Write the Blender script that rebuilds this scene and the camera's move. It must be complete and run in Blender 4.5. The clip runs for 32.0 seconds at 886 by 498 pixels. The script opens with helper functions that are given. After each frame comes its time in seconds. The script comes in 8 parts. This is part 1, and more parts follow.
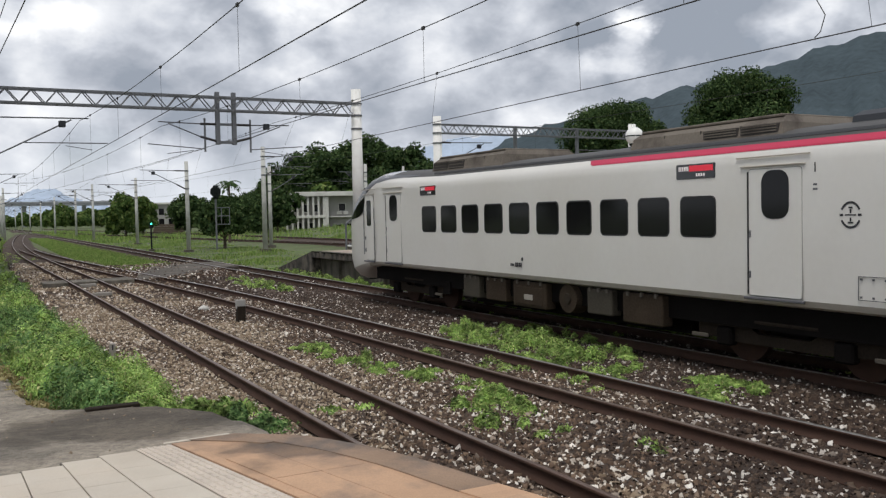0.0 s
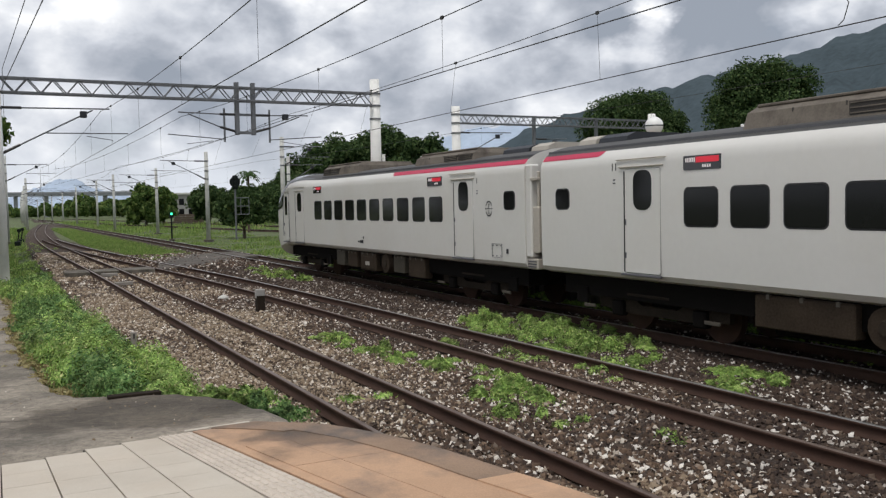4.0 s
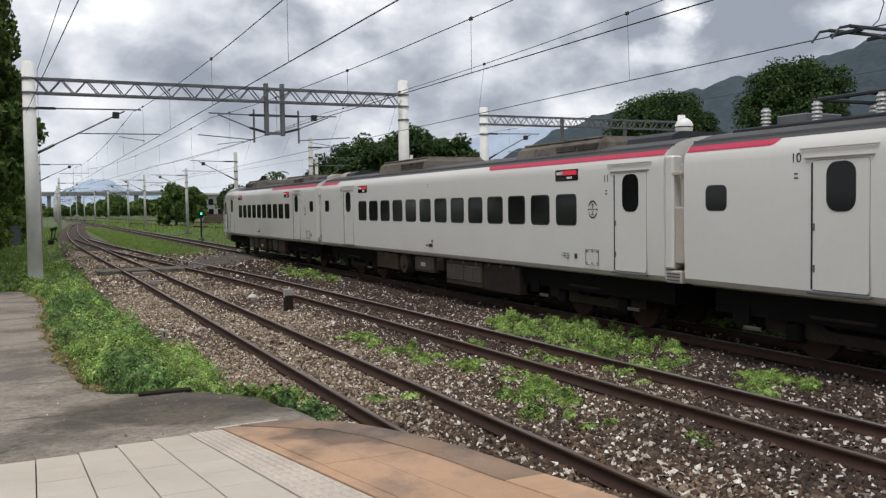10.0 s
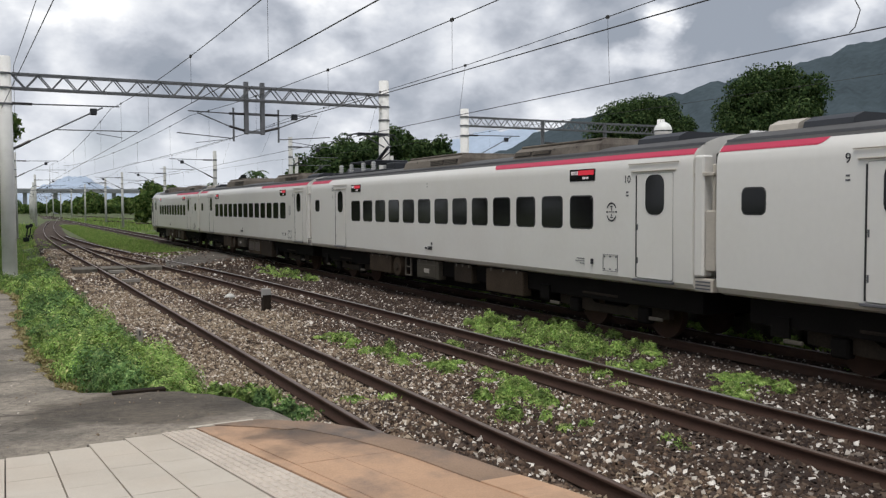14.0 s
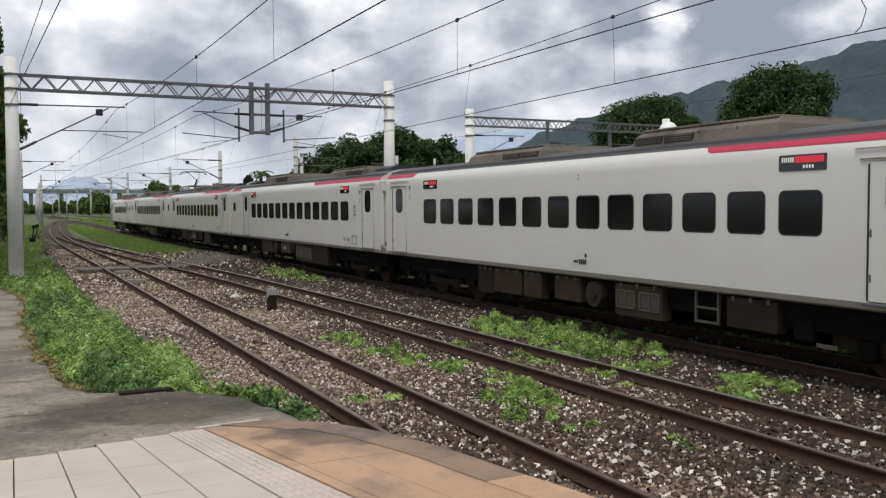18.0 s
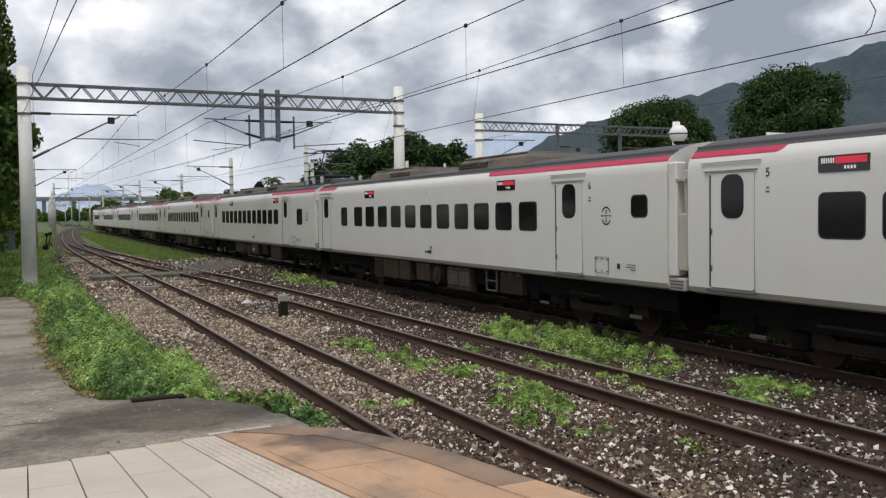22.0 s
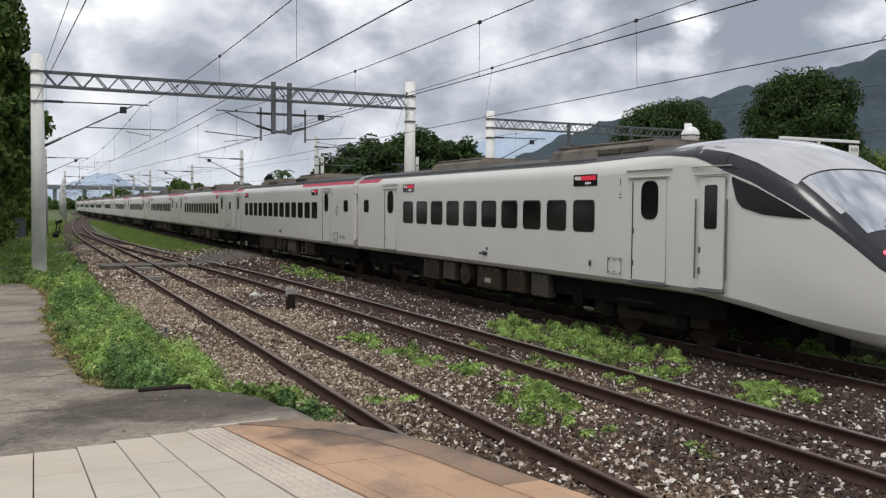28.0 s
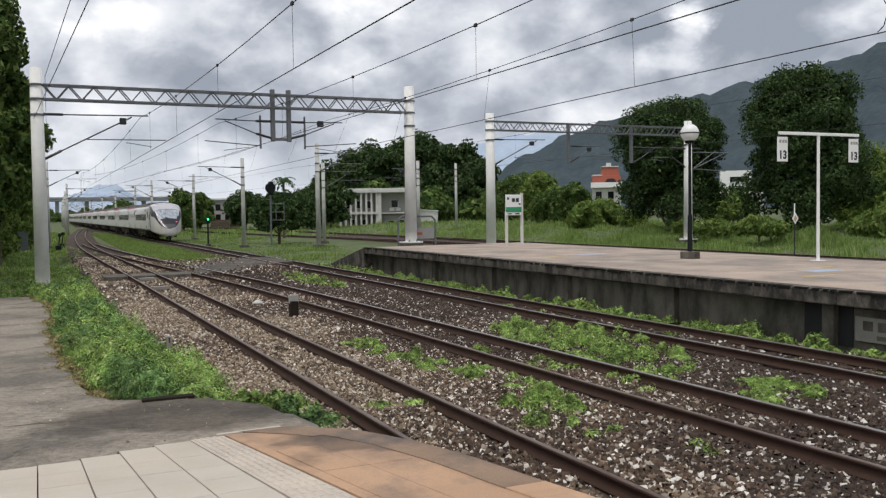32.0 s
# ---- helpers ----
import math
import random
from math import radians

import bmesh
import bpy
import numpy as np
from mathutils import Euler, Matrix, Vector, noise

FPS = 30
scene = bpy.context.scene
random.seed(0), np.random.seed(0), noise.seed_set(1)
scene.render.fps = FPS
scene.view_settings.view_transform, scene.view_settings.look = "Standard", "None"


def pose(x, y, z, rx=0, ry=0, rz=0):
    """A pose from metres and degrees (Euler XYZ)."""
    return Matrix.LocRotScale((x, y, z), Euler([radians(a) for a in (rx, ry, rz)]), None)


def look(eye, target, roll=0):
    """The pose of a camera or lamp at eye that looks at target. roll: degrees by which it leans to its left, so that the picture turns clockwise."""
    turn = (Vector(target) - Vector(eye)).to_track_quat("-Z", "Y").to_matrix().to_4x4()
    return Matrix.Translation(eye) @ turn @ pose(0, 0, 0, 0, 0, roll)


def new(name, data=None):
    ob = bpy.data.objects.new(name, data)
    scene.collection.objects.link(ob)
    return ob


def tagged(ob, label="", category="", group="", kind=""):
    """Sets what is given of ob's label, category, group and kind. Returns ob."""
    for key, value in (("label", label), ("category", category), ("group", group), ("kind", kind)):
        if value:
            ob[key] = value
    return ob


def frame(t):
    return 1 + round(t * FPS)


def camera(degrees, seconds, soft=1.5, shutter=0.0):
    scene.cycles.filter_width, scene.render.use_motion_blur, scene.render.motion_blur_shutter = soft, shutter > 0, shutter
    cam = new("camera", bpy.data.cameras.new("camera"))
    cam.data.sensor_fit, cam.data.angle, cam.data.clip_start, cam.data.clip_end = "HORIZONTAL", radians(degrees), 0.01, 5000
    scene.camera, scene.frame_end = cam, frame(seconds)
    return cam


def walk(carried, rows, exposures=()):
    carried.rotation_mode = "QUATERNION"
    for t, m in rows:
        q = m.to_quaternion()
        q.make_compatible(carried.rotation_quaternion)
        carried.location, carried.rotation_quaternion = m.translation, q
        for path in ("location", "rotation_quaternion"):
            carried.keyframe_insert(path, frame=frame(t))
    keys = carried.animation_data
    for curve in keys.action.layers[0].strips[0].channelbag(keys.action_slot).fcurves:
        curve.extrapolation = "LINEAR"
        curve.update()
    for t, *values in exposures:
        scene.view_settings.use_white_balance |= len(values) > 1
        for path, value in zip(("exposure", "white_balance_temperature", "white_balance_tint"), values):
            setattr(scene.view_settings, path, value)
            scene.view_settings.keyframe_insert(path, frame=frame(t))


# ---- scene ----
cam = camera(53.93, 32.0, soft=1.3, shutter=0.0)
walk(cam, [
    (0.0, pose(-0.011, 0.029, 2.407, 87.689, 1.146, -28.408)),
    (0.5, pose(-0.009, 0.032, 2.407, 87.597, 1.271, -28.281)),
    (1.0, pose(-0.013, 0.023, 2.411, 87.595, 1.309, -28.146)),
    (1.5, pose(-0.014, 0.028, 2.409, 87.529, 1.109, -27.824)),
    (2.0, pose(-0.014, 0.028, 2.401, 87.326, 0.989, -27.527)),
    (2.5, pose(-0.015, 0.027, 2.401, 87.006, 1.273, -27.350)),
    (3.0, pose(-0.012, 0.031, 2.403, 86.839, 1.662, -27.092)),
    (3.5, pose(-0.014, 0.024, 2.403, 87.089, 1.466, -27.082)),
    (5.5, pose(-0.021, 0.027, 2.404, 86.726, 0.323, -27.727)),
    (6.0, pose(-0.021, 0.027, 2.403, 86.804, 0.205, -27.871)),
    (6.5, pose(-0.021, 0.016, 2.407, 86.904, -0.246, -27.965)),
    (7.0, pose(-0.025, 0.014, 2.406, 87.016, -0.247, -27.846)),
    (7.5, pose(-0.023, 0.030, 2.398, 86.945, 0.230, -27.879)),
    (8.0, pose(-0.028, 0.019, 2.405, 86.854, 0.729, -27.572)),
    (8.5, pose(-0.029, 0.023, 2.396, 87.128, 0.745, -27.078)),
    (9.0, pose(-0.025, 0.015, 2.403, 87.393, 0.499, -26.595)),
    (9.5, pose(-0.032, 0.025, 2.400, 87.481, 0.395, -25.943)),
    (10.0, pose(-0.032, 0.023, 2.399, 87.176, 0.876, -25.410)),
    (10.5, pose(-0.024, 0.017, 2.397, 86.892, 0.963, -25.332)),
    (11.0, pose(-0.022, 0.024, 2.394, 86.944, 0.910, -25.478)),
    (11.5, pose(-0.019, 0.028, 2.397, 87.016, 0.842, -25.762)),
    (12.0, pose(-0.020, 0.022, 2.398, 86.998, 0.612, -26.073)),
    (12.5, pose(-0.024, 0.016, 2.399, 87.008, 0.274, -26.440)),
    (13.0, pose(-0.024, 0.007, 2.403, 87.005, 0.381, -26.630)),
    (13.5, pose(-0.023, 0.007, 2.399, 87.159, 0.380, -26.751)),
    (14.0, pose(-0.012, 0.024, 2.391, 87.246, 0.257, -26.708)),
    (14.5, pose(-0.014, 0.020, 2.402, 87.187, 0.101, -26.481)),
    (16.5, pose(-0.015, 0.018, 2.399, 87.407, 0.345, -26.776)),
    (17.0, pose(-0.016, 0.014, 2.402, 87.446, 0.147, -26.606)),
    (17.5, pose(-0.020, 0.013, 2.399, 87.462, 0.053, -26.460)),
    (18.0, pose(-0.024, 0.019, 2.397, 87.238, 0.321, -26.389)),
    (18.5, pose(-0.026, 0.001, 2.402, 86.902, 0.481, -26.244)),
    (19.0, pose(-0.021, 0.020, 2.398, 86.766, 0.301, -26.078)),
    (19.5, pose(-0.028, 0.003, 2.403, 86.846, -0.076, -26.023)),
    (20.0, pose(-0.022, 0.009, 2.399, 86.841, -0.138, -25.952)),
    (20.5, pose(-0.022, 0.004, 2.402, 86.694, 0.479, -26.005)),
    (21.0, pose(-0.015, 0.011, 2.401, 86.666, 0.483, -26.163)),
    (21.5, pose(-0.014, -0.001, 2.407, 87.126, 0.275, -26.138)),
    (22.0, pose(-0.022, -0.008, 2.408, 87.549, 0.771, -25.691)),
    (22.5, pose(-0.016, 0.026, 2.401, 87.101, 0.683, -25.066)),
    (23.0, pose(-0.018, 0.032, 2.398, 87.259, 0.337, -24.849)),
    (23.5, pose(-0.018, 0.017, 2.404, 87.307, 0.438, -24.922)),
    (24.0, pose(-0.018, 0.025, 2.403, 87.228, 0.172, -24.944)),
    (24.5, pose(-0.017, 0.037, 2.402, 87.352, -0.405, -25.068)),
    (25.0, pose(-0.019, 0.034, 2.394, 86.894, -0.467, -25.280)),
    (25.5, pose(-0.021, 0.025, 2.396, 86.322, -0.447, -25.564)),
    (27.5, pose(-0.014, 0.035, 2.402, 87.158, -0.527, -24.833)),
    (28.0, pose(-0.024, 0.020, 2.407, 87.330, -0.516, -25.100)),
    (28.5, pose(-0.017, 0.026, 2.403, 87.405, -0.289, -25.418)),
    (29.0, pose(-0.015, 0.026, 2.403, 87.411, -0.159, -25.321)),
    (29.5, pose(-0.021, 0.026, 2.404, 87.395, -0.180, -25.045)),
    (30.0, pose(-0.016, 0.030, 2.401, 87.437, -0.324, -24.968)),
    (30.5, pose(-0.019, 0.029, 2.403, 87.453, -0.541, -24.931)),
    (31.0, pose(-0.023, 0.029, 2.404, 87.527, -0.587, -24.878)),
    (31.5, pose(-0.026, 0.020, 2.406, 87.662, -0.419, -24.853)),
    (32.0, pose(-0.000, -0.000, 2.408, 87.550, 0.851, -24.971)),
], exposures=[(0.0, 0.18), (32.0, 0.18)])

# ---- world, sun ----
SUN_EL, SUN_AZ = radians(66), radians(228)   # azimuth from +y towards +x


CLOUDS = ((5.2, 11.8, 3.6, 0.13), (-1.5, 11.0, 3.0, 0.06), (16.5, 12.8, 4.0, 0.12), (20.5, 13.0, 3.5, 0.10), (40.4, 11.6, 1.9, 0.26), (39.3, 9.8, 2.6, 0.20),
          (34.8, 9.4, 2.8, 0.08), (28.0, 9.2, 3.0, 0.03), (30.5, 6.6, 4.0, -0.05), (1.0, 3.2, 6.0, 0.08), (12.0, 3.0, 5.0, 0.05),
          (2.5, 8.8, 3.6, -0.07), (9.5, 9.3, 4.5, -0.09), (17.0, 9.8, 4.0, -0.07), (20.5, 6.5, 4.0, -0.07), (24.0, 11.6, 4.0, 0.04), (30.5, 11.6, 4.5, -0.05),
          (37.3, 10.6, 2.4, -0.11), (46.0, 11.5, 7.5, -0.19), (49.0, 8.0, 5.0, -0.08), (9.0, 5.5, 5.0, -0.08), (2.0, 6.0, 4.0, -0.05), (15.0, 5.0, 5.0, -0.05), (27.0, 5.0, 4.5, -0.08), (34.5, 13.5, 4.0, -0.07))


def build_world():
    w = bpy.data.worlds.new("overcast_sky")
    scene.world = w
    w.use_nodes = True
    nt = w.node_tree
    nt.nodes.clear()
    N, L = nt.nodes.new, nt.links.new
    out, bg = N("ShaderNodeOutputWorld"), N("ShaderNodeBackground")
    tc = N("ShaderNodeTexCoord")
    sep = N("ShaderNodeSeparateXYZ")
    L(tc.outputs["Generated"], sep.inputs[0])
    up = N("ShaderNodeMath"); up.operation = "MAXIMUM"; up.inputs[1].default_value = 0.0
    L(sep.outputs[2], up.inputs[0])
    # flatten the direction on to a cloud layer
    den = N("ShaderNodeMath"); den.operation = "ADD"; den.inputs[1].default_value = 0.55
    L(up.outputs[0], den.inputs[0])
    dx = N("ShaderNodeMath"); dx.operation = "DIVIDE"
    dy = N("ShaderNodeMath"); dy.operation = "DIVIDE"
    L(sep.outputs[0], dx.inputs[0]); L(den.outputs[0], dx.inputs[1])
    L(sep.outputs[1], dy.inputs[0]); L(den.outputs[0], dy.inputs[1])
    comb = N("ShaderNodeCombineXYZ")
    L(dx.outputs[0], comb.inputs[0]); L(dy.outputs[0], comb.inputs[1])
    # billows: the direction with its height stretched, so that clouds lie wider than tall
    zs = N("ShaderNodeMath"); zs.operation = "MULTIPLY"; zs.inputs[1].default_value = 1.5
    L(up.outputs[0], zs.inputs[0])
    cv = N("ShaderNodeCombineXYZ")
    L(sep.outputs[0], cv.inputs[0]); L(sep.outputs[1], cv.inputs[1]); L(zs.outputs[0], cv.inputs[2])

    def noise(vec, scale, detail, rough, dist=0.0):
        n = N("ShaderNodeTexNoise")
        for key, val in (("Scale", scale), ("Detail", detail), ("Roughness", rough), ("Distortion", dist)):
            n.inputs[key].default_value = val
        L(vec, n.inputs["Vector"])
        return n

    def math_(op, a, b):
        n = N("ShaderNodeMath"); n.operation = op
        for k, q in ((0, a), (1, b)):
            if isinstance(q, (int, float)):
                n.inputs[k].default_value = q
            else:
                L(q, n.inputs[k])
        return n.outputs[0]

    big = noise(comb.outputs[0], 2.2, 4.0, 0.5, 0.1)
    puff = noise(cv.outputs[0], 9.0, 5.0, 0.52, 0.08)
    curl = noise(cv.outputs[0], 9.0, 5.0, 0.6)
    off = N("ShaderNodeVectorMath"); off.operation = "SUBTRACT"; off.inputs[1].default_value = (0.5, 0.5, 0.5)
    L(curl.outputs["Color"], off.inputs[0])
    sc = N("ShaderNodeVectorMath"); sc.operation = "SCALE"; sc.inputs["Scale"].default_value = 0.16
    L(off.outputs[0], sc.inputs[0])
    warp = N("ShaderNodeVectorMath"); warp.operation = "ADD"
    L(cv.outputs[0], warp.inputs[0]); L(sc.outputs[0], warp.inputs[1])
    fac = math_("ADD", math_("MULTIPLY", big.outputs["Fac"], 0.30), math_("MULTIPLY", puff.outputs["Fac"], 0.70))
    # bright breaks and grey bellies of the cloud deck: azimuth, elevation, radius in degrees, amount
    for az, el, r, amt in CLOUDS:
        a, e = radians(az), radians(el)
        d = N("ShaderNodeVectorMath"); d.operation = "DISTANCE"
        d.inputs[1].default_value = (math.sin(a) * math.cos(e), math.cos(a) * math.cos(e), 1.5 * math.sin(e))
        L(warp.outputs[0], d.inputs[0])
        m = N("ShaderNodeMapRange"); m.interpolation_type = "SMOOTHSTEP"
        for key, val in (("From Min", 0.0), ("From Max", radians(r) * 1.35), ("To Min", amt), ("To Max", 0.0)):
            m.inputs[key].default_value = val
        L(d.outputs["Value"], m.inputs[0])
        fac = math_("ADD", fac, m.outputs[0])
    ramp = N("ShaderNodeValToRGB")
    els = ramp.color_ramp.elements
    els[0].position, els[0].color = 0.36, (0.29, 0.325, 0.385, 1)
    els[1].position, els[1].color = 0.70, (1.12, 1.12, 1.12, 1)
    for pos, c in ((0.44, (0.41, 0.44, 0.50)), (0.51, (0.565, 0.595, 0.655)), (0.59, (0.76, 0.78, 0.82))):
        els.new(pos).color = (*c, 1)
    L(fac, ramp.inputs[0])
    # thin white haze low over the land
    hz = N("ShaderNodeMapRange")
    hz.inputs["From Min"].default_value, hz.inputs["From Max"].default_value = 0.0, 0.085
    hz.inputs["To Min"].default_value, hz.inputs["To Max"].default_value = 0.75, 0.0
    L(up.outputs[0], hz.inputs[0])
    mixh = N("ShaderNodeMix"); mixh.data_type = "RGBA"
    mixh.inputs["B"].default_value = (0.72, 0.76, 0.82, 1)
    L(hz.outputs[0], mixh.inputs["Factor"]); L(ramp.outputs[0], mixh.inputs["A"])
    # blue sky in the thin places
    sky = N("ShaderNodeTexSky"); sky.sky_type = "NISHITA"; sky.sun_disc = False
    sky.sun_elevation, sky.sun_rotation = SUN_EL, SUN_AZ
    skyg = N("ShaderNodeMix"); skyg.data_type = "RGBA"; skyg.blend_type = "MULTIPLY"
    skyg.inputs["Factor"].default_value = 1.0
    skyg.inputs["B"].default_value = (0.10, 0.10, 0.10, 1)
    L(sky.outputs[0], skyg.inputs["A"])
    hole = N("ShaderNodeTexNoise"); hole.inputs["Scale"].default_value = 0.9; hole.inputs["Detail"].default_value = 4.0
    L(comb.outputs[0], hole.inputs["Vector"])
    hr = N("ShaderNodeMapRange")
    hr.inputs["From Min"].default_value, hr.inputs["From Max"].default_value = 0.60, 0.74
    hr.inputs["To Max"].default_value = 0.6
    L(hole.outputs["Fac"], hr.inputs[0])
    mix = N("ShaderNodeMix"); mix.data_type = "RGBA"
    L(hr.outputs[0], mix.inputs["Factor"]); L(mixh.outputs["Result"], mix.inputs["A"]); L(skyg.outputs["Result"], mix.inputs["B"])
    L(mix.outputs["Result"], bg.inputs[0])
    bg.inputs[1].default_value = 1.0
    L(bg.outputs[0], out.inputs[0])


build_world()
sun = new("sun", bpy.data.lights.new("sun", "SUN"))
sun.data.energy, sun.data.angle, sun.data.color = 1.6, radians(22), (1.0, 0.96, 0.90)
sd = Vector((math.sin(SUN_AZ) * math.cos(SUN_EL), math.cos(SUN_AZ) * math.cos(SUN_EL), math.sin(SUN_EL)))
sun.matrix_world = look(sd * 200, (0, 0, 0))

# ---- materials ----
def mat(name, col, rough=0.6, metal=0.0, vary=0.12, scale=3.0, fine=60.0, bump=0.0, bump_scale=None, spec=0.5,
        col2=None, mix_scale=1.0, mix_lo=0.45, mix_hi=0.6, island=0.0, obj=0.0, emit=None, stretch=(1, 1, 1), coat=0.0, thin=0.0):
    """Principled surface with broad and fine variation, an optional second tone in patches, and bump."""
    m = bpy.data.materials.new(name)
    m.use_nodes = True
    nt = m.node_tree
    N, L = nt.nodes.new, nt.links.new
    b = nt.nodes["Principled BSDF"]
    b.inputs["Roughness"].default_value = rough
    b.inputs["Metallic"].default_value = metal
    b.inputs["Specular IOR Level"].default_value = spec
    b.inputs["Coat Weight"].default_value = coat
    tc = N("ShaderNodeTexCoord")
    mp = N("ShaderNodeMapping")
    mp.inputs["Scale"].default_value = stretch
    L(tc.outputs["Object"], mp.inputs[0])
    base = N("ShaderNodeRGB")
    base.outputs[0].default_value = (*col, 1)
    cur = base.outputs[0]
    if col2:
        n = N("ShaderNodeTexNoise")
        n.inputs["Scale"].default_value, n.inputs["Detail"].default_value = mix_scale, 6.0
        n.inputs["Roughness"].default_value = 0.62
        L(mp.outputs[0], n.inputs["Vector"])
        r = N("ShaderNodeMapRange")
        r.inputs["From Min"].default_value, r.inputs["From Max"].default_value = mix_lo, mix_hi
        L(n.outputs["Fac"], r.inputs[0])
        x = N("ShaderNodeMix"); x.data_type = "RGBA"
        x.inputs["B"].default_value = (*col2, 1)
        L(r.outputs[0], x.inputs["Factor"]); L(cur, x.inputs["A"])
        cur = x.outputs["Result"]
    n1 = N("ShaderNodeTexNoise"); n1.inputs["Scale"].default_value, n1.inputs["Detail"].default_value = scale, 4.0
    n2 = N("ShaderNodeTexNoise"); n2.inputs["Scale"].default_value, n2.inputs["Detail"].default_value = fine, 3.0
    L(mp.outputs[0], n1.inputs["Vector"]); L(mp.outputs[0], n2.inputs["Vector"])
    s = N("ShaderNodeMath"); s.operation = "ADD"
    L(n1.outputs["Fac"], s.inputs[0]); L(n2.outputs["Fac"], s.inputs[1])
    k = N("ShaderNodeMapRange")
    k.inputs["From Min"].default_value, k.inputs["From Max"].default_value = 0.6, 1.4
    k.inputs["To Min"].default_value, k.inputs["To Max"].default_value = 1 - vary, 1 + vary
    L(s.outputs[0], k.inputs[0])
    val = k.outputs[0]
    for amount, kind in ((island, "island"), (obj, "obj")):
        if amount:
            if kind == "island":
                src = N("ShaderNodeNewGeometry").outputs["Random Per Island"]
            else:
                src = N("ShaderNodeObjectInfo").outputs["Random"]
            q = N("ShaderNodeMapRange")
            q.inputs["To Min"].default_value, q.inputs["To Max"].default_value = 1 - amount, 1 + amount
            L(src, q.inputs[0])
            t = N("ShaderNodeMath"); t.operation = "MULTIPLY"
            L(val, t.inputs[0]); L(q.outputs[0], t.inputs[1])
            val = t.outputs[0]
    mul = N("ShaderNodeVectorMath"); mul.operation = "SCALE"
    L(cur, mul.inputs[0]); L(val, mul.inputs["Scale"])
    L(mul.outputs[0], b.inputs["Base Color"])
    if bump:
        n3 = N("ShaderNodeTexNoise")
        n3.inputs["Scale"].default_value, n3.inputs["Detail"].default_value = bump_scale or fine, 5.0
        L(mp.outputs[0], n3.inputs["Vector"])
        bp = N("ShaderNodeBump")
        bp.inputs["Strength"].default_value, bp.inputs["Distance"].default_value = min(1.0, bump), 0.02
        L(n3.outputs["Fac"], bp.inputs["Height"]); L(bp.outputs[0], b.inputs["Normal"])
    if thin:
        # light through thin leaves
        tr = N("ShaderNodeBsdfTranslucent")
        ad = N("ShaderNodeMixShader")
        ad.inputs[0].default_value = thin
        warm = N("ShaderNodeMix"); warm.data_type = "RGBA"; warm.blend_type = "MULTIPLY"
        warm.inputs["Factor"].default_value = 1.0
        warm.inputs["B"].default_value = (1.25, 1.15, 0.7, 1)
        L(mul.outputs[0], warm.inputs["A"]); L(warm.outputs["Result"], tr.inputs[0])
        L(b.outputs[0], ad.inputs[1]); L(tr.outputs[0], ad.inputs[2])
        L(ad.outputs[0], nt.nodes["Material Output"].inputs[0])
    if emit:
        b.inputs["Emission Color"].default_value = (*emit[0], 1)
        b.inputs["Emission Strength"].default_value = emit[1]
    return m


def stone_mat(name, stops, rough=0.85, thin=0.0, scale=9, fine=80, spec=0.4, vary=0.25):
    """Loose stones or leaves, each piece with its own tone."""
    m = mat(name, (0.3, 0.28, 0.26), rough, vary=vary, scale=scale, fine=fine, thin=thin, spec=spec)
    nt = m.node_tree
    g = nt.nodes.new("ShaderNodeNewGeometry")
    r = nt.nodes.new("ShaderNodeValToRGB")
    els = r.color_ramp.elements
    els[0].position, els[0].color = stops[0][0], (*stops[0][1], 1)
    els[1].position, els[1].color = stops[-1][0], (*stops[-1][1], 1)
    for pos, c in stops[1:-1]:
        els.new(pos).color = (*c, 1)
    nt.links.new(g.outputs["Random Per Island"], r.inputs[0])
    for lk in list(nt.links):
        if lk.to_node.type == "VECT_MATH" and lk.to_socket == lk.to_node.inputs[0]:
            nt.links.remove(lk)
    vm = [n for n in nt.nodes if n.type == "VECT_MATH"][0]
    nt.links.new(r.outputs[0], vm.inputs[0])
    return m


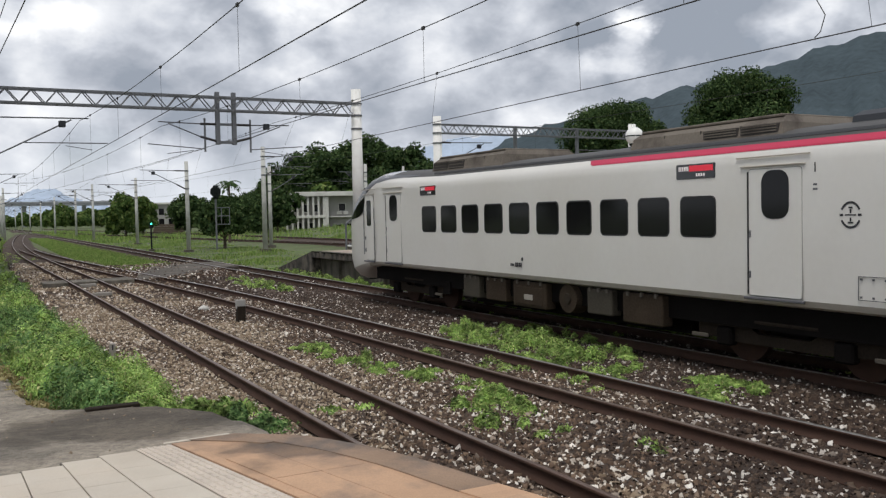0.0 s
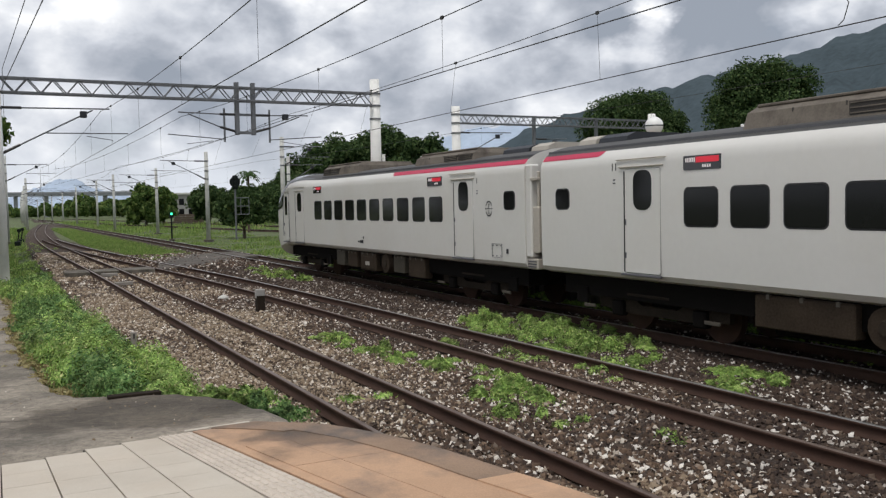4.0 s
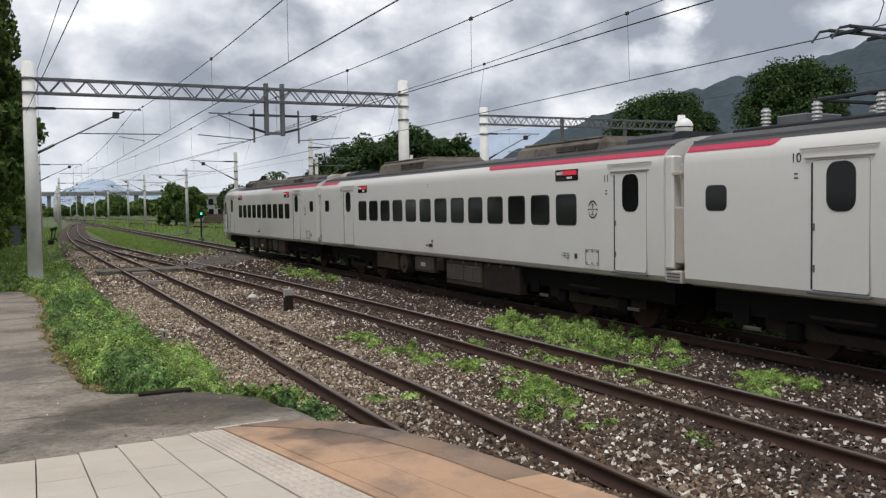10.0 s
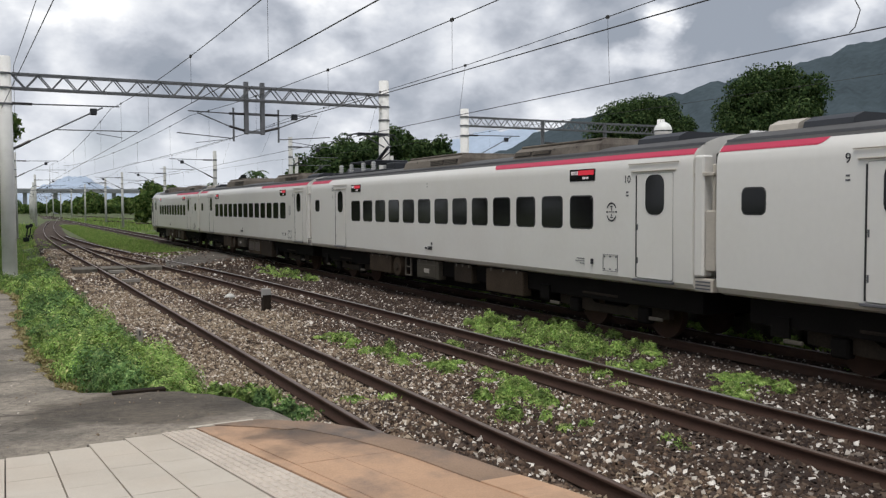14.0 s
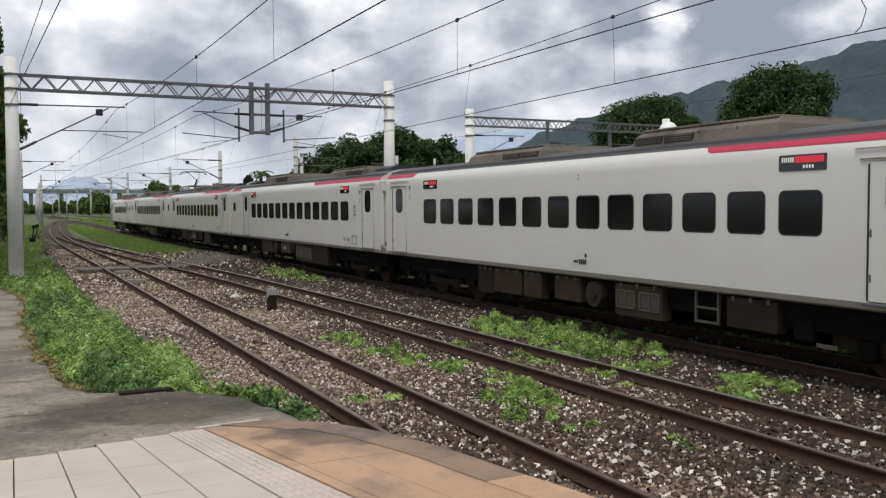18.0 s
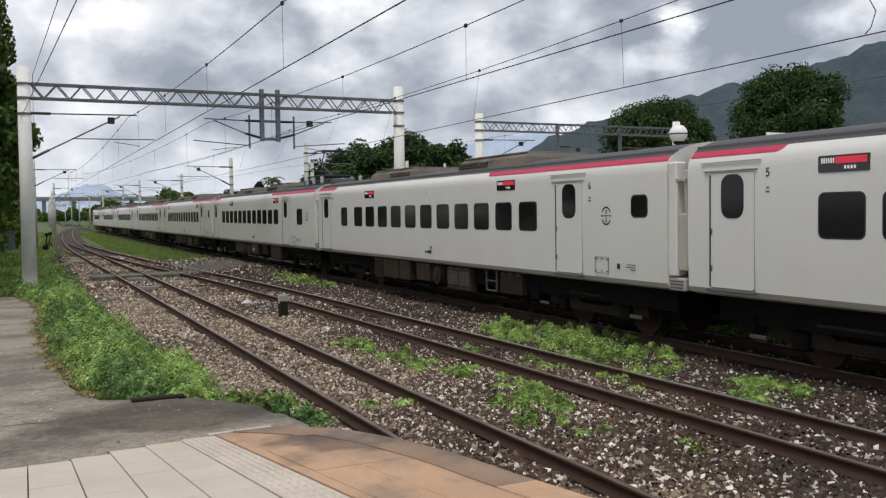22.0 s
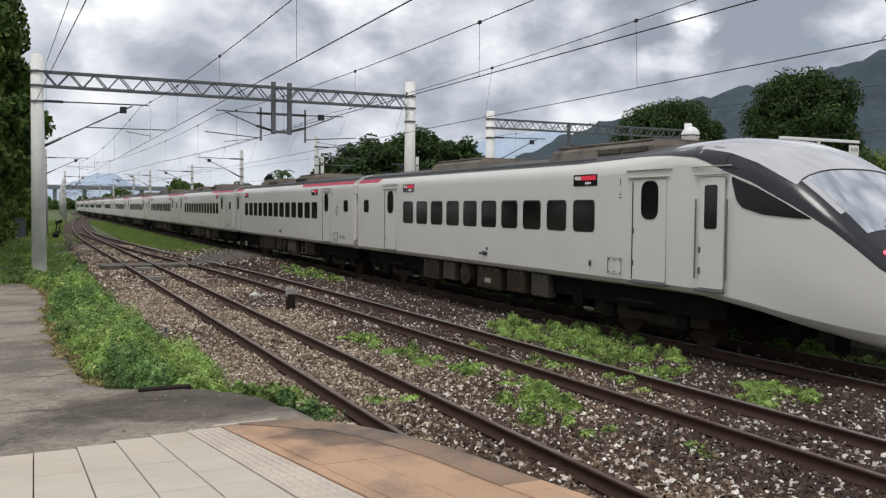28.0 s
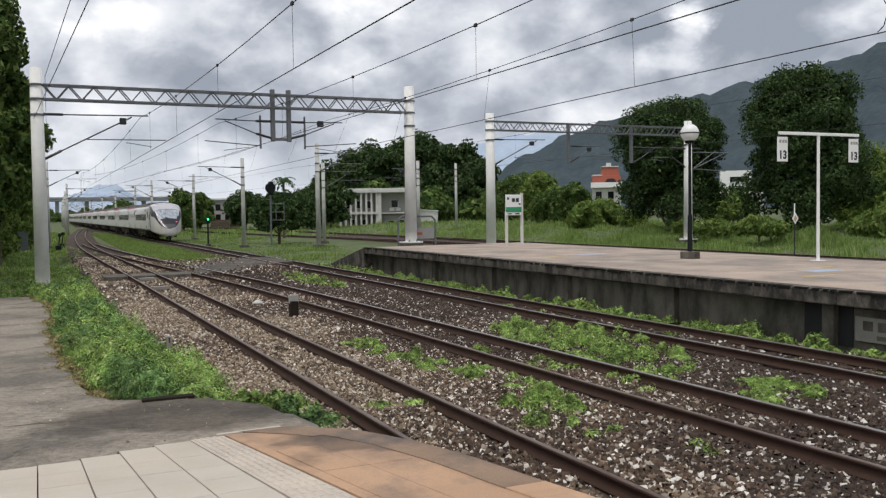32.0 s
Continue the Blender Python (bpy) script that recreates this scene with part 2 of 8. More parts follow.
M = dict(
    ground=mat("meadow_earth", (0.085, 0.118, 0.038), 0.95, vary=0.35, scale=0.4, fine=9, bump=0.8, bump_scale=14,
               col2=(0.10, 0.095, 0.05), mix_scale=1.5, mix_lo=0.5, mix_hi=0.62),
    bed=mat("ballast_bed", (0.066, 0.043, 0.030), 0.95, vary=0.5, scale=14, fine=55, bump=1.0, bump_scale=30,
            col2=(0.038, 0.025, 0.018), mix_scale=0.55, mix_lo=0.42, mix_hi=0.62),
    asphalt=mat("worn_asphalt", (0.29, 0.25, 0.20), 0.92, vary=0.5, scale=16, fine=75, bump=0.7, bump_scale=70,
                col2=(0.15, 0.13, 0.105), mix_scale=0.9, mix_lo=0.42, mix_hi=0.62),
    tile=mat("pale_paving", (0.53, 0.475, 0.40), 0.75, vary=0.10, scale=2.5, fine=140, bump=0.15, bump_scale=160, obj=0.025,
             col2=(0.49, 0.42, 0.34), mix_scale=0.8, mix_lo=0.45, mix_hi=0.7),
    orange=mat("orange_paving", (0.48, 0.30, 0.185), 0.8, vary=0.2, scale=3, fine=110, bump=0.2, bump_scale=120, obj=0.06,
               col2=(0.17, 0.125, 0.098), mix_scale=1.5, mix_lo=0.45, mix_hi=0.68),
    orange2=mat("stained_orange_paving", (0.27, 0.18, 0.12), 0.85, vary=0.25, scale=2.5, fine=90, bump=0.2, bump_scale=100, col2=(0.12, 0.095, 0.08), mix_scale=1.6, mix_lo=0.42, mix_hi=0.62),
    tactile=mat("tactile_paving", (0.52, 0.45, 0.38), 0.8, vary=0.15, scale=3, fine=120, obj=0.05),
    mortar=mat("dark_joint", (0.10, 0.085, 0.075), 0.95, vary=0.3, scale=8, fine=90),
    # concrete lightened by the haze that lies before the far viaduct
    hazecon=mat("haze_tinted_concrete", (0.30, 0.31, 0.33), 0.9, vary=0.12, scale=0.4, fine=6),
    concrete=mat("weathered_concrete", (0.17, 0.15, 0.122), 0.9, vary=0.32, scale=2.0, fine=50, bump=0.45, bump_scale=35,
                 col2=(0.05, 0.046, 0.034), mix_scale=1.8, mix_lo=0.40, mix_hi=0.64, stretch=(1, 1, 0.45)),
    coping=mat("stained_coping", (0.125, 0.108, 0.088), 0.92, vary=0.45, scale=4, fine=45, bump=0.6, bump_scale=30,
               col2=(0.028, 0.025, 0.021), mix_scale=3.4, mix_lo=0.40, mix_hi=0.58, stretch=(1, 1, 0.55)),
    moss=mat("black_moss", (0.018, 0.018, 0.012), 0.95, vary=0.5, scale=6, fine=60, bump=0.6, bump_scale=40, spec=0.1),
    platform=mat("platform_paving", (0.40, 0.315, 0.255), 0.9, vary=0.32, scale=0.9, fine=50, bump=0.2, bump_scale=60,
                 col2=(0.25, 0.215, 0.185), mix_scale=0.6, mix_lo=0.44, mix_hi=0.62),
    pole=mat("pale_concrete_pole", (0.80, 0.79, 0.76), 0.8, vary=0.10, scale=1.5, fine=70, bump=0.1, bump_scale=60,
             col2=(0.70, 0.69, 0.65), mix_scale=2.5, mix_lo=0.5, mix_hi=0.75),
    steel=mat("galvanised_steel", (0.15, 0.155, 0.165), 0.6, 0.2, vary=0.15, scale=6, fine=80),
    mastgrey=mat("grey_concrete_mast", (0.50, 0.50, 0.47), 0.85, vary=0.16, scale=1.2, fine=50, bump=0.1, bump_scale=50, col2=(0.36, 0.355, 0.33), mix_scale=1.6, mix_lo=0.45, mix_hi=0.7),
    darksteel=mat("dark_steel", (0.024, 0.026, 0.032), 0.55, 0.1, vary=0.2, scale=6, fine=80),
    wire=mat("bronze_wire", (0.06, 0.058, 0.055), 0.5, 0.6, vary=0.1),
    ceramic=mat("grey_ceramic", (0.42, 0.42, 0.41), 0.35, vary=0.08),
    insul=mat("brown_insulator", (0.03, 0.025, 0.025), 0.3, vary=0.1),
    railside=mat("rusty_rail", (0.048, 0.022, 0.013), 0.85, 0.1, vary=0.3, scale=5, fine=70, bump=0.2, bump_scale=80),
    railtop=mat("worn_rail_head", (0.18, 0.135, 0.11), 0.42, 0.45, vary=0.2, scale=1.5, fine=50,
                col2=(0.12, 0.07, 0.05), mix_scale=0.7, mix_lo=0.5, mix_hi=0.66),
    railshine=mat("polished_rail_head", (0.42, 0.40, 0.38), 0.32, 0.85, vary=0.15, scale=1.5, fine=50, col2=(0.25, 0.20, 0.17), mix_scale=0.9, mix_lo=0.5, mix_hi=0.7),
    carwhite=mat("white_train_paint", (0.69, 0.672, 0.635), 0.32, vary=0.025, scale=0.6, fine=9, coat=0.15,
                 col2=(0.655, 0.63, 0.585), mix_scale=0.35, mix_lo=0.45, mix_hi=0.7),
    carlow=mat("soiled_lower_paint", (0.44, 0.40, 0.345), 0.6, vary=0.12, scale=1.2, fine=25, stretch=(1, 0.3, 1)),
    carroof=mat("grey_roof_paint", (0.062, 0.06, 0.058), 0.6, vary=0.18, scale=1.0, fine=20, stretch=(1, 0.3, 1)),
    rim=mat("dark_roof_trim", (0.10, 0.10, 0.11), 0.5, vary=0.1),
    ac=mat("weathered_roof_unit", (0.165, 0.142, 0.118), 0.75, vary=0.2, scale=1.5, fine=30, spec=0.25, col2=(0.08, 0.066, 0.055),
           mix_scale=1.2, mix_lo=0.48, mix_hi=0.66),
    red=mat("red_stripe", (0.49, 0.026, 0.075), 0.5, vary=0.05),
    black=mat("black_gloss", (0.012, 0.012, 0.014), 0.12, vary=0.1, coat=0.3),
    glass=mat("tinted_glass", (0.008, 0.008, 0.009), 0.10, vary=0.1, spec=0.28),
    screen=mat("windscreen_glass", (0.60, 0.62, 0.65), 0.06, 0.85, vary=0.05),
    mask=mat("gunmetal_mask", (0.013, 0.012, 0.015), 0.28, 0.0, vary=0.08, coat=0.25),
    seam=mat("door_gap_shade", (0.30, 0.29, 0.27), 0.7, vary=0.1),
    grille=mat("dark_roof_grille", (0.045, 0.038, 0.034), 0.7, vary=0.2),
    ventframe=mat("dusty_vent_frame", (0.075, 0.064, 0.05), 0.8, vary=0.25, scale=5, fine=40),
    ventpanel=mat("brown_vent_panel", (0.055, 0.042, 0.034), 0.85, vary=0.2),
    rubber=mat("black_rubber", (0.02, 0.02, 0.02), 0.8, vary=0.2),
    # near-black: the shade under the train's floor is put into this colour
    under=mat("shade_dark_underframe", (0.0065, 0.0055, 0.005), 0.95, spec=0.1, vary=0.35, scale=2, fine=30),
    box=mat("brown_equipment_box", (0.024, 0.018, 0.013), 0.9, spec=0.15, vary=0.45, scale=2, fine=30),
    ink=mat("dark_lettering", (0.03, 0.03, 0.035), 0.6, vary=0.05),
    board=mat("faded_board", (0.30, 0.275, 0.24), 0.8, vary=0.15, scale=3, fine=30),
    apron=mat("dark_asphalt", (0.085, 0.072, 0.06), 0.95, vary=0.5, scale=2.5, fine=40, bump=0.5, bump_scale=30, col2=(0.17, 0.148, 0.122), mix_scale=0.8, mix_lo=0.5, mix_hi=0.66),
    white=mat("white_paint", (0.84, 0.84, 0.82), 0.6, vary=0.08, scale=1.5, fine=30),
    cream=mat("cream_render", (0.62, 0.61, 0.57), 0.85, vary=0.10, scale=0.8, fine=12, col2=(0.48, 0.47, 0.44), mix_scale=0.5, mix_lo=0.5, mix_hi=0.7),
    greywall=mat("grey_render", (0.34, 0.33, 0.31), 0.9, vary=0.12, scale=0.8, fine=12),
    brick=mat("red_brick_front", (0.42, 0.12, 0.08), 0.85, vary=0.15, scale=1.5, fine=12),
    green=mat("green_band", (0.03, 0.26, 0.12), 0.5, vary=0.05),
    bark=mat("bark", (0.10, 0.075, 0.055), 0.95, vary=0.35, scale=6, fine=40, bump=0.8, bump_scale=25, stretch=(1, 1, 0.3)),
    leaf=mat("dark_foliage", (0.05, 0.088, 0.024), 0.75, vary=0.3, scale=0.6, fine=3, island=0.5, spec=0.25, thin=0.15),
    leaf2=mat("bright_foliage", (0.12, 0.19, 0.04), 0.75, vary=0.3, scale=0.6, fine=3, island=0.4, spec=0.25, thin=0.4),
    grass=mat("lush_weeds", (0.17, 0.27, 0.05), 0.75, vary=0.3, scale=1.3, fine=6, island=0.45, spec=0.25, thin=0.4),
    grass2=mat("tall_grass", (0.20, 0.30, 0.065), 0.8, vary=0.35, scale=0.5, fine=4, island=0.45, spec=0.2, thin=0.4),
    # both hill colours have the bluish haze of distance mixed in
    hill=mat("haze_tinted_forest_hill", (0.063, 0.082, 0.093), 1.0, vary=0.25, scale=0.008, fine=0.06, spec=0.0),
    hill2=mat("haze_tinted_far_hill", (0.38, 0.45, 0.55), 1.0, vary=0.12, scale=0.004, fine=0.03, spec=0.0),
    lampglobe=mat("opal_globe", (0.80, 0.80, 0.77), 0.25, vary=0.03),
    lamppost=mat("black_lamp_post", (0.010, 0.014, 0.013), 0.6, vary=0.15, spec=0.2),
    redlight=mat("red_tail_light", (0.5, 0.02, 0.03), 0.3, emit=((1.0, 0.07, 0.12), 3.0)),
    lens=mat("unlit_lamp_lens", (0.25, 0.25, 0.25), 0.1),
    greenlight=mat("green_signal_lens", (0.0, 0.3, 0.12), 0.3, emit=((0.05, 1.0, 0.45), 3.0)),
    led=mat("red_display", (0.35, 0.02, 0.03), 0.4, emit=((1.0, 0.04, 0.08), 0.32)),
    ledwhite=mat("white_display_text", (0.4, 0.4, 0.4), 0.4, emit=((1.0, 0.85, 0.85), 0.35)),
    yellow=mat("yellow_paint", (0.55, 0.40, 0.10), 0.7, vary=0.25, scale=8, fine=60),
    bluepaint=mat("faded_blue_paint", (0.36, 0.44, 0.58), 0.8, vary=0.25, scale=6, fine=40),
)
def stain(m, centre, radius, tone):
    """A dark damp stain of ragged outline on a surface."""
    nt = m.node_tree
    N, L = nt.nodes.new, nt.links.new
    b = nt.nodes["Principled BSDF"]
    old = b.inputs["Base Color"].links[0].from_socket
    tc = N("ShaderNodeTexCoord")
    n = N("ShaderNodeTexNoise"); n.inputs["Scale"].default_value, n.inputs["Detail"].default_value = 1.7, 7.0
    L(tc.outputs["Object"], n.inputs["Vector"])
    w = N("ShaderNodeVectorMath"); w.operation = "MULTIPLY_ADD"
    w.inputs[1].default_value = (2.2, 1.8, 0.0)
    L(n.outputs["Color"], w.inputs[0]); L(tc.outputs["Object"], w.inputs[2])
    d = N("ShaderNodeVectorMath"); d.operation = "SUBTRACT"
    d.inputs[1].default_value = (centre[0] + 1.1, centre[1] + 0.9, 0.0)
    L(w.outputs[0], d.inputs[0])
    e = N("ShaderNodeVectorMath"); e.operation = "MULTIPLY"; e.inputs[1].default_value = (1 / radius[0], 1 / radius[1], 0.0)
    L(d.outputs[0], e.inputs[0])
    ln = N("ShaderNodeVectorMath"); ln.operation = "LENGTH"
    L(e.outputs[0], ln.inputs[0])
    r = N("ShaderNodeMapRange"); r.interpolation_type = "SMOOTHSTEP"
    for key, val in (("From Min", 0.65), ("From Max", 1.15), ("To Min", 1.0), ("To Max", 0.0)):
        r.inputs[key].default_value = val
    L(ln.outputs["Value"], r.inputs[0])
    x = N("ShaderNodeMix"); x.data_type = "RGBA"; x.blend_type = "MULTIPLY"
    x.inputs["B"].default_value = (*tone, 1)
    L(r.outputs[0], x.inputs["Factor"]); L(old, x.inputs["A"]); L(x.outputs["Result"], b.inputs["Base Color"])


stain(M["orange"], (2.1, 6.15), (0.75, 0.62), (0.45, 0.47, 0.50))
stain(M["asphalt"], (1.2, 7.9), (1.3, 0.95), (0.42, 0.40, 0.38))
STONE = stone_mat("ballast_stones", ((0.0, (0.033, 0.020, 0.013)), (0.50, (0.094, 0.058, 0.037)), (0.76, (0.185, 0.125, 0.085)),
                                     (0.88, (0.46, 0.41, 0.35)), (1.0, (0.82, 0.77, 0.70))))
STONE2 = stone_mat("dark_track_stones", ((0.0, (0.021, 0.012, 0.009)), (0.55, (0.050, 0.030, 0.020)), (0.86, (0.105, 0.073, 0.052)),
                                         (0.92, (0.40, 0.36, 0.32)), (1.0, (0.72, 0.68, 0.63))))
STONE3 = stone_mat("pale_track_stones", ((0.0, (0.12, 0.083, 0.053)), (0.45, (0.25, 0.186, 0.125)), (0.8, (0.38, 0.305, 0.222)),
                                         (1.0, (0.64, 0.58, 0.50))))
M["grass"] = stone_mat("lush_weeds", ((0.0, (0.11, 0.195, 0.05)), (0.35, (0.21, 0.335, 0.085)), (0.7, (0.31, 0.44, 0.125)), (0.93, (0.41, 0.50, 0.17)), (1.0, (0.42, 0.37, 0.20))), 0.7, 0.15, 2.6, 7, 0.2, 1.1)
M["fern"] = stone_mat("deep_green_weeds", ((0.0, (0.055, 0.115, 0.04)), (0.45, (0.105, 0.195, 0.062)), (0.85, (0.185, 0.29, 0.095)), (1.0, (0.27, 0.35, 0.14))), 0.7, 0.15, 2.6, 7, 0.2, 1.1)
M["straw"] = stone_mat("dry_straw", ((0.0, (0.16, 0.12, 0.06)), (0.5, (0.30, 0.25, 0.12)), (1.0, (0.42, 0.38, 0.20))), 0.85, 0.15, 3, 10, 0.15)
M["grass2"] = stone_mat("tall_grass", ((0.0, (0.11, 0.19, 0.055)), (0.5, (0.21, 0.32, 0.09)), (0.85, (0.31, 0.42, 0.14)), (1.0, (0.40, 0.40, 0.21))), 0.8, 0.35, 0.4, 3, 0.2)
M["leaf"] = stone_mat("dark_foliage", ((0.0, (0.018, 0.036, 0.014)), (0.5, (0.041, 0.074, 0.026)), (0.85, (0.076, 0.120, 0.042)), (1.0, (0.12, 0.155, 0.065))), 0.85, 0.15, 0.6, 3, 0.1)
M["leaf3"] = stone_mat("mixed_foliage", ((0.0, (0.034, 0.066, 0.022)), (0.5, (0.080, 0.135, 0.038)), (0.85, (0.150, 0.215, 0.062)), (1.0, (0.22, 0.25, 0.10))), 0.85, 0.25, 0.6, 3, 0.1)
M["leaf2"] = stone_mat("bright_foliage", ((0.0, (0.08, 0.135, 0.038)), (0.5, (0.155, 0.235, 0.062)), (0.85, (0.235, 0.315, 0.092)), (1.0, (0.30, 0.33, 0.13))), 0.85, 0.3, 0.6, 3, 0.1)


# ---- mesh helpers ----
def link(name, me, material, parent=None, label="", m=None, smooth=False):
    if material and not me.materials:
        me.materials.append(material)
    if smooth:
        for f in me.polygons:
            f.use_smooth = True
    ob = new(name, me)
    if parent:
        ob.parent = parent
    if m is not None:
        ob.matrix_basis = m
    if label:
        tagged(ob, label)
    return ob


def part(name, bm, material, parent=None, label="", m=None, smooth=False):
    me = bpy.data.meshes.new(name)
    bm.to_mesh(me)
    bm.free()
    return link(name, me, material, parent, label, m, smooth)


def thing(name, label, category, x=0, y=0, z=0, rz=0, group="", kind=""):
    ob = new(name)
    ob.matrix_basis = pose(x, y, z, 0, 0, rz)
    return tagged(ob, label, category, group, kind)


def box(x0, x1, y0, y1, z0, z1, bevel=0.0, bm=None):
    own = bm is None
    bm = bm or bmesh.new()
    r = bmesh.ops.create_cube(bm, size=1.0, matrix=Matrix.Translation(((x0 + x1) / 2, (y0 + y1) / 2, (z0 + z1) / 2)) @ Matrix.Diagonal((x1 - x0, y1 - y0, z1 - z0, 1)))
    if bevel:
        es = list({e for v in r["verts"] for e in v.link_edges})
        bmesh.ops.bevel(bm, geom=es, offset=bevel, segments=1, affect="EDGES")
    return bm


def tube(p0, p1, r0, r1=None, seg=10, bm=None):
    bm = bm or bmesh.new()
    a, b = Vector(p0), Vector(p1)
    d = b - a
    q = d.to_track_quat("Z", "Y").to_matrix().to_4x4()
    bmesh.ops.create_cone(bm, cap_ends=True, segments=seg, radius1=r0, radius2=r0 if r1 is None else r1, depth=d.length,
                          matrix=Matrix.Translation((a + b) / 2) @ q)
    return bm


def polytube(pts, r, seg=5, bm=None):
    """One bent tube through the points."""
    bm = bm or bmesh.new()
    P = [Vector(p) for p in pts]
    prev = None
    for i, p in enumerate(P):
        d = (P[min(i + 1, len(P) - 1)] - P[max(i - 1, 0)]).normalized()
        q = d.to_track_quat("Z", "Y").to_matrix()
        ring = [bm.verts.new(p + q @ Vector((r * math.cos(2 * math.pi * k / seg), r * math.sin(2 * math.pi * k / seg), 0))) for k in range(seg)]
        if prev:
            best = min(range(seg), key=lambda o: sum((prev[k].co - ring[(k + o) % seg].co).length for k in range(seg)))
            ring = ring[best:] + ring[:best]
            for k in range(seg):
                bm.faces.new((prev[k], prev[(k + 1) % seg], ring[(k + 1) % seg], ring[k]))
        else:
            bm.faces.new(ring[::-1])
        prev = ring
    bm.faces.new(prev)
    return bm


def prism(pts, y0, y1, bm=None, axis="y"):
    """Extrudes a closed outline of (x, z) along y (or of (y, z) along x)."""
    bm = bm or bmesh.new()
    f = (lambda u, v, w: (u, w, v)) if axis == "y" else (lambda u, v, w: (w, u, v))
    if axis == "z":
        f = lambda u, v, w: (u, v, w)
    a = [bm.verts.new(f(u, v, y0)) for u, v in pts]
    b = [bm.verts.new(f(u, v, y1)) for u, v in pts]
    n = len(pts)
    for i in range(n):
        bm.faces.new((a[i], a[(i + 1) % n], b[(i + 1) % n], b[i]))
    bm.faces.new(a)
    bm.faces.new(b)
    bmesh.ops.recalc_face_normals(bm, faces=bm.faces)
    return bm


def rounded(w, h, r, seg=4):
    """Outline of a rounded rectangle round the origin."""
    pts = []
    for cx, cy, a0 in ((w / 2 - r, h / 2 - r, 0), (-w / 2 + r, h / 2 - r, 90), (-w / 2 + r, -h / 2 + r, 180), (w / 2 - r, -h / 2 + r, 270)):
        for i in range(seg + 1):
            a = radians(a0 + 90 * i / seg)
            pts.append((cx + r * math.cos(a), cy + r * math.sin(a)))
    return pts


def grid_mesh(name, xs, ys, zfun):
    xs, ys = np.asarray(xs, float), np.asarray(ys, float)
    X, Y = np.meshgrid(xs, ys)
    Z = zfun(X, Y)
    v = np.stack([X, Y, Z], -1).reshape(-1, 3)
    nx, ny = len(xs), len(ys)
    i = (np.arange(ny - 1)[:, None] * nx + np.arange(nx - 1)[None]).ravel()
    f = np.stack([i, i + 1, i + nx + 1, i + nx], -1)
    return raw_mesh(name, v, f)


def raw_mesh(name, v, f):
    me = bpy.data.meshes.new(name)
    k = f.shape[1]
    me.vertices.add(len(v))
    me.vertices.foreach_set("co", np.asarray(v, np.float32).ravel())
    me.loops.add(f.size)
    me.loops.foreach_set("vertex_index", f.astype(np.int32).ravel())
    me.polygons.add(len(f))
    me.polygons.foreach_set("loop_start", np.arange(0, f.size, k, dtype=np.int32))
    me.polygons.foreach_set("loop_total", np.full(len(f), k, dtype=np.int32))
    me.update(calc_edges=True)
    me.validate()
    return me


def curve_at(pts):
    """Smooth function through (y, x) points, by cubic steps."""
    py = np.array([q[0] for q in pts], float)
    px = np.array([q[1] for q in pts], float)
    s = np.gradient(px, py)

    def f(y):
        y = np.asarray(y, float)
        i = np.clip(np.searchsorted(py, y) - 1, 0, len(py) - 2)
        h = py[i + 1] - py[i]
        t = np.clip((y - py[i]) / h, 0, 1)
        return ((2 * t**3 - 3 * t**2 + 1) * px[i] + (t**3 - 2 * t**2 + t) * h * s[i]
                + (-2 * t**3 + 3 * t**2) * px[i + 1] + (t**3 - t**2) * h * s[i + 1])
    return f


def polar(az, dist):
    return dist * math.sin(radians(az)), dist * math.cos(radians(az))


def wobble(X, Y, a, amp):
    return amp * (np.sin(X * a + 1.3 * np.sin(Y * a * 0.7)) * np.cos(Y * a * 1.1 + 0.8 * np.sin(X * a * 1.3)))

# ---- ground, tracks, platforms ----
track1 = curve_at([(-90, 4.70), (-40, 4.40), (0, 4.13), (20, 4.00), (38, 3.88), (55, 3.66), (75, 3.62), (100, 4.15), (147, 6.2), (200, 9.2), (250, 11.0), (330, 11.28)])
track2 = curve_at([(-90, 9.70), (-40, 8.60), (0, 7.68), (12, 7.42), (22, 7.18), (29, 6.92), (36, 6.50), (43, 5.95), (57, 5.05), (75, 4.30), (92, 4.02)])
track3 = curve_at([(-90, 11.28), (0, 11.28), (400, 11.28)])
track4 = curve_at([(-90, 30.2), (0, 30.2), (50, 29.8), (116, 24.0), (200, 17.0), (300, 13.0), (400, 12.0)])
track5 = curve_at([(-90, 34.1), (0, 34.1), (100, 33.6), (160, 31.5), (240, 26.0), (400, 18.0)])


def path_z(Y):
    return np.interp(Y, [6.6, 8.0, 26.0, 32.0, 40.0], [0.72, 0.67, -0.12, -0.30, -0.52])


def land(X, Y):
    """Height of the open ground."""
    z = np.full_like(X, -0.30) + wobble(X, Y, 0.9, 0.03)
    side = np.interp(X, [-3.0, 0.4, 1.4, 2.3, 3.0], [1, 1, 0.75, 0.15, 0])
    z = z * (1 - side) + side * (path_z(np.maximum(Y, 6.6)) - 0.05 + wobble(X, Y, 2.1, 0.015))
    far = np.clip((np.hypot(X, Y) - 60) / 200, 0, 1)
    z += far * wobble(X, Y, 0.05, 0.25)
    z += np.clip((X - 36) / 18, 0, 1) * 0.85
    return z


def cuts(*runs):
    out = []
    for a, b, n in runs:
        out += list(np.linspace(a, b, n, endpoint=False))
    return out + [runs[-1][1]]


gx = cuts((-4000, -400, 5), (-400, -60, 8), (-60, -6, 18), (-6, 4, 50), (4, 60, 60), (60, 400, 20), (400, 4000, 5))
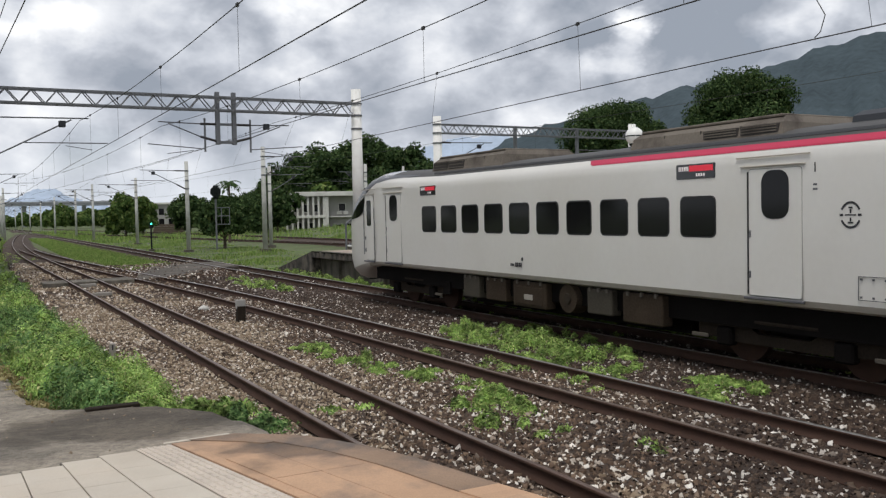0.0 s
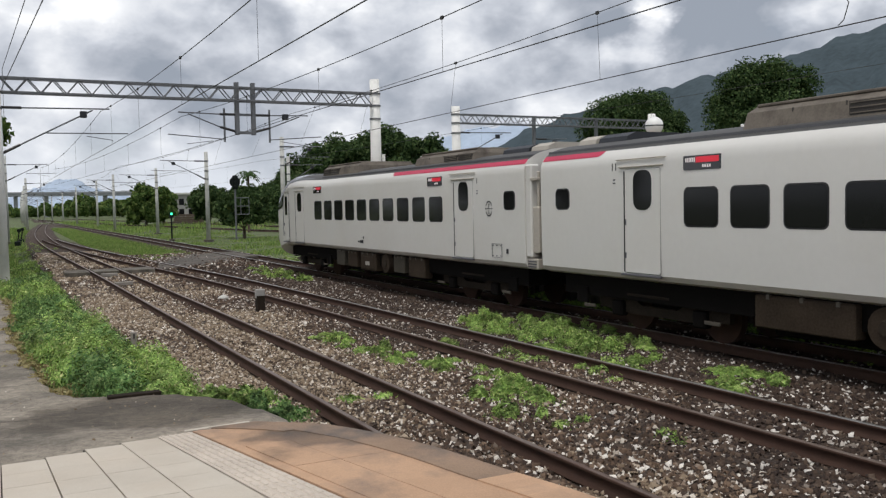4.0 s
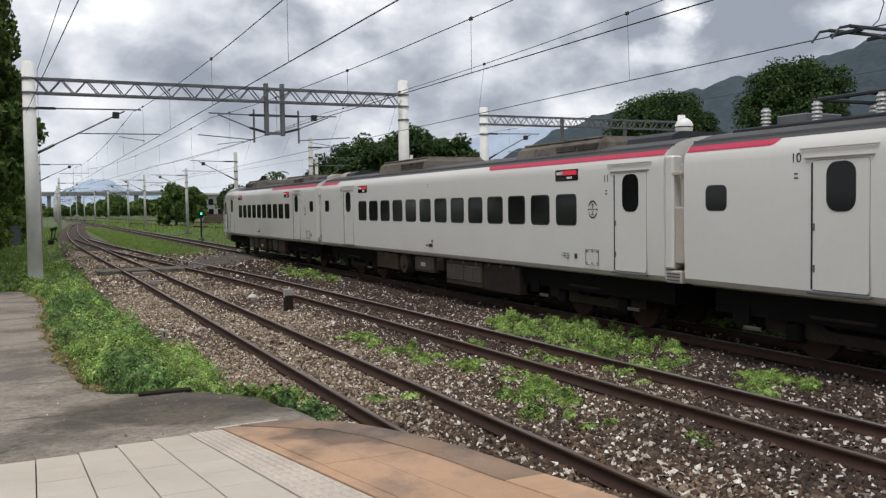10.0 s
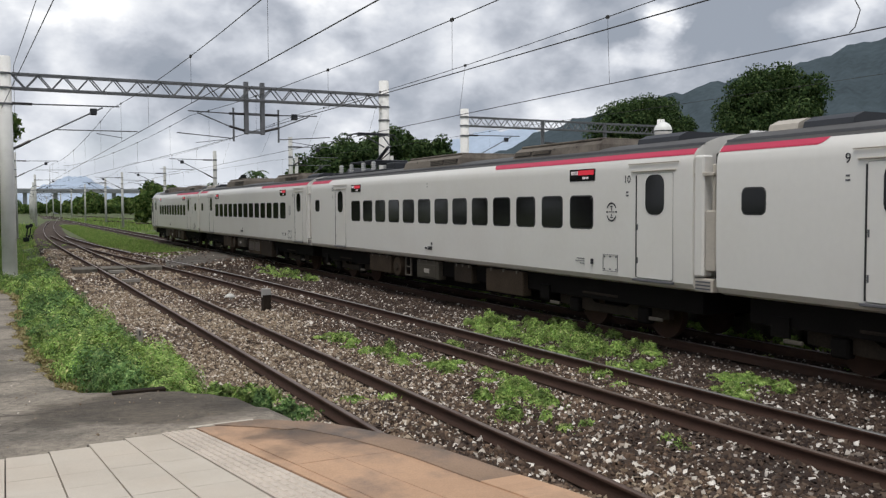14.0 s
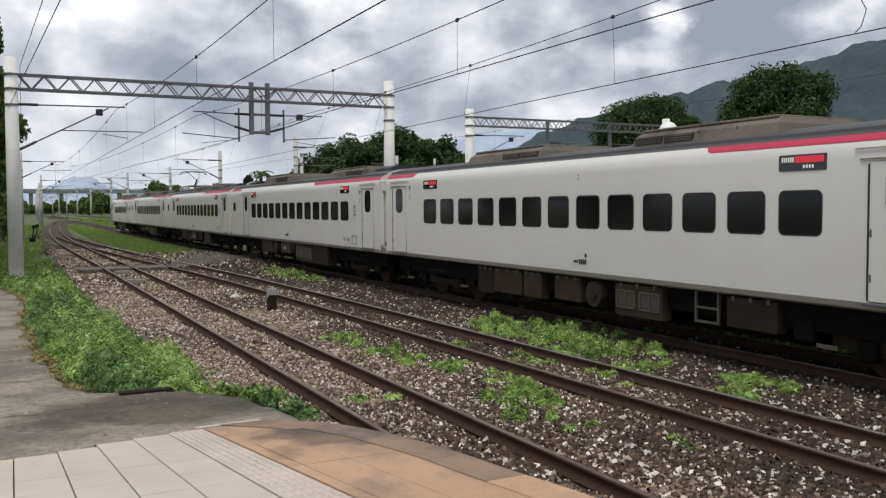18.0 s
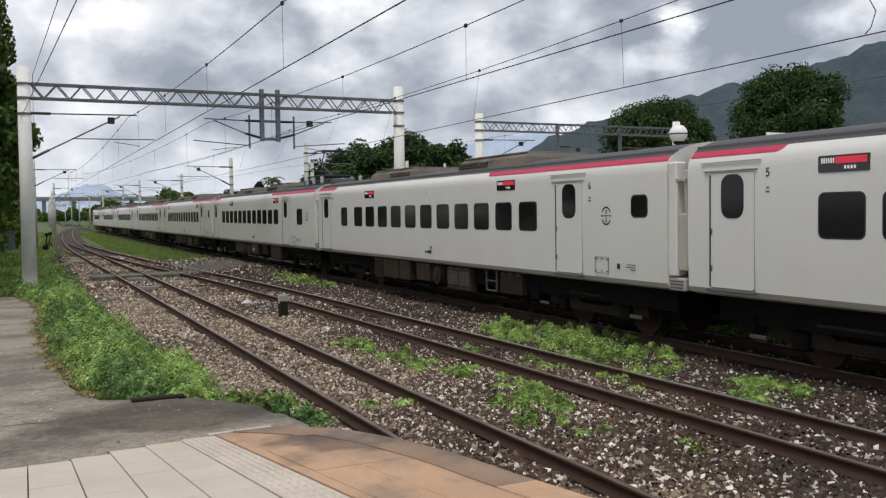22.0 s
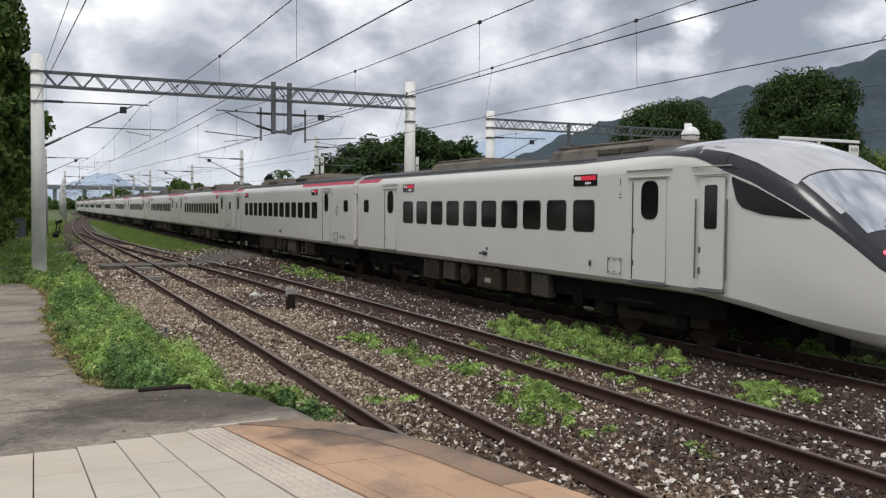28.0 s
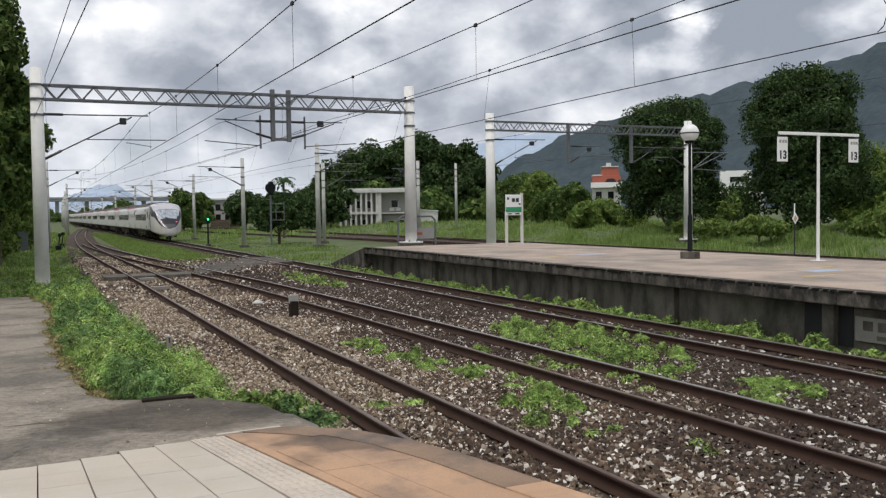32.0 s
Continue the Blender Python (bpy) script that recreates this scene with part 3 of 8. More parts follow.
gy = cuts((-4000, -300, 5), (-300, -20, 10), (-20, 4, 20), (4, 40, 110), (40, 120, 60), (120, 500, 30), (500, 4500, 6))
tagged(link("ground", grid_mesh("ground", gx, gy, land), M["ground"], smooth=True), "green weedy open ground round the railway yard", "ground", kind="structure")


def bed_z(X, Y):
    away = np.minimum(np.minimum(np.abs(X - track1(Y)), np.where(Y > 86, 99.0, np.abs(X - track2(np.minimum(Y, 92))))), np.abs(X - 11.28))
    drop = 0.55 * np.clip((away - 1.5) / 0.5, 0, 1) * np.clip((Y - 46) / 6, 0, 1)
    return -drop - 0.17 + wobble(X, Y, 1.7, 0.025) + wobble(X, Y, 5.3, 0.012) + np.interp(Y, [8, 12, 26], [0.10, 0.16, 0.0]) * np.clip((2.7 - X) / 0.9, 0, 1) - 0.2 * np.clip((X - 12.7) / 0.5, 0, 1)


tagged(link("ballast_bed", grid_mesh("ballast_bed", np.arange(1.75, 13.21, 0.18), cuts((-60, 3, 60), (3, 40, 200), (40, 300, 120)), bed_z), M["bed"], smooth=True),
       "stony brown-grey ballast bed under three tracks", "ballast", kind="structure")
tagged(link("ballast_bed_far", grid_mesh("ballast_bed_far", np.arange(28.4, 36.2, 0.5), cuts((-60, 100, 110)), lambda X, Y: -0.17 + wobble(X, Y, 1.7, 0.03) - 0.2 * np.clip(np.abs(X - 32.2) - 3.0, 0, 1)), M["bed"], smooth=True),
       "stony ballast under the two tracks beyond the platform", "ballast", kind="structure")


def sweep(profile, f, off, y0, y1, step):
    """A rail's outline (across, up) carried along a track's line."""
    ys = np.arange(y0, y1 + step / 2, step)
    xs = f(ys) + off
    n = len(profile)
    P = np.array(profile)
    v = np.zeros((len(ys), n, 3))
    v[:, :, 0] = xs[:, None] + P[None, :, 0]
    v[:, :, 1] = ys[:, None]
    v[:, :, 2] = P[None, :, 1]
    i = (np.arange(len(ys) - 1)[:, None] * n + np.arange(n)[None]).ravel()
    j = (np.arange(len(ys) - 1)[:, None] * n + (np.arange(n)[None] + 1) % n).ravel()
    return v.reshape(-1, 3), np.stack([i, j, j + n, i + n], -1)


WEB = [(-0.065, -0.155), (0.065, -0.155), (0.06, -0.14), (0.012, -0.12), (0.010, -0.045), (0.033, -0.03), (0.033, -0.006),
       (-0.033, -0.006), (-0.033, -0.03), (-0.010, -0.045), (-0.012, -0.12), (-0.06, -0.14)]
HEAD = [(0.033, -0.006), (0.026, 0.0), (-0.026, 0.0), (-0.033, -0.006)]


def railway(name, f, y0, y1, label, step=2.0, worn=()):
    t = tagged(new(name), label, "railway track", kind="structure")
    for off in (-0.566, 0.566):
        v, q = sweep(WEB, f, off, y0, y1, step)
        r = link("rail", raw_mesh("rail", v, q), M["railside"], t, "rust-brown steel rail")
        v, q = sweep(HEAD, f, off, y0, y1, step)
        link("rail_head", raw_mesh("rail_head", v, q), M["railshine" if off in worn else "railtop"], r, "worn shiny running surface" if off in worn else "rusty running surface")
    return t


railway("track_1", track1, -80, 320, "rusty siding track in weedy ballast", 2.0)
railway("track_2", track2, -80, 84, "rusty loop track that joins the siding", 2.0, (0.566,))
railway("track_3", track3, -80, 400, "main track beside the island platform", 4.0, (-0.566, 0.566))
railway("track_4", track4, -80, 330, "track beyond the island platform", 5.0)
railway("track_5", track5, -80, 330, "outer track edged by tall grass", 5.0)

# foot crossing over the tracks, and a stop board stump
cross = tagged(new("foot_crossing"), "worn flat concrete crossing over the tracks", "crossing", kind="structure")
for x0, x1, y0, y1 in ((2.35, 3.25, 37.2, 38.9), (3.42, 4.36, 37.3, 38.9), (4.55, 5.75, 37.3, 39.0)):
    part("slab", box(x0, x1, y0, y1, -0.2, -0.01, 0.015), M["concrete"], cross)
bm = bmesh.new()
ap = [(5.9, 37.4), (7.9, 38.6), (9.6, 41.5), (10.65, 43.5), (10.65, 49.5), (8.8, 48.5), (7.2, 45.6), (6.6, 41.8)]
part("apron", prism(ap, -0.2, -0.035, axis="z"), M["apron"], cross, "dark asphalt apron")
part("slab", box(10.78, 11.78, 43.6, 49.2, -0.2, -0.02, 0.015), M["apron"], cross)

# near paved path that ramps down from the platform end
px = np.linspace(-3.2, 1.0, 30)


def pave_z(X, Y):
    return path_z(Y) + wobble(X, Y, 1.1, 0.012)


ys = np.concatenate([np.linspace(6.2, 12, 40), np.linspace(12.3, 33.5, 44)])
right = curve_at([(6.0, 2.1), (7.2, 2.10), (7.8, 1.98), (8.2, 1.82), (8.5, 1.50), (8.72, 1.0), (9.1, 0.66), (10.5, 0.48), (14, 0.30), (20, 0.24), (27, 0.30), (31, 0.0), (35, -0.5), (45, -1.2)])
U, Yg = np.meshgrid(np.linspace(0, 1, 34), ys)
Xg = -5.0 + U * (right(Yg) + 0.035 * np.sin(Yg * 9.0) + 0.03 * np.sin(Yg * 21.0 + 1.0) + 5.0)
Zg = pave_z(Xg, Yg) + 0.012 - 0.12 * np.clip((U - 0.985) / 0.015, 0, 1)
n = 34
i = (np.arange(len(ys) - 1)[:, None] * n + np.arange(n - 1)[None]).ravel()
tagged(link("asphalt_path", raw_mesh("asphalt_path", np.stack([Xg, Yg, Zg], -1).reshape(-1, 3), np.stack([i, i + 1, i + n + 1, i + n], -1)), M["asphalt"], smooth=True),
       "cracked and stained grey asphalt path ramping down", "path", kind="structure")

cracks = tagged(new("path_cracks"), "dark cracks and a pale patched seam in the path", "crack", kind="structure")
for pts, w, m in (([(-2.0, 7.9), (-0.8, 8.05), (0.1, 7.95), (0.7, 8.15), (1.2, 8.0)], 0.012, "mortar"), ([(-1.6, 9.9), (-0.5, 10.1), (0.1, 10.0), (0.35, 10.1)], 0.014, "concrete"),
                  ([(-0.3, 6.7), (0.05, 7.4), (-0.1, 8.3), (0.2, 9.3)], 0.010, "mortar"), ([(-1.5, 12.6), (-0.4, 12.4), (0.3, 12.7)], 0.012, "mortar")):
    bm = bmesh.new()
    prev = None
    for i in range(len(pts) * 6 - 5):
        t = i / 6
        k = min(int(t), len(pts) - 2)
        x = pts[k][0] + (pts[k + 1][0] - pts[k][0]) * (t - k) + 0.03 * math.sin(i * 2.1)
        y = pts[k][1] + (pts[k + 1][1] - pts[k][1]) * (t - k) + 0.03 * math.cos(i * 1.7)
        z = float(pave_z(np.array(x), np.array(y))) + 0.0155
        ww = w * (0.6 + 0.4 * math.sin(i * 1.3))
        row = [bm.verts.new((x, y - ww, z)), bm.verts.new((x, y + ww, z))]
        if prev:
            bm.faces.new((prev[0], prev[1], row[1], row[0]))
        prev = row
    part("crack", bm, M[m], cracks)

# near platform: curved end, pale tiles, ribbed strip, orange pavers
PZ = 0.76
edge = curve_at([(-30, 3.0), (0, 3.0), (3.0, 2.98), (4.1, 2.83), (4.54, 2.72), (5.34, 2.53), (5.9, 2.31), (6.32, 2.04), (6.60, 1.68)])
plat = tagged(new("near_platform"), "low platform end with curved paved edge", "platform", kind="structure")
ey = list(np.linspace(-30, 3, 12)) + list(np.linspace(3.3, 6.6, 26))
outline = [(float(edge(y)), y) for y in ey] + [(1.2, 6.60), (0.69, 6.50), (0.2, 6.36), (-0.6, 6.33), (-6, 6.3), (-6, -30)]
part("slab", prism(outline, -0.3, PZ - 0.022, axis="z"), M["mortar"], plat)


def fan(x):
    """How far a joint that ends at x swings out per metre towards the viewer."""
    return float(np.interp(x, [-3, -0.05, 0.96, 1.25, 1.7], [0.0, 0.0, 0.20, 0.245, 0.25]))


def bend(x, y):
    d = 6.55 - y
    return x + fan(x) * d - 0.012 * fan(x) * d * d


def slab_piece(name, x0, x1, y0, y1, z0, z1, material, gap=0.006):
    bm = bmesh.new()
    lo, hi = [], []
    gy_ = min(gap, 0.0014)
    ring = [(x0 + gap, y0 + gy_), (x1 - gap, y0 + gy_), (x1 - gap, (y0 + y1) / 2), (x1 - gap, y1 - gy_), (x0 + gap, y1 - gy_), (x0 + gap, (y0 + y1) / 2)]
    for x, y in ring:
        X = bend(x, y)
        lo.append(bm.verts.new((X, y, z0)))
        hi.append(bm.verts.new((X, y, z1)))
    n = len(ring)
    bm.faces.new(hi)
    for i in range(n):
        bm.faces.new((lo[i], lo[(i + 1) % n], hi[(i + 1) % n], hi[i]))
    return part(name, bm, material, plat)


rim = [(bend(1.225, y), y) for y in np.linspace(3.2, 6.57, 14)]
rim += [(float(edge(y)) - 0.01, y) for y in np.linspace(6.58, 3.2, 20)]
part("bedding", prism(rim, PZ - 0.021, PZ - 0.004, axis="z"), M["orange"], plat, "orange paving bed")
rnd = random.Random(5)
joints = [-1.85, -1.55, -1.25, -0.95, -0.65, -0.35, -0.05, 0.205, 0.455, 0.70, 0.955]
end_y = lambda x: float(np.interp(x, [-0.6, 0.2, 0.69, 1.2], [6.33, 6.36, 6.5, 6.56]))
for x0, x1 in zip(joints, joints[1:]):
    top = end_y((x0 + x1) / 2) - 0.01
    for r in range(10):
        y1 = top if r == 0 else 6.08 - 0.3 * (r - 1)
        slab_piece("tile", x0, x1, 6.08 - 0.3 * r, y1, PZ - 0.03, PZ + rnd.uniform(-0.0004, 0.0004), M["tile"], 0.004)
    part("edge_strip", box(x0 + 0.003, x1 - 0.003, top + 0.004, top + 0.04, PZ - 0.05, PZ - 0.012), M["apron"], plat)
for r in range(10):
    y1 = 6.55 - 0.3 * r
    t = slab_piece("tactile_tile", 0.965, 1.215, y1 - 0.3, y1, PZ - 0.03, PZ - 0.003, M["tactile"], 0.003)
    for k in range(5):
        x = 0.985 + 0.046 * k
        bm = bmesh.new()
        for q in range(3):
            a, b = y1 - 0.1 * q - 0.006, y1 - 0.1 * q - 0.094
            vs = []
            for z, gg in ((PZ - 0.003, 0.0), (PZ + 0.004, 0.004)):
                vs.append([bm.verts.new((bend(xx, yy), yy, z)) for xx, yy in ((x + gg, a - gg), (x + 0.026 - gg, a - gg), (x + 0.026 - gg, b + gg), (x + gg, b + gg))])
            bm.faces.new(vs[1])
            for s in range(4):
                bm.faces.new((vs[0][s], vs[0][(s + 1) % 4], vs[1][(s + 1) % 4], vs[1][s]))
        part("rib", bm, M["tactile"], t)
for r in range(7):
    y1 = 6.57 - 0.62 * r
    slab_piece("border_paver", 1.225, 1.305, y1 - 0.62, y1, PZ - 0.03, PZ, M["orange"], 0.002)
    xs = [1.31, 1.62, 1.93, 2.24, 2.55]
    for x0, x1 in zip(xs, xs[1:]):
        y0 = y1 - 0.62
        if bend(x1, y1) < float(edge(y1)) - 0.02 and y1 < 6.4:
            slab_piece("orange_paver", x0, x1, y0, y1, PZ - 0.03, PZ + rnd.uniform(-0.0015, 0.0015), M["orange"], 0.0025)
part("edge_strip", prism([(1.17, 6.575), (1.66, 6.60), (1.66, 6.645), (1.17, 6.62)], PZ - 0.08, PZ + 0.003, axis="z"), M["tile"], plat, "pale concrete end strip")
# the rest of the platform behind the viewer
part("rear_paving", box(-6.0, 2.55, -30, 3.05, PZ - 0.02, PZ - 0.001), M["tile"], plat, "pale paved platform top")
part("side_paving", box(-6.0, -1.86, 3.06, 6.3, PZ - 0.02, PZ - 0.001), M["tile"], plat)
part("rear_orange_strip", box(2.56, 2.98, -30, 3.15, PZ - 0.02, PZ), M["orange"], plat, "orange paved edge strip")
# coping that follows the edge
for y0, y1 in zip(ey[10:], ey[11:]):
    bm = bmesh.new()
    w = 0.26 if y1 < 6.3 else 0.34
    vs = [[bm.verts.new((x, y, z)) for x, y in ((float(edge(y0)) - w, y0), (float(edge(y0)) + 0.015, y0), (float(edge(y1)) + 0.015, y1), (float(edge(y1)) - w, y1))] for z in (PZ - 0.12, PZ + 0.004)]
    bm.faces.new(vs[1])
    for s in range(4):
        bm.faces.new((vs[0][s], vs[0][(s + 1) % 4], vs[1][(s + 1) % 4], vs[1][s]))
    part("coping", bm, M["orange2"] if y1 > 4.6 else M["orange"], plat)

# island platform
isl = tagged(new("island_platform"), "long weathered concrete island platform with dirty coping", "platform", kind="structure")
IX0, IX1, IYE = 12.86, 20.7, 35.8
part("deck", box(IX0 + 0.435, IX1, -80, IYE, 0.57, 0.90), M["platform"], isl, "pinkish worn paved platform top")
part("wall", box(IX0 + 0.42, IX1 - 0.3, -80, IYE, -0.35, 0.56), M["concrete"], isl, "stained concrete platform wall")
rnd = random.Random(17)
y = -80.0
while y < IYE - 0.1:
    y1 = min(IYE, y + 1.98)
    dz = rnd.uniform(-0.012, 0.004)
    part("coping", box(IX0 + rnd.uniform(-0.012, 0.012), IX0 + 0.44, y + 0.008, y1 - 0.008, 0.64 + dz, 0.906 + dz * 0.3, 0.02), M["coping"], isl, "dark streaked concrete coping" if y > -4 else "")
    if y > 2:
        # broken mossy crust along the top edge
        bm = bmesh.new()
        u = y + 0.02
        while u < y1 - 0.1:
            L_ = rnd.uniform(0.06, 0.34)
            box(IX0 - rnd.uniform(0.012, 0.03), IX0 + rnd.uniform(0.02, 0.10), u, min(u + L_, y1 - 0.02), 0.906 - rnd.uniform(0.02, 0.07), 0.914, 0.006, bm)
            u += L_ + rnd.uniform(0.0, 0.12)
        part("moss_crust", bm, M["moss"], isl, "black mossy crust on the coping edge")
    y = y1
for y in np.arange(-10.5, 36, 4.4):
    part("buttress", box(IX0 + 0.26, IX0 + 0.5, y - 0.13, y + 0.13, -0.35, 0.60, 0.02), M["concrete"], isl)
# recess under the platform beside the warning board, its darkness a flat black sheet
part("recess", box(IX0 + 0.405, IX0 + 0.43, 11.05, 12.15, -0.15, 0.60), M["rubber"], isl, "black sheet for the darkness of an opening under the platform")
# broad paving slabs on the deck, with dark joints between
for i, y in enumerate(np.arange(4.0, 35.6, 1.8)):
    for j, x in enumerate((13.32, 15.75, 18.2)):
        part("deck_slab", box(x + 0.006, x + 2.42, y + 0.006, min(IYE, y + 1.794), 0.88, 0.9065, 0.003), M["platform"], isl)
# sloping end of the platform
rampbm = prism([(IYE, -0.35), (41.6, -0.35), (41.6, -0.22), (IYE, 0.905)], IX0, IX1, axis="x")
part("end_ramp", rampbm, M["coping"], isl, "mossy sloping platform end")
for (x, y, w, d, m, lab) in ((15.3, 13.6, 0.9, 0.12, "yellow", "faded yellow mark"), (16.5, 14.6, 0.9, 0.42, "bluepaint", "faded blue paint patch"), (17.6, 15.5, 0.5, 0.1, "yellow", "faded yellow mark"), (16.9, 24.4, 1.1, 0.3, "bluepaint", "faded blue paint patch"), (15.2, 24.0, 0.9, 0.12, "yellow", "faded yellow mark")):
    part("painted_mark", box(x - w / 2, x + w / 2, y - d / 2, y + d / 2, 0.899, 0.9105), M[m], isl, lab)

# ---- train ----
HW = 1.445


def section(w, zb, zs, zt, n=2.5, arc=10, side=5):
    """Half outline of the body, from the middle of the floor round to the middle of the roof."""
    k = min(1.0, max(0.0, (0.93 - zb) / 0.45))
    pts = [(0.0, zb), (w * (0.86 - 0.36 * k), zb + 0.02 * k), (w * (0.955 - 0.16 * k), zb + 0.045 + 0.09 * k)]
    for i in range(side):
        t = i / (side - 1)
        pts.append((w * (0.985 - (0.06 * k if i == 0 else 0.0) + 0.015 * min(1, t * 3)) if i < 2 else w, zb + 0.13 + 0.16 * k + (zs - zb - 0.13 - 0.16 * k) * t))
    for i in range(1, arc + 1):
        a = radians(90 * i / arc)
        pts.append((w * math.cos(a) ** (2 / n), zs + (zt - zs) * math.sin(a) ** (2 / n)))
    pts[-1] = (0.0, zt)
    return pts


LOW, SIDE, ARC = 2, 3, 7     # first indices of the lower band, the side and the roof curve


def loft(stations, lo, hi, out=0.0, side=0):
    """Skin between outline indices lo and hi over stations (d, w, zb, zs, zt); side: -1, 1 or both."""
    bm = bmesh.new()
    for s in ((-1, 1) if side == 0 else (side,)):
        rows = []
        for d, *p in stations:
            q = section(*p)[lo:hi + 1]
            cz = (p[1] + p[3]) / 2
            rows.append([bm.verts.new((s * (x + out * (x / (abs(x) + 0.3))), -d, z + out * (1 if z > cz else -1) * 0.7)) for x, z in q])
        for a, b in zip(rows, rows[1:]):
            for i in range(len(a) - 1):
                bm.faces.new((a[i], a[i + 1], b[i + 1], b[i]) if s > 0 else (a[i], b[i], b[i + 1], a[i + 1]))
    bmesh.ops.remove_doubles(bm, verts=bm.verts, dist=0.0005)
    bmesh.ops.recalc_face_normals(bm, faces=bm.faces)
    return bm


def end_cap(d, st):
    bm = bmesh.new()
    q = section(*st)
    ring = [(x, z) for x, z in q] + [(-x, z) for x, z in q[-2:0:-1]]
    bm.faces.new([bm.verts.new((x, -d, z)) for x, z in ring])
    return bm


MESH = {}


def shared(key, make, material):
    if key not in MESH:
        me = bpy.data.meshes.new(key)
        bm = make()
        bm.to_mesh(me)
        bm.free()
        me.materials.append(material)
        MESH[key] = me
    return MESH[key]


def side_pane(w, h, r, depth=0.008):
    """Rounded panel standing on a side wall, in the wall's own y and z, looking along -x."""
    bm = bmesh.new()
    pts = rounded(w, h, r)
    b = [bm.verts.new((0.004, u, v)) for u, v in pts]
    t = [bm.verts.new((-depth, u * (1 - 0.012 / w), v * (1 - 0.012 / h))) for u, v in pts]
    n = len(pts)
    bm.faces.new(t)
    for i in range(n):
        bm.faces.new((b[i], b[(i + 1) % n], t[(i + 1) % n], t[i]))
    bmesh.ops.recalc_face_normals(bm, faces=bm.faces)
    return bm


def on_side(name, key, make, material, car, d, z, s, label="", out=0.0):
    """Sets a shared panel on the side s (-1: the side turned to the near platform when running away)."""
    me = shared(key, make, material)
    m = pose(-HW - out, -d, z) if s < 0 else pose(HW + out, -d, z, 0, 0, 180)
    return link(name, me, material, car, label, m)


def text_mesh(text, size):
    cu = bpy.data.curves.new("lettering", "FONT")
    cu.body, cu.size, cu.align_x, cu.align_y, cu.extrude = text, size, "CENTER", "CENTER", 0.002
    cu.offset = 0.009 if size > 0.25 else 0.0
    ob = bpy.data.objects.new("lettering", cu)
    scene.collection.objects.link(ob)
    me = bpy.data.meshes.new_from_object(ob.evaluated_get(bpy.context.evaluated_depsgraph_get()))
    scene.collection.objects.unlink(ob)
    bpy.data.objects.remove(ob)
    return me


def lettering(text, size, car, d, z, s, material, name="coach_number", out=0.004):
    me = text_mesh(text, size)
    m = pose(-HW - out, -d, z, 90, 0, -90) if s < 0 else pose(HW + out, -d, z, 90, 0, 90)
    if name == "coach_number":
        for dz, w, h in ((0.23, 0.07, 0.03), (0.29, 0.06, 0.025), (0.42, 0.05, 0.06), (0.58, 0.05, 0.06)) if text == "7" and d > 14 else ((0.22, 0.06, 0.025), (0.28, 0.07, 0.025)):
            on_side("door_notice", "notice_%.2f_%.3f" % (w, h), lambda: box(-0.005, 0.0, -w / 2, w / 2, -h / 2, h / 2), M["rim"], car, d, z - dz, s)
    return link(name, me, material, car, "", m)


def bars_bm(n, w, h, gap):
    bm = bmesh.new()
    for i in range(n):
        box(-0.006, 0.002, i * (w + gap), i * (w + gap) + w, -h / 2, h / 2, bm=bm)
    return bm


def data_bm():
    bm = bars_bm(5, 0.03, 0.018, 0.02)
    for z, n in ((-0.045, 6), (-0.09, 3)):
        for i in range(n):
            box(-0.006, 0.002, i * 0.05, i * 0.05 + 0.028, z - 0.008, z + 0.008, bm=bm)
    return bm


def fleet_bm():
    bm = bars_bm(4, 0.042, 0.09, 0.022)
    for i in range(3):
        box(-0.006, 0.002, 0.28 + i * 0.05, 0.31 + i * 0.05, -0.03, 0.02, bm=bm)
    return bm


def notice_bm():
    """Thin outline of a riveted cover plate."""
    bm = bmesh.new()
    for z in (-0.15, 0.15):
        box(-0.006, 0.002, -0.21, 0.21, z - 0.004, z + 0.004, bm=bm)
    for y in (-0.21, 0.21):
        box(-0.006, 0.002, y - 0.004, y + 0.004, -0.15, 0.15, bm=bm)
    for y in (-0.17, 0.0, 0.17):
        for z in (-0.115, 0.115):
            box(-0.010, 0.002, y - 0.013, y + 0.013, z - 0.013, z + 0.013, bm=bm)
    return bm


def window(car, d, s, w=0.735, h=0.615, z=2.285):
    # seal behind, pane in front
    fr = on_side("window", "window_seal_%.2f" % w, lambda: side_pane(w + 0.03, h + 0.03, 0.10, 0.004), M["rubber"], car, d, z, s)
    me = shared("pane_%.2f" % w, lambda: side_pane(w - 0.02, h - 0.02, 0.085, 0.009), M["glass"])
    link("pane", me, M["glass"], fr, "", pose(0, 0, 0))


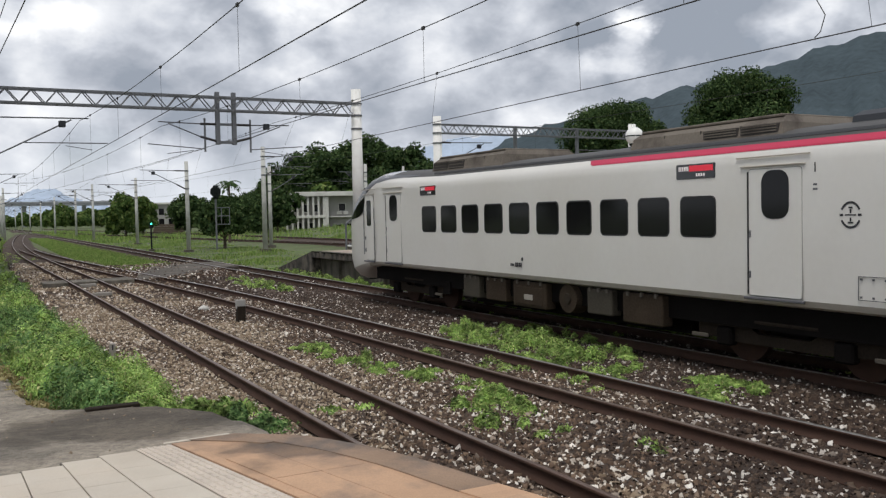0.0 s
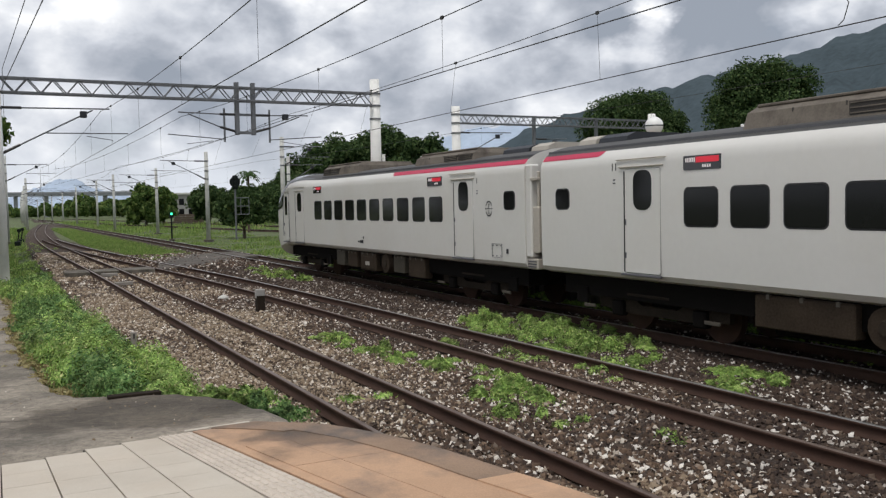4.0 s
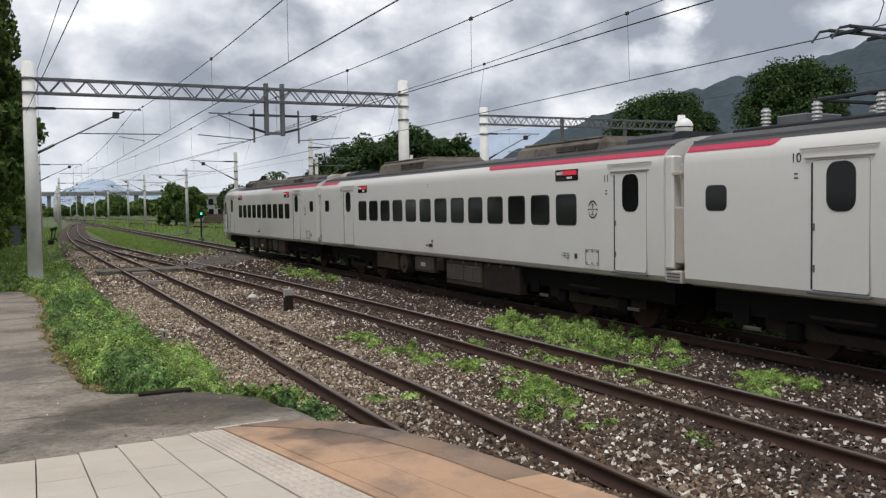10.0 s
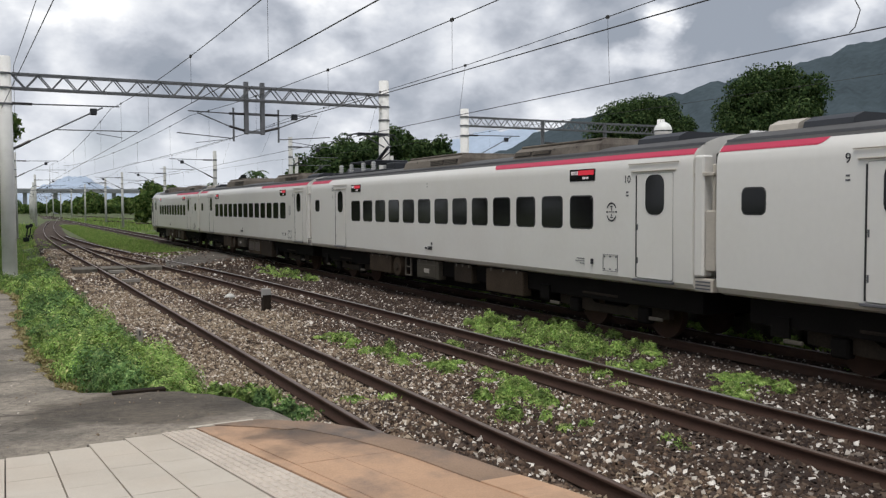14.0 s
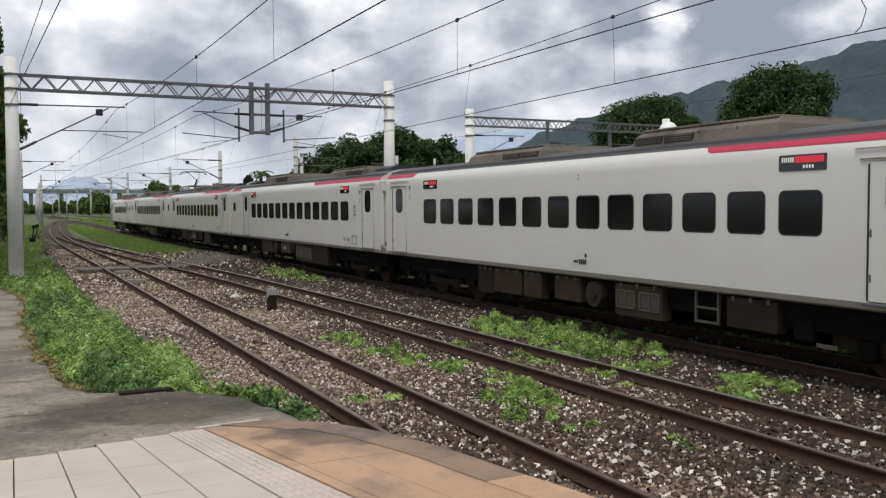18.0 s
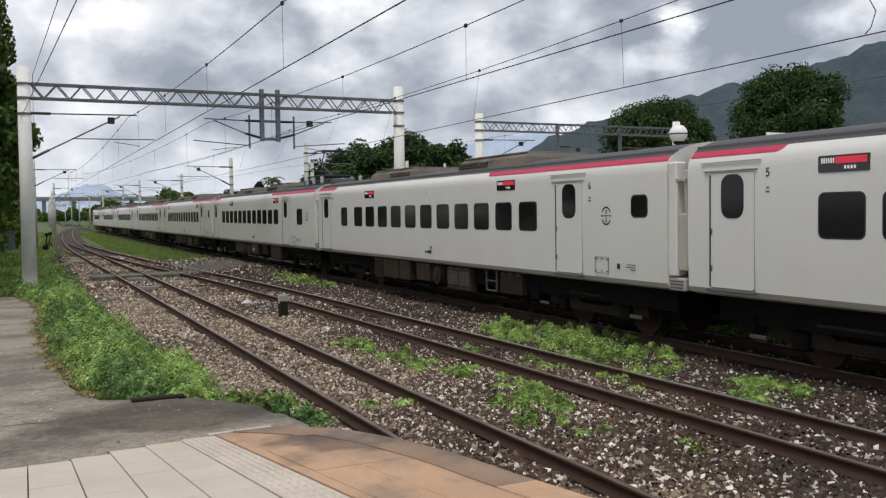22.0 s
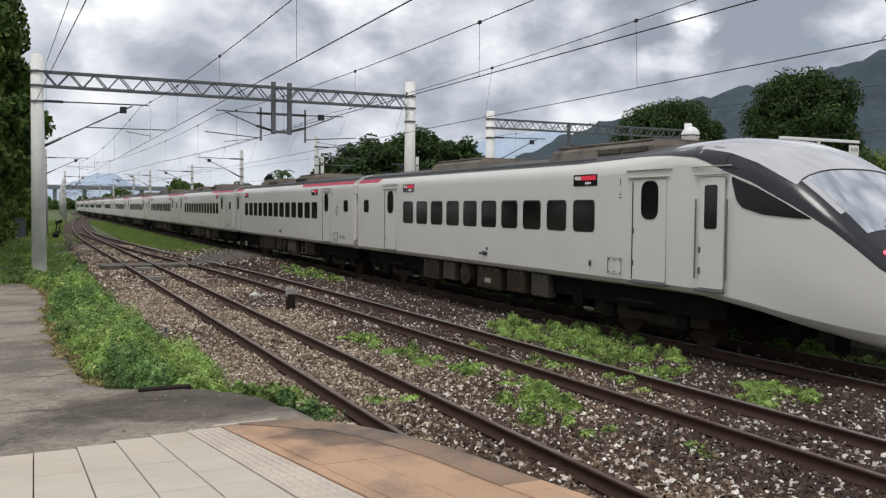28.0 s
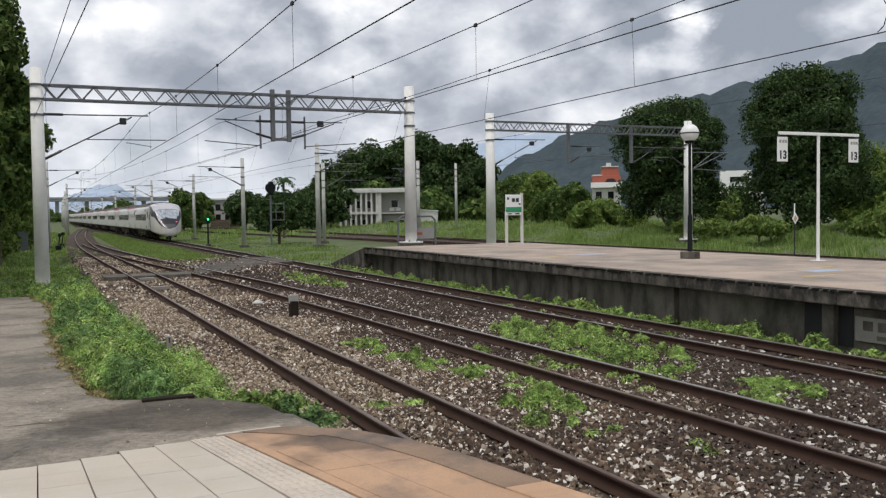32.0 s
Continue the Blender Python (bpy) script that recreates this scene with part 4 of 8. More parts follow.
def door(car, d, s, w=0.94, cab=False):
    """Plug door between 1.14 and 2.97 m with a tall window, gutter above and a step below."""
    zc, h = 2.05, 1.82
    key = "%.2f" % w
    fr = on_side("door", "door_gap_" + key, lambda: side_pane(w, h, 0.05, 0.003), M["seam"], car, d, zc, s)
    link("leaf", shared("leaf_" + key, lambda: side_pane(w - 0.022, h - 0.02, 0.04, 0.012), M["carwhite"]), M["carwhite"], fr)
    if cab:
        link("door_window", shared("cabpane", lambda: side_pane(0.30, 0.72, 0.05, 0.019), M["glass"]), M["glass"], fr, "dark narrow window", pose(0, 0.02, 0.42))
        for dz in (-0.28, -0.62):
            link("hinge", shared("hinge", lambda: box(-0.03, 0, -0.02, 0.02, -0.05, 0.05), M["rim"]), M["rim"], fr, "", pose(0, w / 2 - 0.03, dz))
        for yy in (w / 2 + 0.07, -w / 2 - 0.07):
            link("handrail", shared("handrail", lambda: box(-0.035, -0.015, -0.015, 0.015, -0.65, 0.65, 0.006), M["steel"]), M["steel"], fr, "", pose(0, yy, -0.1))
    else:
        link("door_window", shared("doorpane", lambda: side_pane(0.48, 0.69, 0.17, 0.020), M["glass"]), M["glass"], fr, "dark oval-cornered window", pose(0, -0.02, 0.535))
        link("seal", shared("door_seal", lambda: box(-0.018, 0, -0.014, 0.014, -0.88, 0.88), M["rubber"]), M["rubber"], fr, "black rubber seal", pose(0, w / 2 - 0.012, -0.01))
        for dz in (-0.02, -0.6):
            link("handle", shared("handle", lambda: box(-0.022, 0, -0.012, 0.012, -0.05, 0.05), M["rim"]), M["rim"], fr, "", pose(0, w / 2 - 0.05, dz))
    link("rain_strip", shared("rain_strip_" + key, lambda: box(-0.028, 0.0, -w / 2 - 0.13, w / 2 + 0.2, 0, 0.018, 0.005), M["carlow"]), M["carlow"], fr, "", pose(0, 0, h / 2 + 0.155))
    link("gutter", shared("gutter_" + key, lambda: box(-0.035, 0.0, -w / 2 - 0.06, w / 2 + 0.12, 0, 0.022, 0.006), M["carlow"]), M["carlow"], fr, "", pose(0, 0, h / 2 + 0.02))
    link("step", shared("step_" + key, lambda: box(-0.06, 0.0, -w / 2 - 0.04, w / 2 + 0.04, -0.04, 0.0, 0.008), M["rim"]), M["rim"], fr, "", pose(0, 0, -h / 2 - 0.005))


def display(car, d, s):
    fr = on_side("destination_display", "display_case", lambda: side_pane(0.82, 0.235, 0.02, 0.010), M["black"], car, d, 2.985, s, "black display with red lit row")
    link("red_row", shared("redrow", lambda: box(-0.014, -0.008, -0.37, 0.12, 0.0, 0.09), M["led"]), M["led"], fr)
    link("text_panel", shared("textrow", lambda: bars_bm(6, 0.022, 0.07, 0.016), M["ledwhite"]), M["ledwhite"], fr, "", pose(-0.006, 0.14, 0.045))
    link("text_panel", shared("textrow2", lambda: bars_bm(4, 0.03, 0.045, 0.02), M["ledwhite"]), M["ledwhite"], fr, "", pose(-0.006, -0.2, -0.055))


def emblem_bm():
    """Round mark of plain bars and arcs."""
    bm = bmesh.new()
    R0, R1 = 0.175, 0.145
    for a0, a1 in ((25, 155), (205, 335)):
        n = 14
        for i in range(n):
            p, q = radians(a0 + (a1 - a0) * i / n), radians(a0 + (a1 - a0) * (i + 1) / n)
            bm.faces.new([bm.verts.new((-0.006, 0.88 * r * math.cos(a), r * math.sin(a))) for r, a in ((R1, p), (R0, p), (R0, q), (R1, q))])
    for y, z, w, h in ((0, 0, 0.19, 0.016), (0, 0.05, 0.03, 0.06), (0, 0.095, 0.07, 0.022), (0, -0.06, 0.03, 0.05), (0, -0.10, 0.09, 0.02), (-0.15, 0, 0.06, 0.03), (0.15, 0, 0.06, 0.03)):
        bm.faces.new([bm.verts.new((-0.006, 0.88 * (y + sy * w / 2), z + sz * h / 2)) for sy, sz in ((-1, -1), (1, -1), (1, 1), (-1, 1))])
    bmesh.ops.recalc_face_normals(bm, faces=bm.faces)
    return bm


def roof_unit(car, d0, d1, z1, x=0.96, tall=True, near=True, label="weathered beige roof air-conditioning unit"):
    """Bevelled roof case with sloped ends and dark side grilles."""
    bm = bmesh.new()
    z0 = 3.42
    e = 0.10
    vs = []
    for (y0, y1, xx, z) in ((-d0, -d1, x + 0.10, z0), (-d0 - e * 0.4, -d1 + e * 0.4, x + 0.03, z1 - 0.10), (-d0 - e, -d1 + e, x - 0.12, z1)):
        vs.append([bm.verts.new(q) for q in ((-xx, y0, z), (xx, y0, z), (xx, y1, z), (-xx, y1, z))])
    for a, b in zip(vs, vs[1:]):
        for i in range(4):
            bm.faces.new((a[i], a[(i + 1) % 4], b[(i + 1) % 4], b[i]))
    bm.faces.new(vs[-1])
    bmesh.ops.recalc_face_normals(bm, faces=bm.faces)
    u = part("roof_unit", bm, M["ac"], car, label)
    L = d1 - d0
    # overhanging lid, seams between its panels, and side grilles with slats
    part("lid", box(-x + 0.07, x - 0.07, -d1 + e + 0.03, -d0 - e - 0.03, z1 - 0.015, z1 + 0.03, 0.012), M["ac"], u, "dusty flat lid")
    for k in range(1, 4):
        y = -d0 - L * k / 4
        part("panel_seam", box(-x - 0.045, x + 0.045, y - 0.012, y + 0.012, z0 + 0.05, z1 - 0.098), M["grille"], u)
    if tall:
        for s in (-1, 1):
            for a, b in (((0.52, 0.74), (0.76, 0.97)) if near else ((0.03, 0.24), (0.26, 0.47))):
                y0, y1 = -d0 - L * b, -d0 - L * a
                g = part("grille", box(s * (x + 0.055) - 0.03, s * (x + 0.055) + 0.03, y0, y1, z0 + 0.07, z1 - 0.12), M["grille"], u, "dark side grille")
                for q in range(3):
                    zz = z0 + 0.10 + (z1 - z0 - 0.24) * q / 2
                    part("slat", box(s * (x + 0.085) - 0.012, s * (x + 0.085) + 0.012, y0 + 0.02, y1 - 0.02, zz - 0.008, zz + 0.008), M["ac"], g)


def roof_end_box(car, d0, d1, m):
    """Low bevelled case on the roof's end, with sloped sides."""
    y0, y1 = -d1, -d0
    bm = prism([(-0.80, 3.42), (0.80, 3.42), (0.74, 3.62), (0.55, 3.70), (-0.55, 3.70), (-0.74, 3.62)], y0, y1)
    part("roof_case", bm, M[m], car, "pale roof case" if m == "carlow" else "dark roof case")


def vent_frame(eb, s, y0, y1, z0, z1):
    """Pale frame round two brown louvre panels."""
    n = 2
    p = (y1 - y0) / n
    bm = bmesh.new()
    for i in range(n + 1):
        box(s * 1.35 - 0.008, s * 1.35 + 0.008, y0 + i * p - 0.016, y0 + i * p + 0.016, z0, z1, bm=bm)
    for z in (z0, z1):
        box(s * 1.35 - 0.007, s * 1.35 + 0.007, y0, y1, z - 0.016, z + 0.016, bm=bm)
    part("vent_frame", bm, M["ventframe"], eb, "pale vent frame")
    for i in range(n):
        part("vent_panel", box(s * 1.345 - 0.003, s * 1.345 + 0.003, y0 + i * p + 0.03, y0 + (i + 1) * p - 0.03, z0 + 0.03, z1 - 0.03), M["ventpanel"], eb)


def underfloor(car, n, rng, cab=0):
    """Dark underframe, two bogies and hung equipment boxes."""
    L = 20.0 if not cab else 17.6
    part("underframe", box(-1.2, 1.2, -L + 0.5, -0.5, 0.62, 1.02), M["under"], car, "near-black underframe, shade under the floor in its colour")
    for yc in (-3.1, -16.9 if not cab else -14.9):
        bg = part("bogie", box(-0.95, 0.95, yc - 0.35, yc + 0.35, 0.45, 0.75, 0.03), M["under"], car, "steel bogie with underfloor shade in its colour")
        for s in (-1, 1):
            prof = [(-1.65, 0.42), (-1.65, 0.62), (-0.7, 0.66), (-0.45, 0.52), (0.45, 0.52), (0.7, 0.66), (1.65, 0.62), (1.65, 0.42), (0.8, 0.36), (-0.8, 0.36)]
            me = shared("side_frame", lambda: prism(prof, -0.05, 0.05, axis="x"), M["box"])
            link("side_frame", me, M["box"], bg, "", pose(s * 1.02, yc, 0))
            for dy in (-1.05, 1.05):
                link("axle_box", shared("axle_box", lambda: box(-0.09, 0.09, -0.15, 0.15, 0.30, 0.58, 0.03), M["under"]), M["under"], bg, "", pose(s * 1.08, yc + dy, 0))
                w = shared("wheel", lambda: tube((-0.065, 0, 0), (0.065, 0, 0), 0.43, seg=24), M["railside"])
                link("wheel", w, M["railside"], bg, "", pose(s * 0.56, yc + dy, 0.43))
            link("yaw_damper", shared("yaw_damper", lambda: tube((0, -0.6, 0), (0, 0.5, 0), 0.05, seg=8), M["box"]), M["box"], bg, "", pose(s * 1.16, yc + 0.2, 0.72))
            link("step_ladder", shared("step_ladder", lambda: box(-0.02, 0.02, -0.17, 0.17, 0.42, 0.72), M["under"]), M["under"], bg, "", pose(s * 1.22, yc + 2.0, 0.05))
    # added dark block between the bogies, in place of the shade there
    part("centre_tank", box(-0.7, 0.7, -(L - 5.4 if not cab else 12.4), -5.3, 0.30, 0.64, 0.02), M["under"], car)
    # hung equipment: start, end, bottom height, material, fittings
    for a, b, zb, m, fit in UNDER["driving" if cab else "motor" if n in (11, 9) else "current" if n in (10, 7) else "trailer"]:
        for s in (-1, 1):
            if fit == "drum":
                dr = part("compressor", tube((s * 1.05, -(a + b) / 2, zb + (b - a) / 2), (s * 1.33, -(a + b) / 2, zb + (b - a) / 2), (b - a) / 2, (b - a) / 2.2, 20), M[m], car, "round dusty compressor drum")
                part("hub", tube((s * 1.30, -(a + b) / 2, zb + (b - a) / 2), (s * 1.36, -(a + b) / 2, zb + (b - a) / 2), 0.12, 0.1, 12), M["box2"], dr)
                continue
            if fit == "ladder":
                bm = bmesh.new()
                for y in (a, b):
                    box(s * 1.30 - 0.02, s * 1.30 + 0.02, -y - 0.02, -y + 0.02, zb, 1.0, bm=bm)
                for z in (zb + 0.02, (zb + 1.0) / 2):
                    box(s * 1.30 - 0.03, s * 1.30 + 0.03, -b, -a, z - 0.015, z + 0.015, bm=bm)
                part("foot_step", bm, M[m], car, "pale bar step under the side")
                continue
            eb = part("equipment_box", box(s * 1.22 - 0.12, s * 1.22 + 0.12, -b, -a, zb, 0.98, 0.02), M[m], car)
            if fit == "plate":
                part("cover", box(s * 1.345 - 0.012, s * 1.345 + 0.012, -b + 0.12, -a - 0.12, zb + 0.06, 0.88, 0.01), M[m], eb)
                part("name_plate", box(s * 1.36 - 0.006, s * 1.36 + 0.006, -(a + b) / 2 - 0.15, -(a + b) / 2 + 0.15, zb + 0.16, zb + 0.27), M["board"], eb, "small pale plate")
            if fit == "vents":
                h = (b - a) / 2
                for k in (0, 1):
                    vent_frame(eb, s, -a - h * (k + 1) + 0.07, -a - h * k - 0.07, zb + 0.16, 0.86)
            for k in (0.15, 0.5, 0.85):
                part("lug", box(s * 1.33 - 0.02, s * 1.33 + 0.03, -a - (b - a) * k - 0.03, -a - (b - a) * k + 0.03, 0.93, 1.0), M["ventframe"], eb)
    for a in (1.35, 4.55, 15.3, 18.4) if not cab else (1.35, 4.55, 13.3):
        for s in (-1, 1):
            part("bogie_step", box(s * 1.24 - 0.02, s * 1.24 + 0.02, -a - 0.17, -a + 0.17, 0.40, 0.46, 0.008), M["ventframe"], car, "dusty step bar")


UNDER = dict(
    motor=((5.5, 7.2, 0.50, "box3", ""), (7.35, 7.95, 0.42, "box3", "drum"), (8.5, 9.75, 0.56, "box4", "plate"), (10.0, 10.4, 0.66, "box", ""), (10.6, 12.6, 0.36, "box3", "vents"), (12.7, 14.4, 0.34, "box", "")),
    current=((5.4, 7.0, 0.48, "box3", ""), (7.15, 7.75, 0.42, "box3", "drum"), (8.0, 8.35, 0.50, "ventframe", "ladder"), (8.8, 10.1, 0.50, "box4", "plate"), (11.0, 11.9, 0.55, "box", ""), (12.6, 14.2, 0.45, "box3", "")),
    trailer=((5.45, 6.15, 0.38, "box", ""), (6.2, 7.4, 0.44, "box3", ""), (7.5, 8.2, 0.44, "box3", ""), (8.7, 9.6, 0.50, "box3", ""), (9.75, 10.3, 0.44, "box3", "drum"), (10.7, 12.0, 0.40, "box3", "vents"), (12.8, 13.3, 0.5, "ventframe", "ladder"), (13.5, 14.5, 0.5, "box", "")),
    driving=((5.3, 6.3, 0.46, "box3", ""), (6.6, 7.3, 0.52, "box4", ""), (7.6, 8.2, 0.44, "box3", "drum"), (8.6, 9.8, 0.46, "box3", "plate"), (10.1, 10.9, 0.5, "box3", ""), (11.2, 11.9, 0.5, "box4", "")))
FULL = (HW, 1.0, 3.02, 3.58)


def bellows_bm():
    bm = bmesh.new()
    for i in range(6):
        y = 0.0 + 0.095 * i
        box(-0.95, 0.95, y, y + 0.075, 1.05, 3.25, 0.025, bm)
    box(-0.90, 0.90, -0.01, 0.55, 1.1, 3.2, 0.0, bm)
    return bm


def stripe_bm(s, a, b):
    """Red band that follows the roof curve, cut slantwise at its inner end."""
    bm = bmesh.new()
    sec = section(*FULL)
    (x0, z0), (x1, z1), (x2, z2) = sec[ARC + 1], sec[ARC + 2], sec[ARC + 3]
    lo = (x1 + (x0 - x1) * 0.25, z1 + (z0 - z1) * 0.25)
    pr = [lo, (x1, z1), (x2, z2)]
    cut = 0.16
    a2, b2 = (0.0, -1.0) if a < 10 else (1.0, 0.0)
    for k in range(2):
        q = []
        for (x, z), t in ((pr[k], k / 2), (pr[k + 1], (k + 1) / 2)):
            q.append([bm.verts.new((s * (x + 0.005), -(d + w * cut * (1 - t)), z + 0.002)) for d, w in ((a, a2), (b, b2))])
        bm.faces.new((q[0][0], q[1][0], q[1][1], q[0][1]))
    bmesh.ops.recalc_face_normals(bm, faces=bm.faces)
    return bm


def end_fairing(car, s, rear):
    """White recessed corner pieces between two coaches, with a louvre at the foot."""
    y = 0.24 if not rear else -19.98
    k = -1 if not rear else 1
    def piece(name, x0, x1, a, b, z0, z1, m, bevel=0.015, label=""):
        ya, yb = sorted((y + k * a, y + k * b))
        return part(name, box(*sorted((s * x0, s * x1)), ya, yb, z0, z1, bevel), M[m], car, label)
    piece("corner_fairing", 1.20, 1.425, 0.27, 0.479, 1.26, 3.20, "carwhite", 0.03, "recessed white corner fairing")
    piece("jumper_pipe", 1.30, 1.37, 0.08, 0.14, 2.30, 3.05, "carlow", 0.02)
    piece("jumper_box", 1.16, 1.39, 0.04, 0.26, 1.36, 2.32, "carlow", 0.02, "pale jumper cable box")
    piece("bracket", 1.30, 1.42, 0.06, 0.48, 2.86, 2.92, "carlow", 0.01)
    lv = piece("louvre_box", 1.18, 1.40, 0.08, 0.48, 1.02, 1.24, "carlow", 0.02, "small louvre at the corner foot")
    for i in range(3):
        ya, yb = sorted((y + k * 0.12, y + k * 0.44))
        part("slat", box(*sorted((s * 1.395, s * 1.41)), ya, yb, 1.06 + i * 0.055, 1.085 + i * 0.055), M["rim"], lv)



def coach(k, sw_front, rear_logo_first, pantograph, d_front, d_win, n_win, d_rear, label):
    rng = random.Random(40 + k)
    car = thing("passenger_coach", label, "train car", group="coaches of the white train")
    st = [(0.02,) + FULL, (5.0,) + FULL, (12.0,) + FULL, (19.50,) + FULL]
    part("lower_side", loft(st, 0, SIDE), M["carlow"], car, "soiled grey-beige lower edge", smooth=False)
    part("side_wall", loft(st, SIDE, ARC + 3), M["carwhite"], car, "glossy white side wall", smooth=True)
    part("roof", loft(st, ARC + 3, ARC + 10), M["carroof"], car, "grey roof", smooth=True)
    for d in (0.02, 19.50):
        part("end_wall", end_cap(d, FULL), M["carwhite"], car)
    part("gangway", bellows_bm(), M["rubber"], car, "black folded gangway bellows")
    sec = section(*FULL)
    (xa, za), (xb, zb_) = sec[ARC + 2], sec[ARC + 4]
    for s in (-1, 1):
        part("roof_trim", box(s * (sec[ARC + 4][0]) - 0.02, s * (sec[ARC + 4][0]) + 0.03, -19.50, -0.02, zb_ - 0.012, zb_ + 0.03), M["rim"], car)
        for a, b in ((0.04, 2.0), (13.05, 19.48)):
            part("red_stripe", stripe_bm(s, a, b), M["red"], car, "red stripe under the roof edge")
        end_fairing(car, s, 1)
        for i in range(n_win):
            if k == 6 and i == 0:
                window(car, 2.93, s, 0.60)
            else:
                window(car, 4.31 + 1.065 * (i - 1) if k == 6 else d_win + 0.38 + 0.998 * i, s)
        door(car, d_front, s)
        door(car, d_rear, s)
        display(car, {7: 5.05, 6: 5.36}.get(k, d_win + 0.41), s)
        display(car, d_win + 0.998 * (n_win - 1) + 0.41, s)
        if sw_front:
            window(car, 0.77, s, 0.45, 0.39, 2.46)
            lettering(str(k), 0.19, car, d_front - 0.75, 3.0, s, M["ink"])
        else:
            lettering(str(k), 0.19, car, d_front + 0.72, 2.92, s, M["ink"])
        if rear_logo_first:
            on_side("emblem", "emblem", emblem_bm, M["ink"], car, d_rear - 1.16, 2.29, s, "round dark railway emblem")
            lettering(str(k), 0.19, car, d_rear - 0.72, 2.86, s, M["ink"])
        else:
            if k == 7:
                window(car, d_rear + 2.02, s)
                on_side("emblem", "emblem", emblem_bm, M["ink"], car, d_rear + 3.0, 2.29, s, "round dark railway emblem")
            else:
                on_side("emblem", "emblem", emblem_bm, M["ink"], car, d_rear + 1.25, 2.29, s, "round dark railway emblem")
                window(car, d_rear + 2.22, s, 0.45, 0.39, 2.46)
            lettering(str(k), 0.19, car, d_rear + 0.72, 2.86, s, M["ink"])
        tagged(on_side("fleet_number", "fleet_number", fleet_bm, M["ink"], car, 9.95, 1.33, s), kind="stuff")
        on_side("crest", "crest", lambda: side_pane(0.07, 0.075, 0.02, 0.005), M["ink"], car, 9.93, 1.45, s)
        on_side("notice_panel", "notice_panel", notice_bm, M["rim"], car, d_rear - 1.2 if rear_logo_first else d_rear + 1.1, 1.36, s)
        on_side("socket_cover", "socket_cover", lambda: box(-0.012, 0, -0.035, 0.035, -0.05, 0.05), M["ink"], car, d_rear - 1.75 if rear_logo_first else d_rear + 1.62, 1.36, s)
        tagged(on_side("data_lettering", "data_lettering", data_bm, M["rim"], car, d_rear - 2.0 if rear_logo_first else d_rear + 2.1, 1.40, s), kind="stuff")
        for dz in (0.0, -0.075):
            on_side("marker_lamp", "marker_lamp", lambda: box(-0.012, 0, -0.022, 0.022, -0.018, 0.018, 0.006), M["seam"], car, 9.7, 3.0 + dz, s)
    if pantograph:
        if k == 7:
            roof_unit(car, 4.6, 8.0, 3.72, label="low grey roof unit")
            roof_unit(car, 10.9, 14.3, 3.74, near=False)
        else:
            roof_unit(car, 7.3, 10.7, 3.74)
            roof_unit(car, 13.3, 16.5, 3.70, near=False)
            roof_end_box(car, 17.3, 18.4, "darksteel")
        pantograph_on(car, k == 7)
    else:
        if k > 8:
            roof_unit(car, 5.0, 8.6, 3.80)
            roof_unit(car, 13.8, 17.1, 3.73)
            roof_end_box(car, 17.6, 18.9, "darksteel")
            roof_end_box(car, 0.4, 0.95, "carlow")
            roof_end_box(car, 1.05, 1.9, "darksteel")
        else:
            roof_unit(car, 4.4, 7.7, 3.72)
            roof_unit(car, 10.8, 14.2, 3.74, near=False)
    underfloor(car, k, rng)
    return car


def ribbed(car, x, y, z0, z1, r):
    bm = bmesh.new()
    n = 5
    for i in range(n):
        a = z0 + (z1 - z0) * i / n
        tube((x, y, a), (x, y, a + (z1 - z0) / n * 0.55), r, r * 0.8, 12, bm)
        tube((x, y, a + (z1 - z0) / n * 0.5), (x, y, a + (z1 - z0) / n), r * 0.6, None, 8, bm)
    part("insulator", bm, M["ceramic"], car, "ribbed grey insulator")


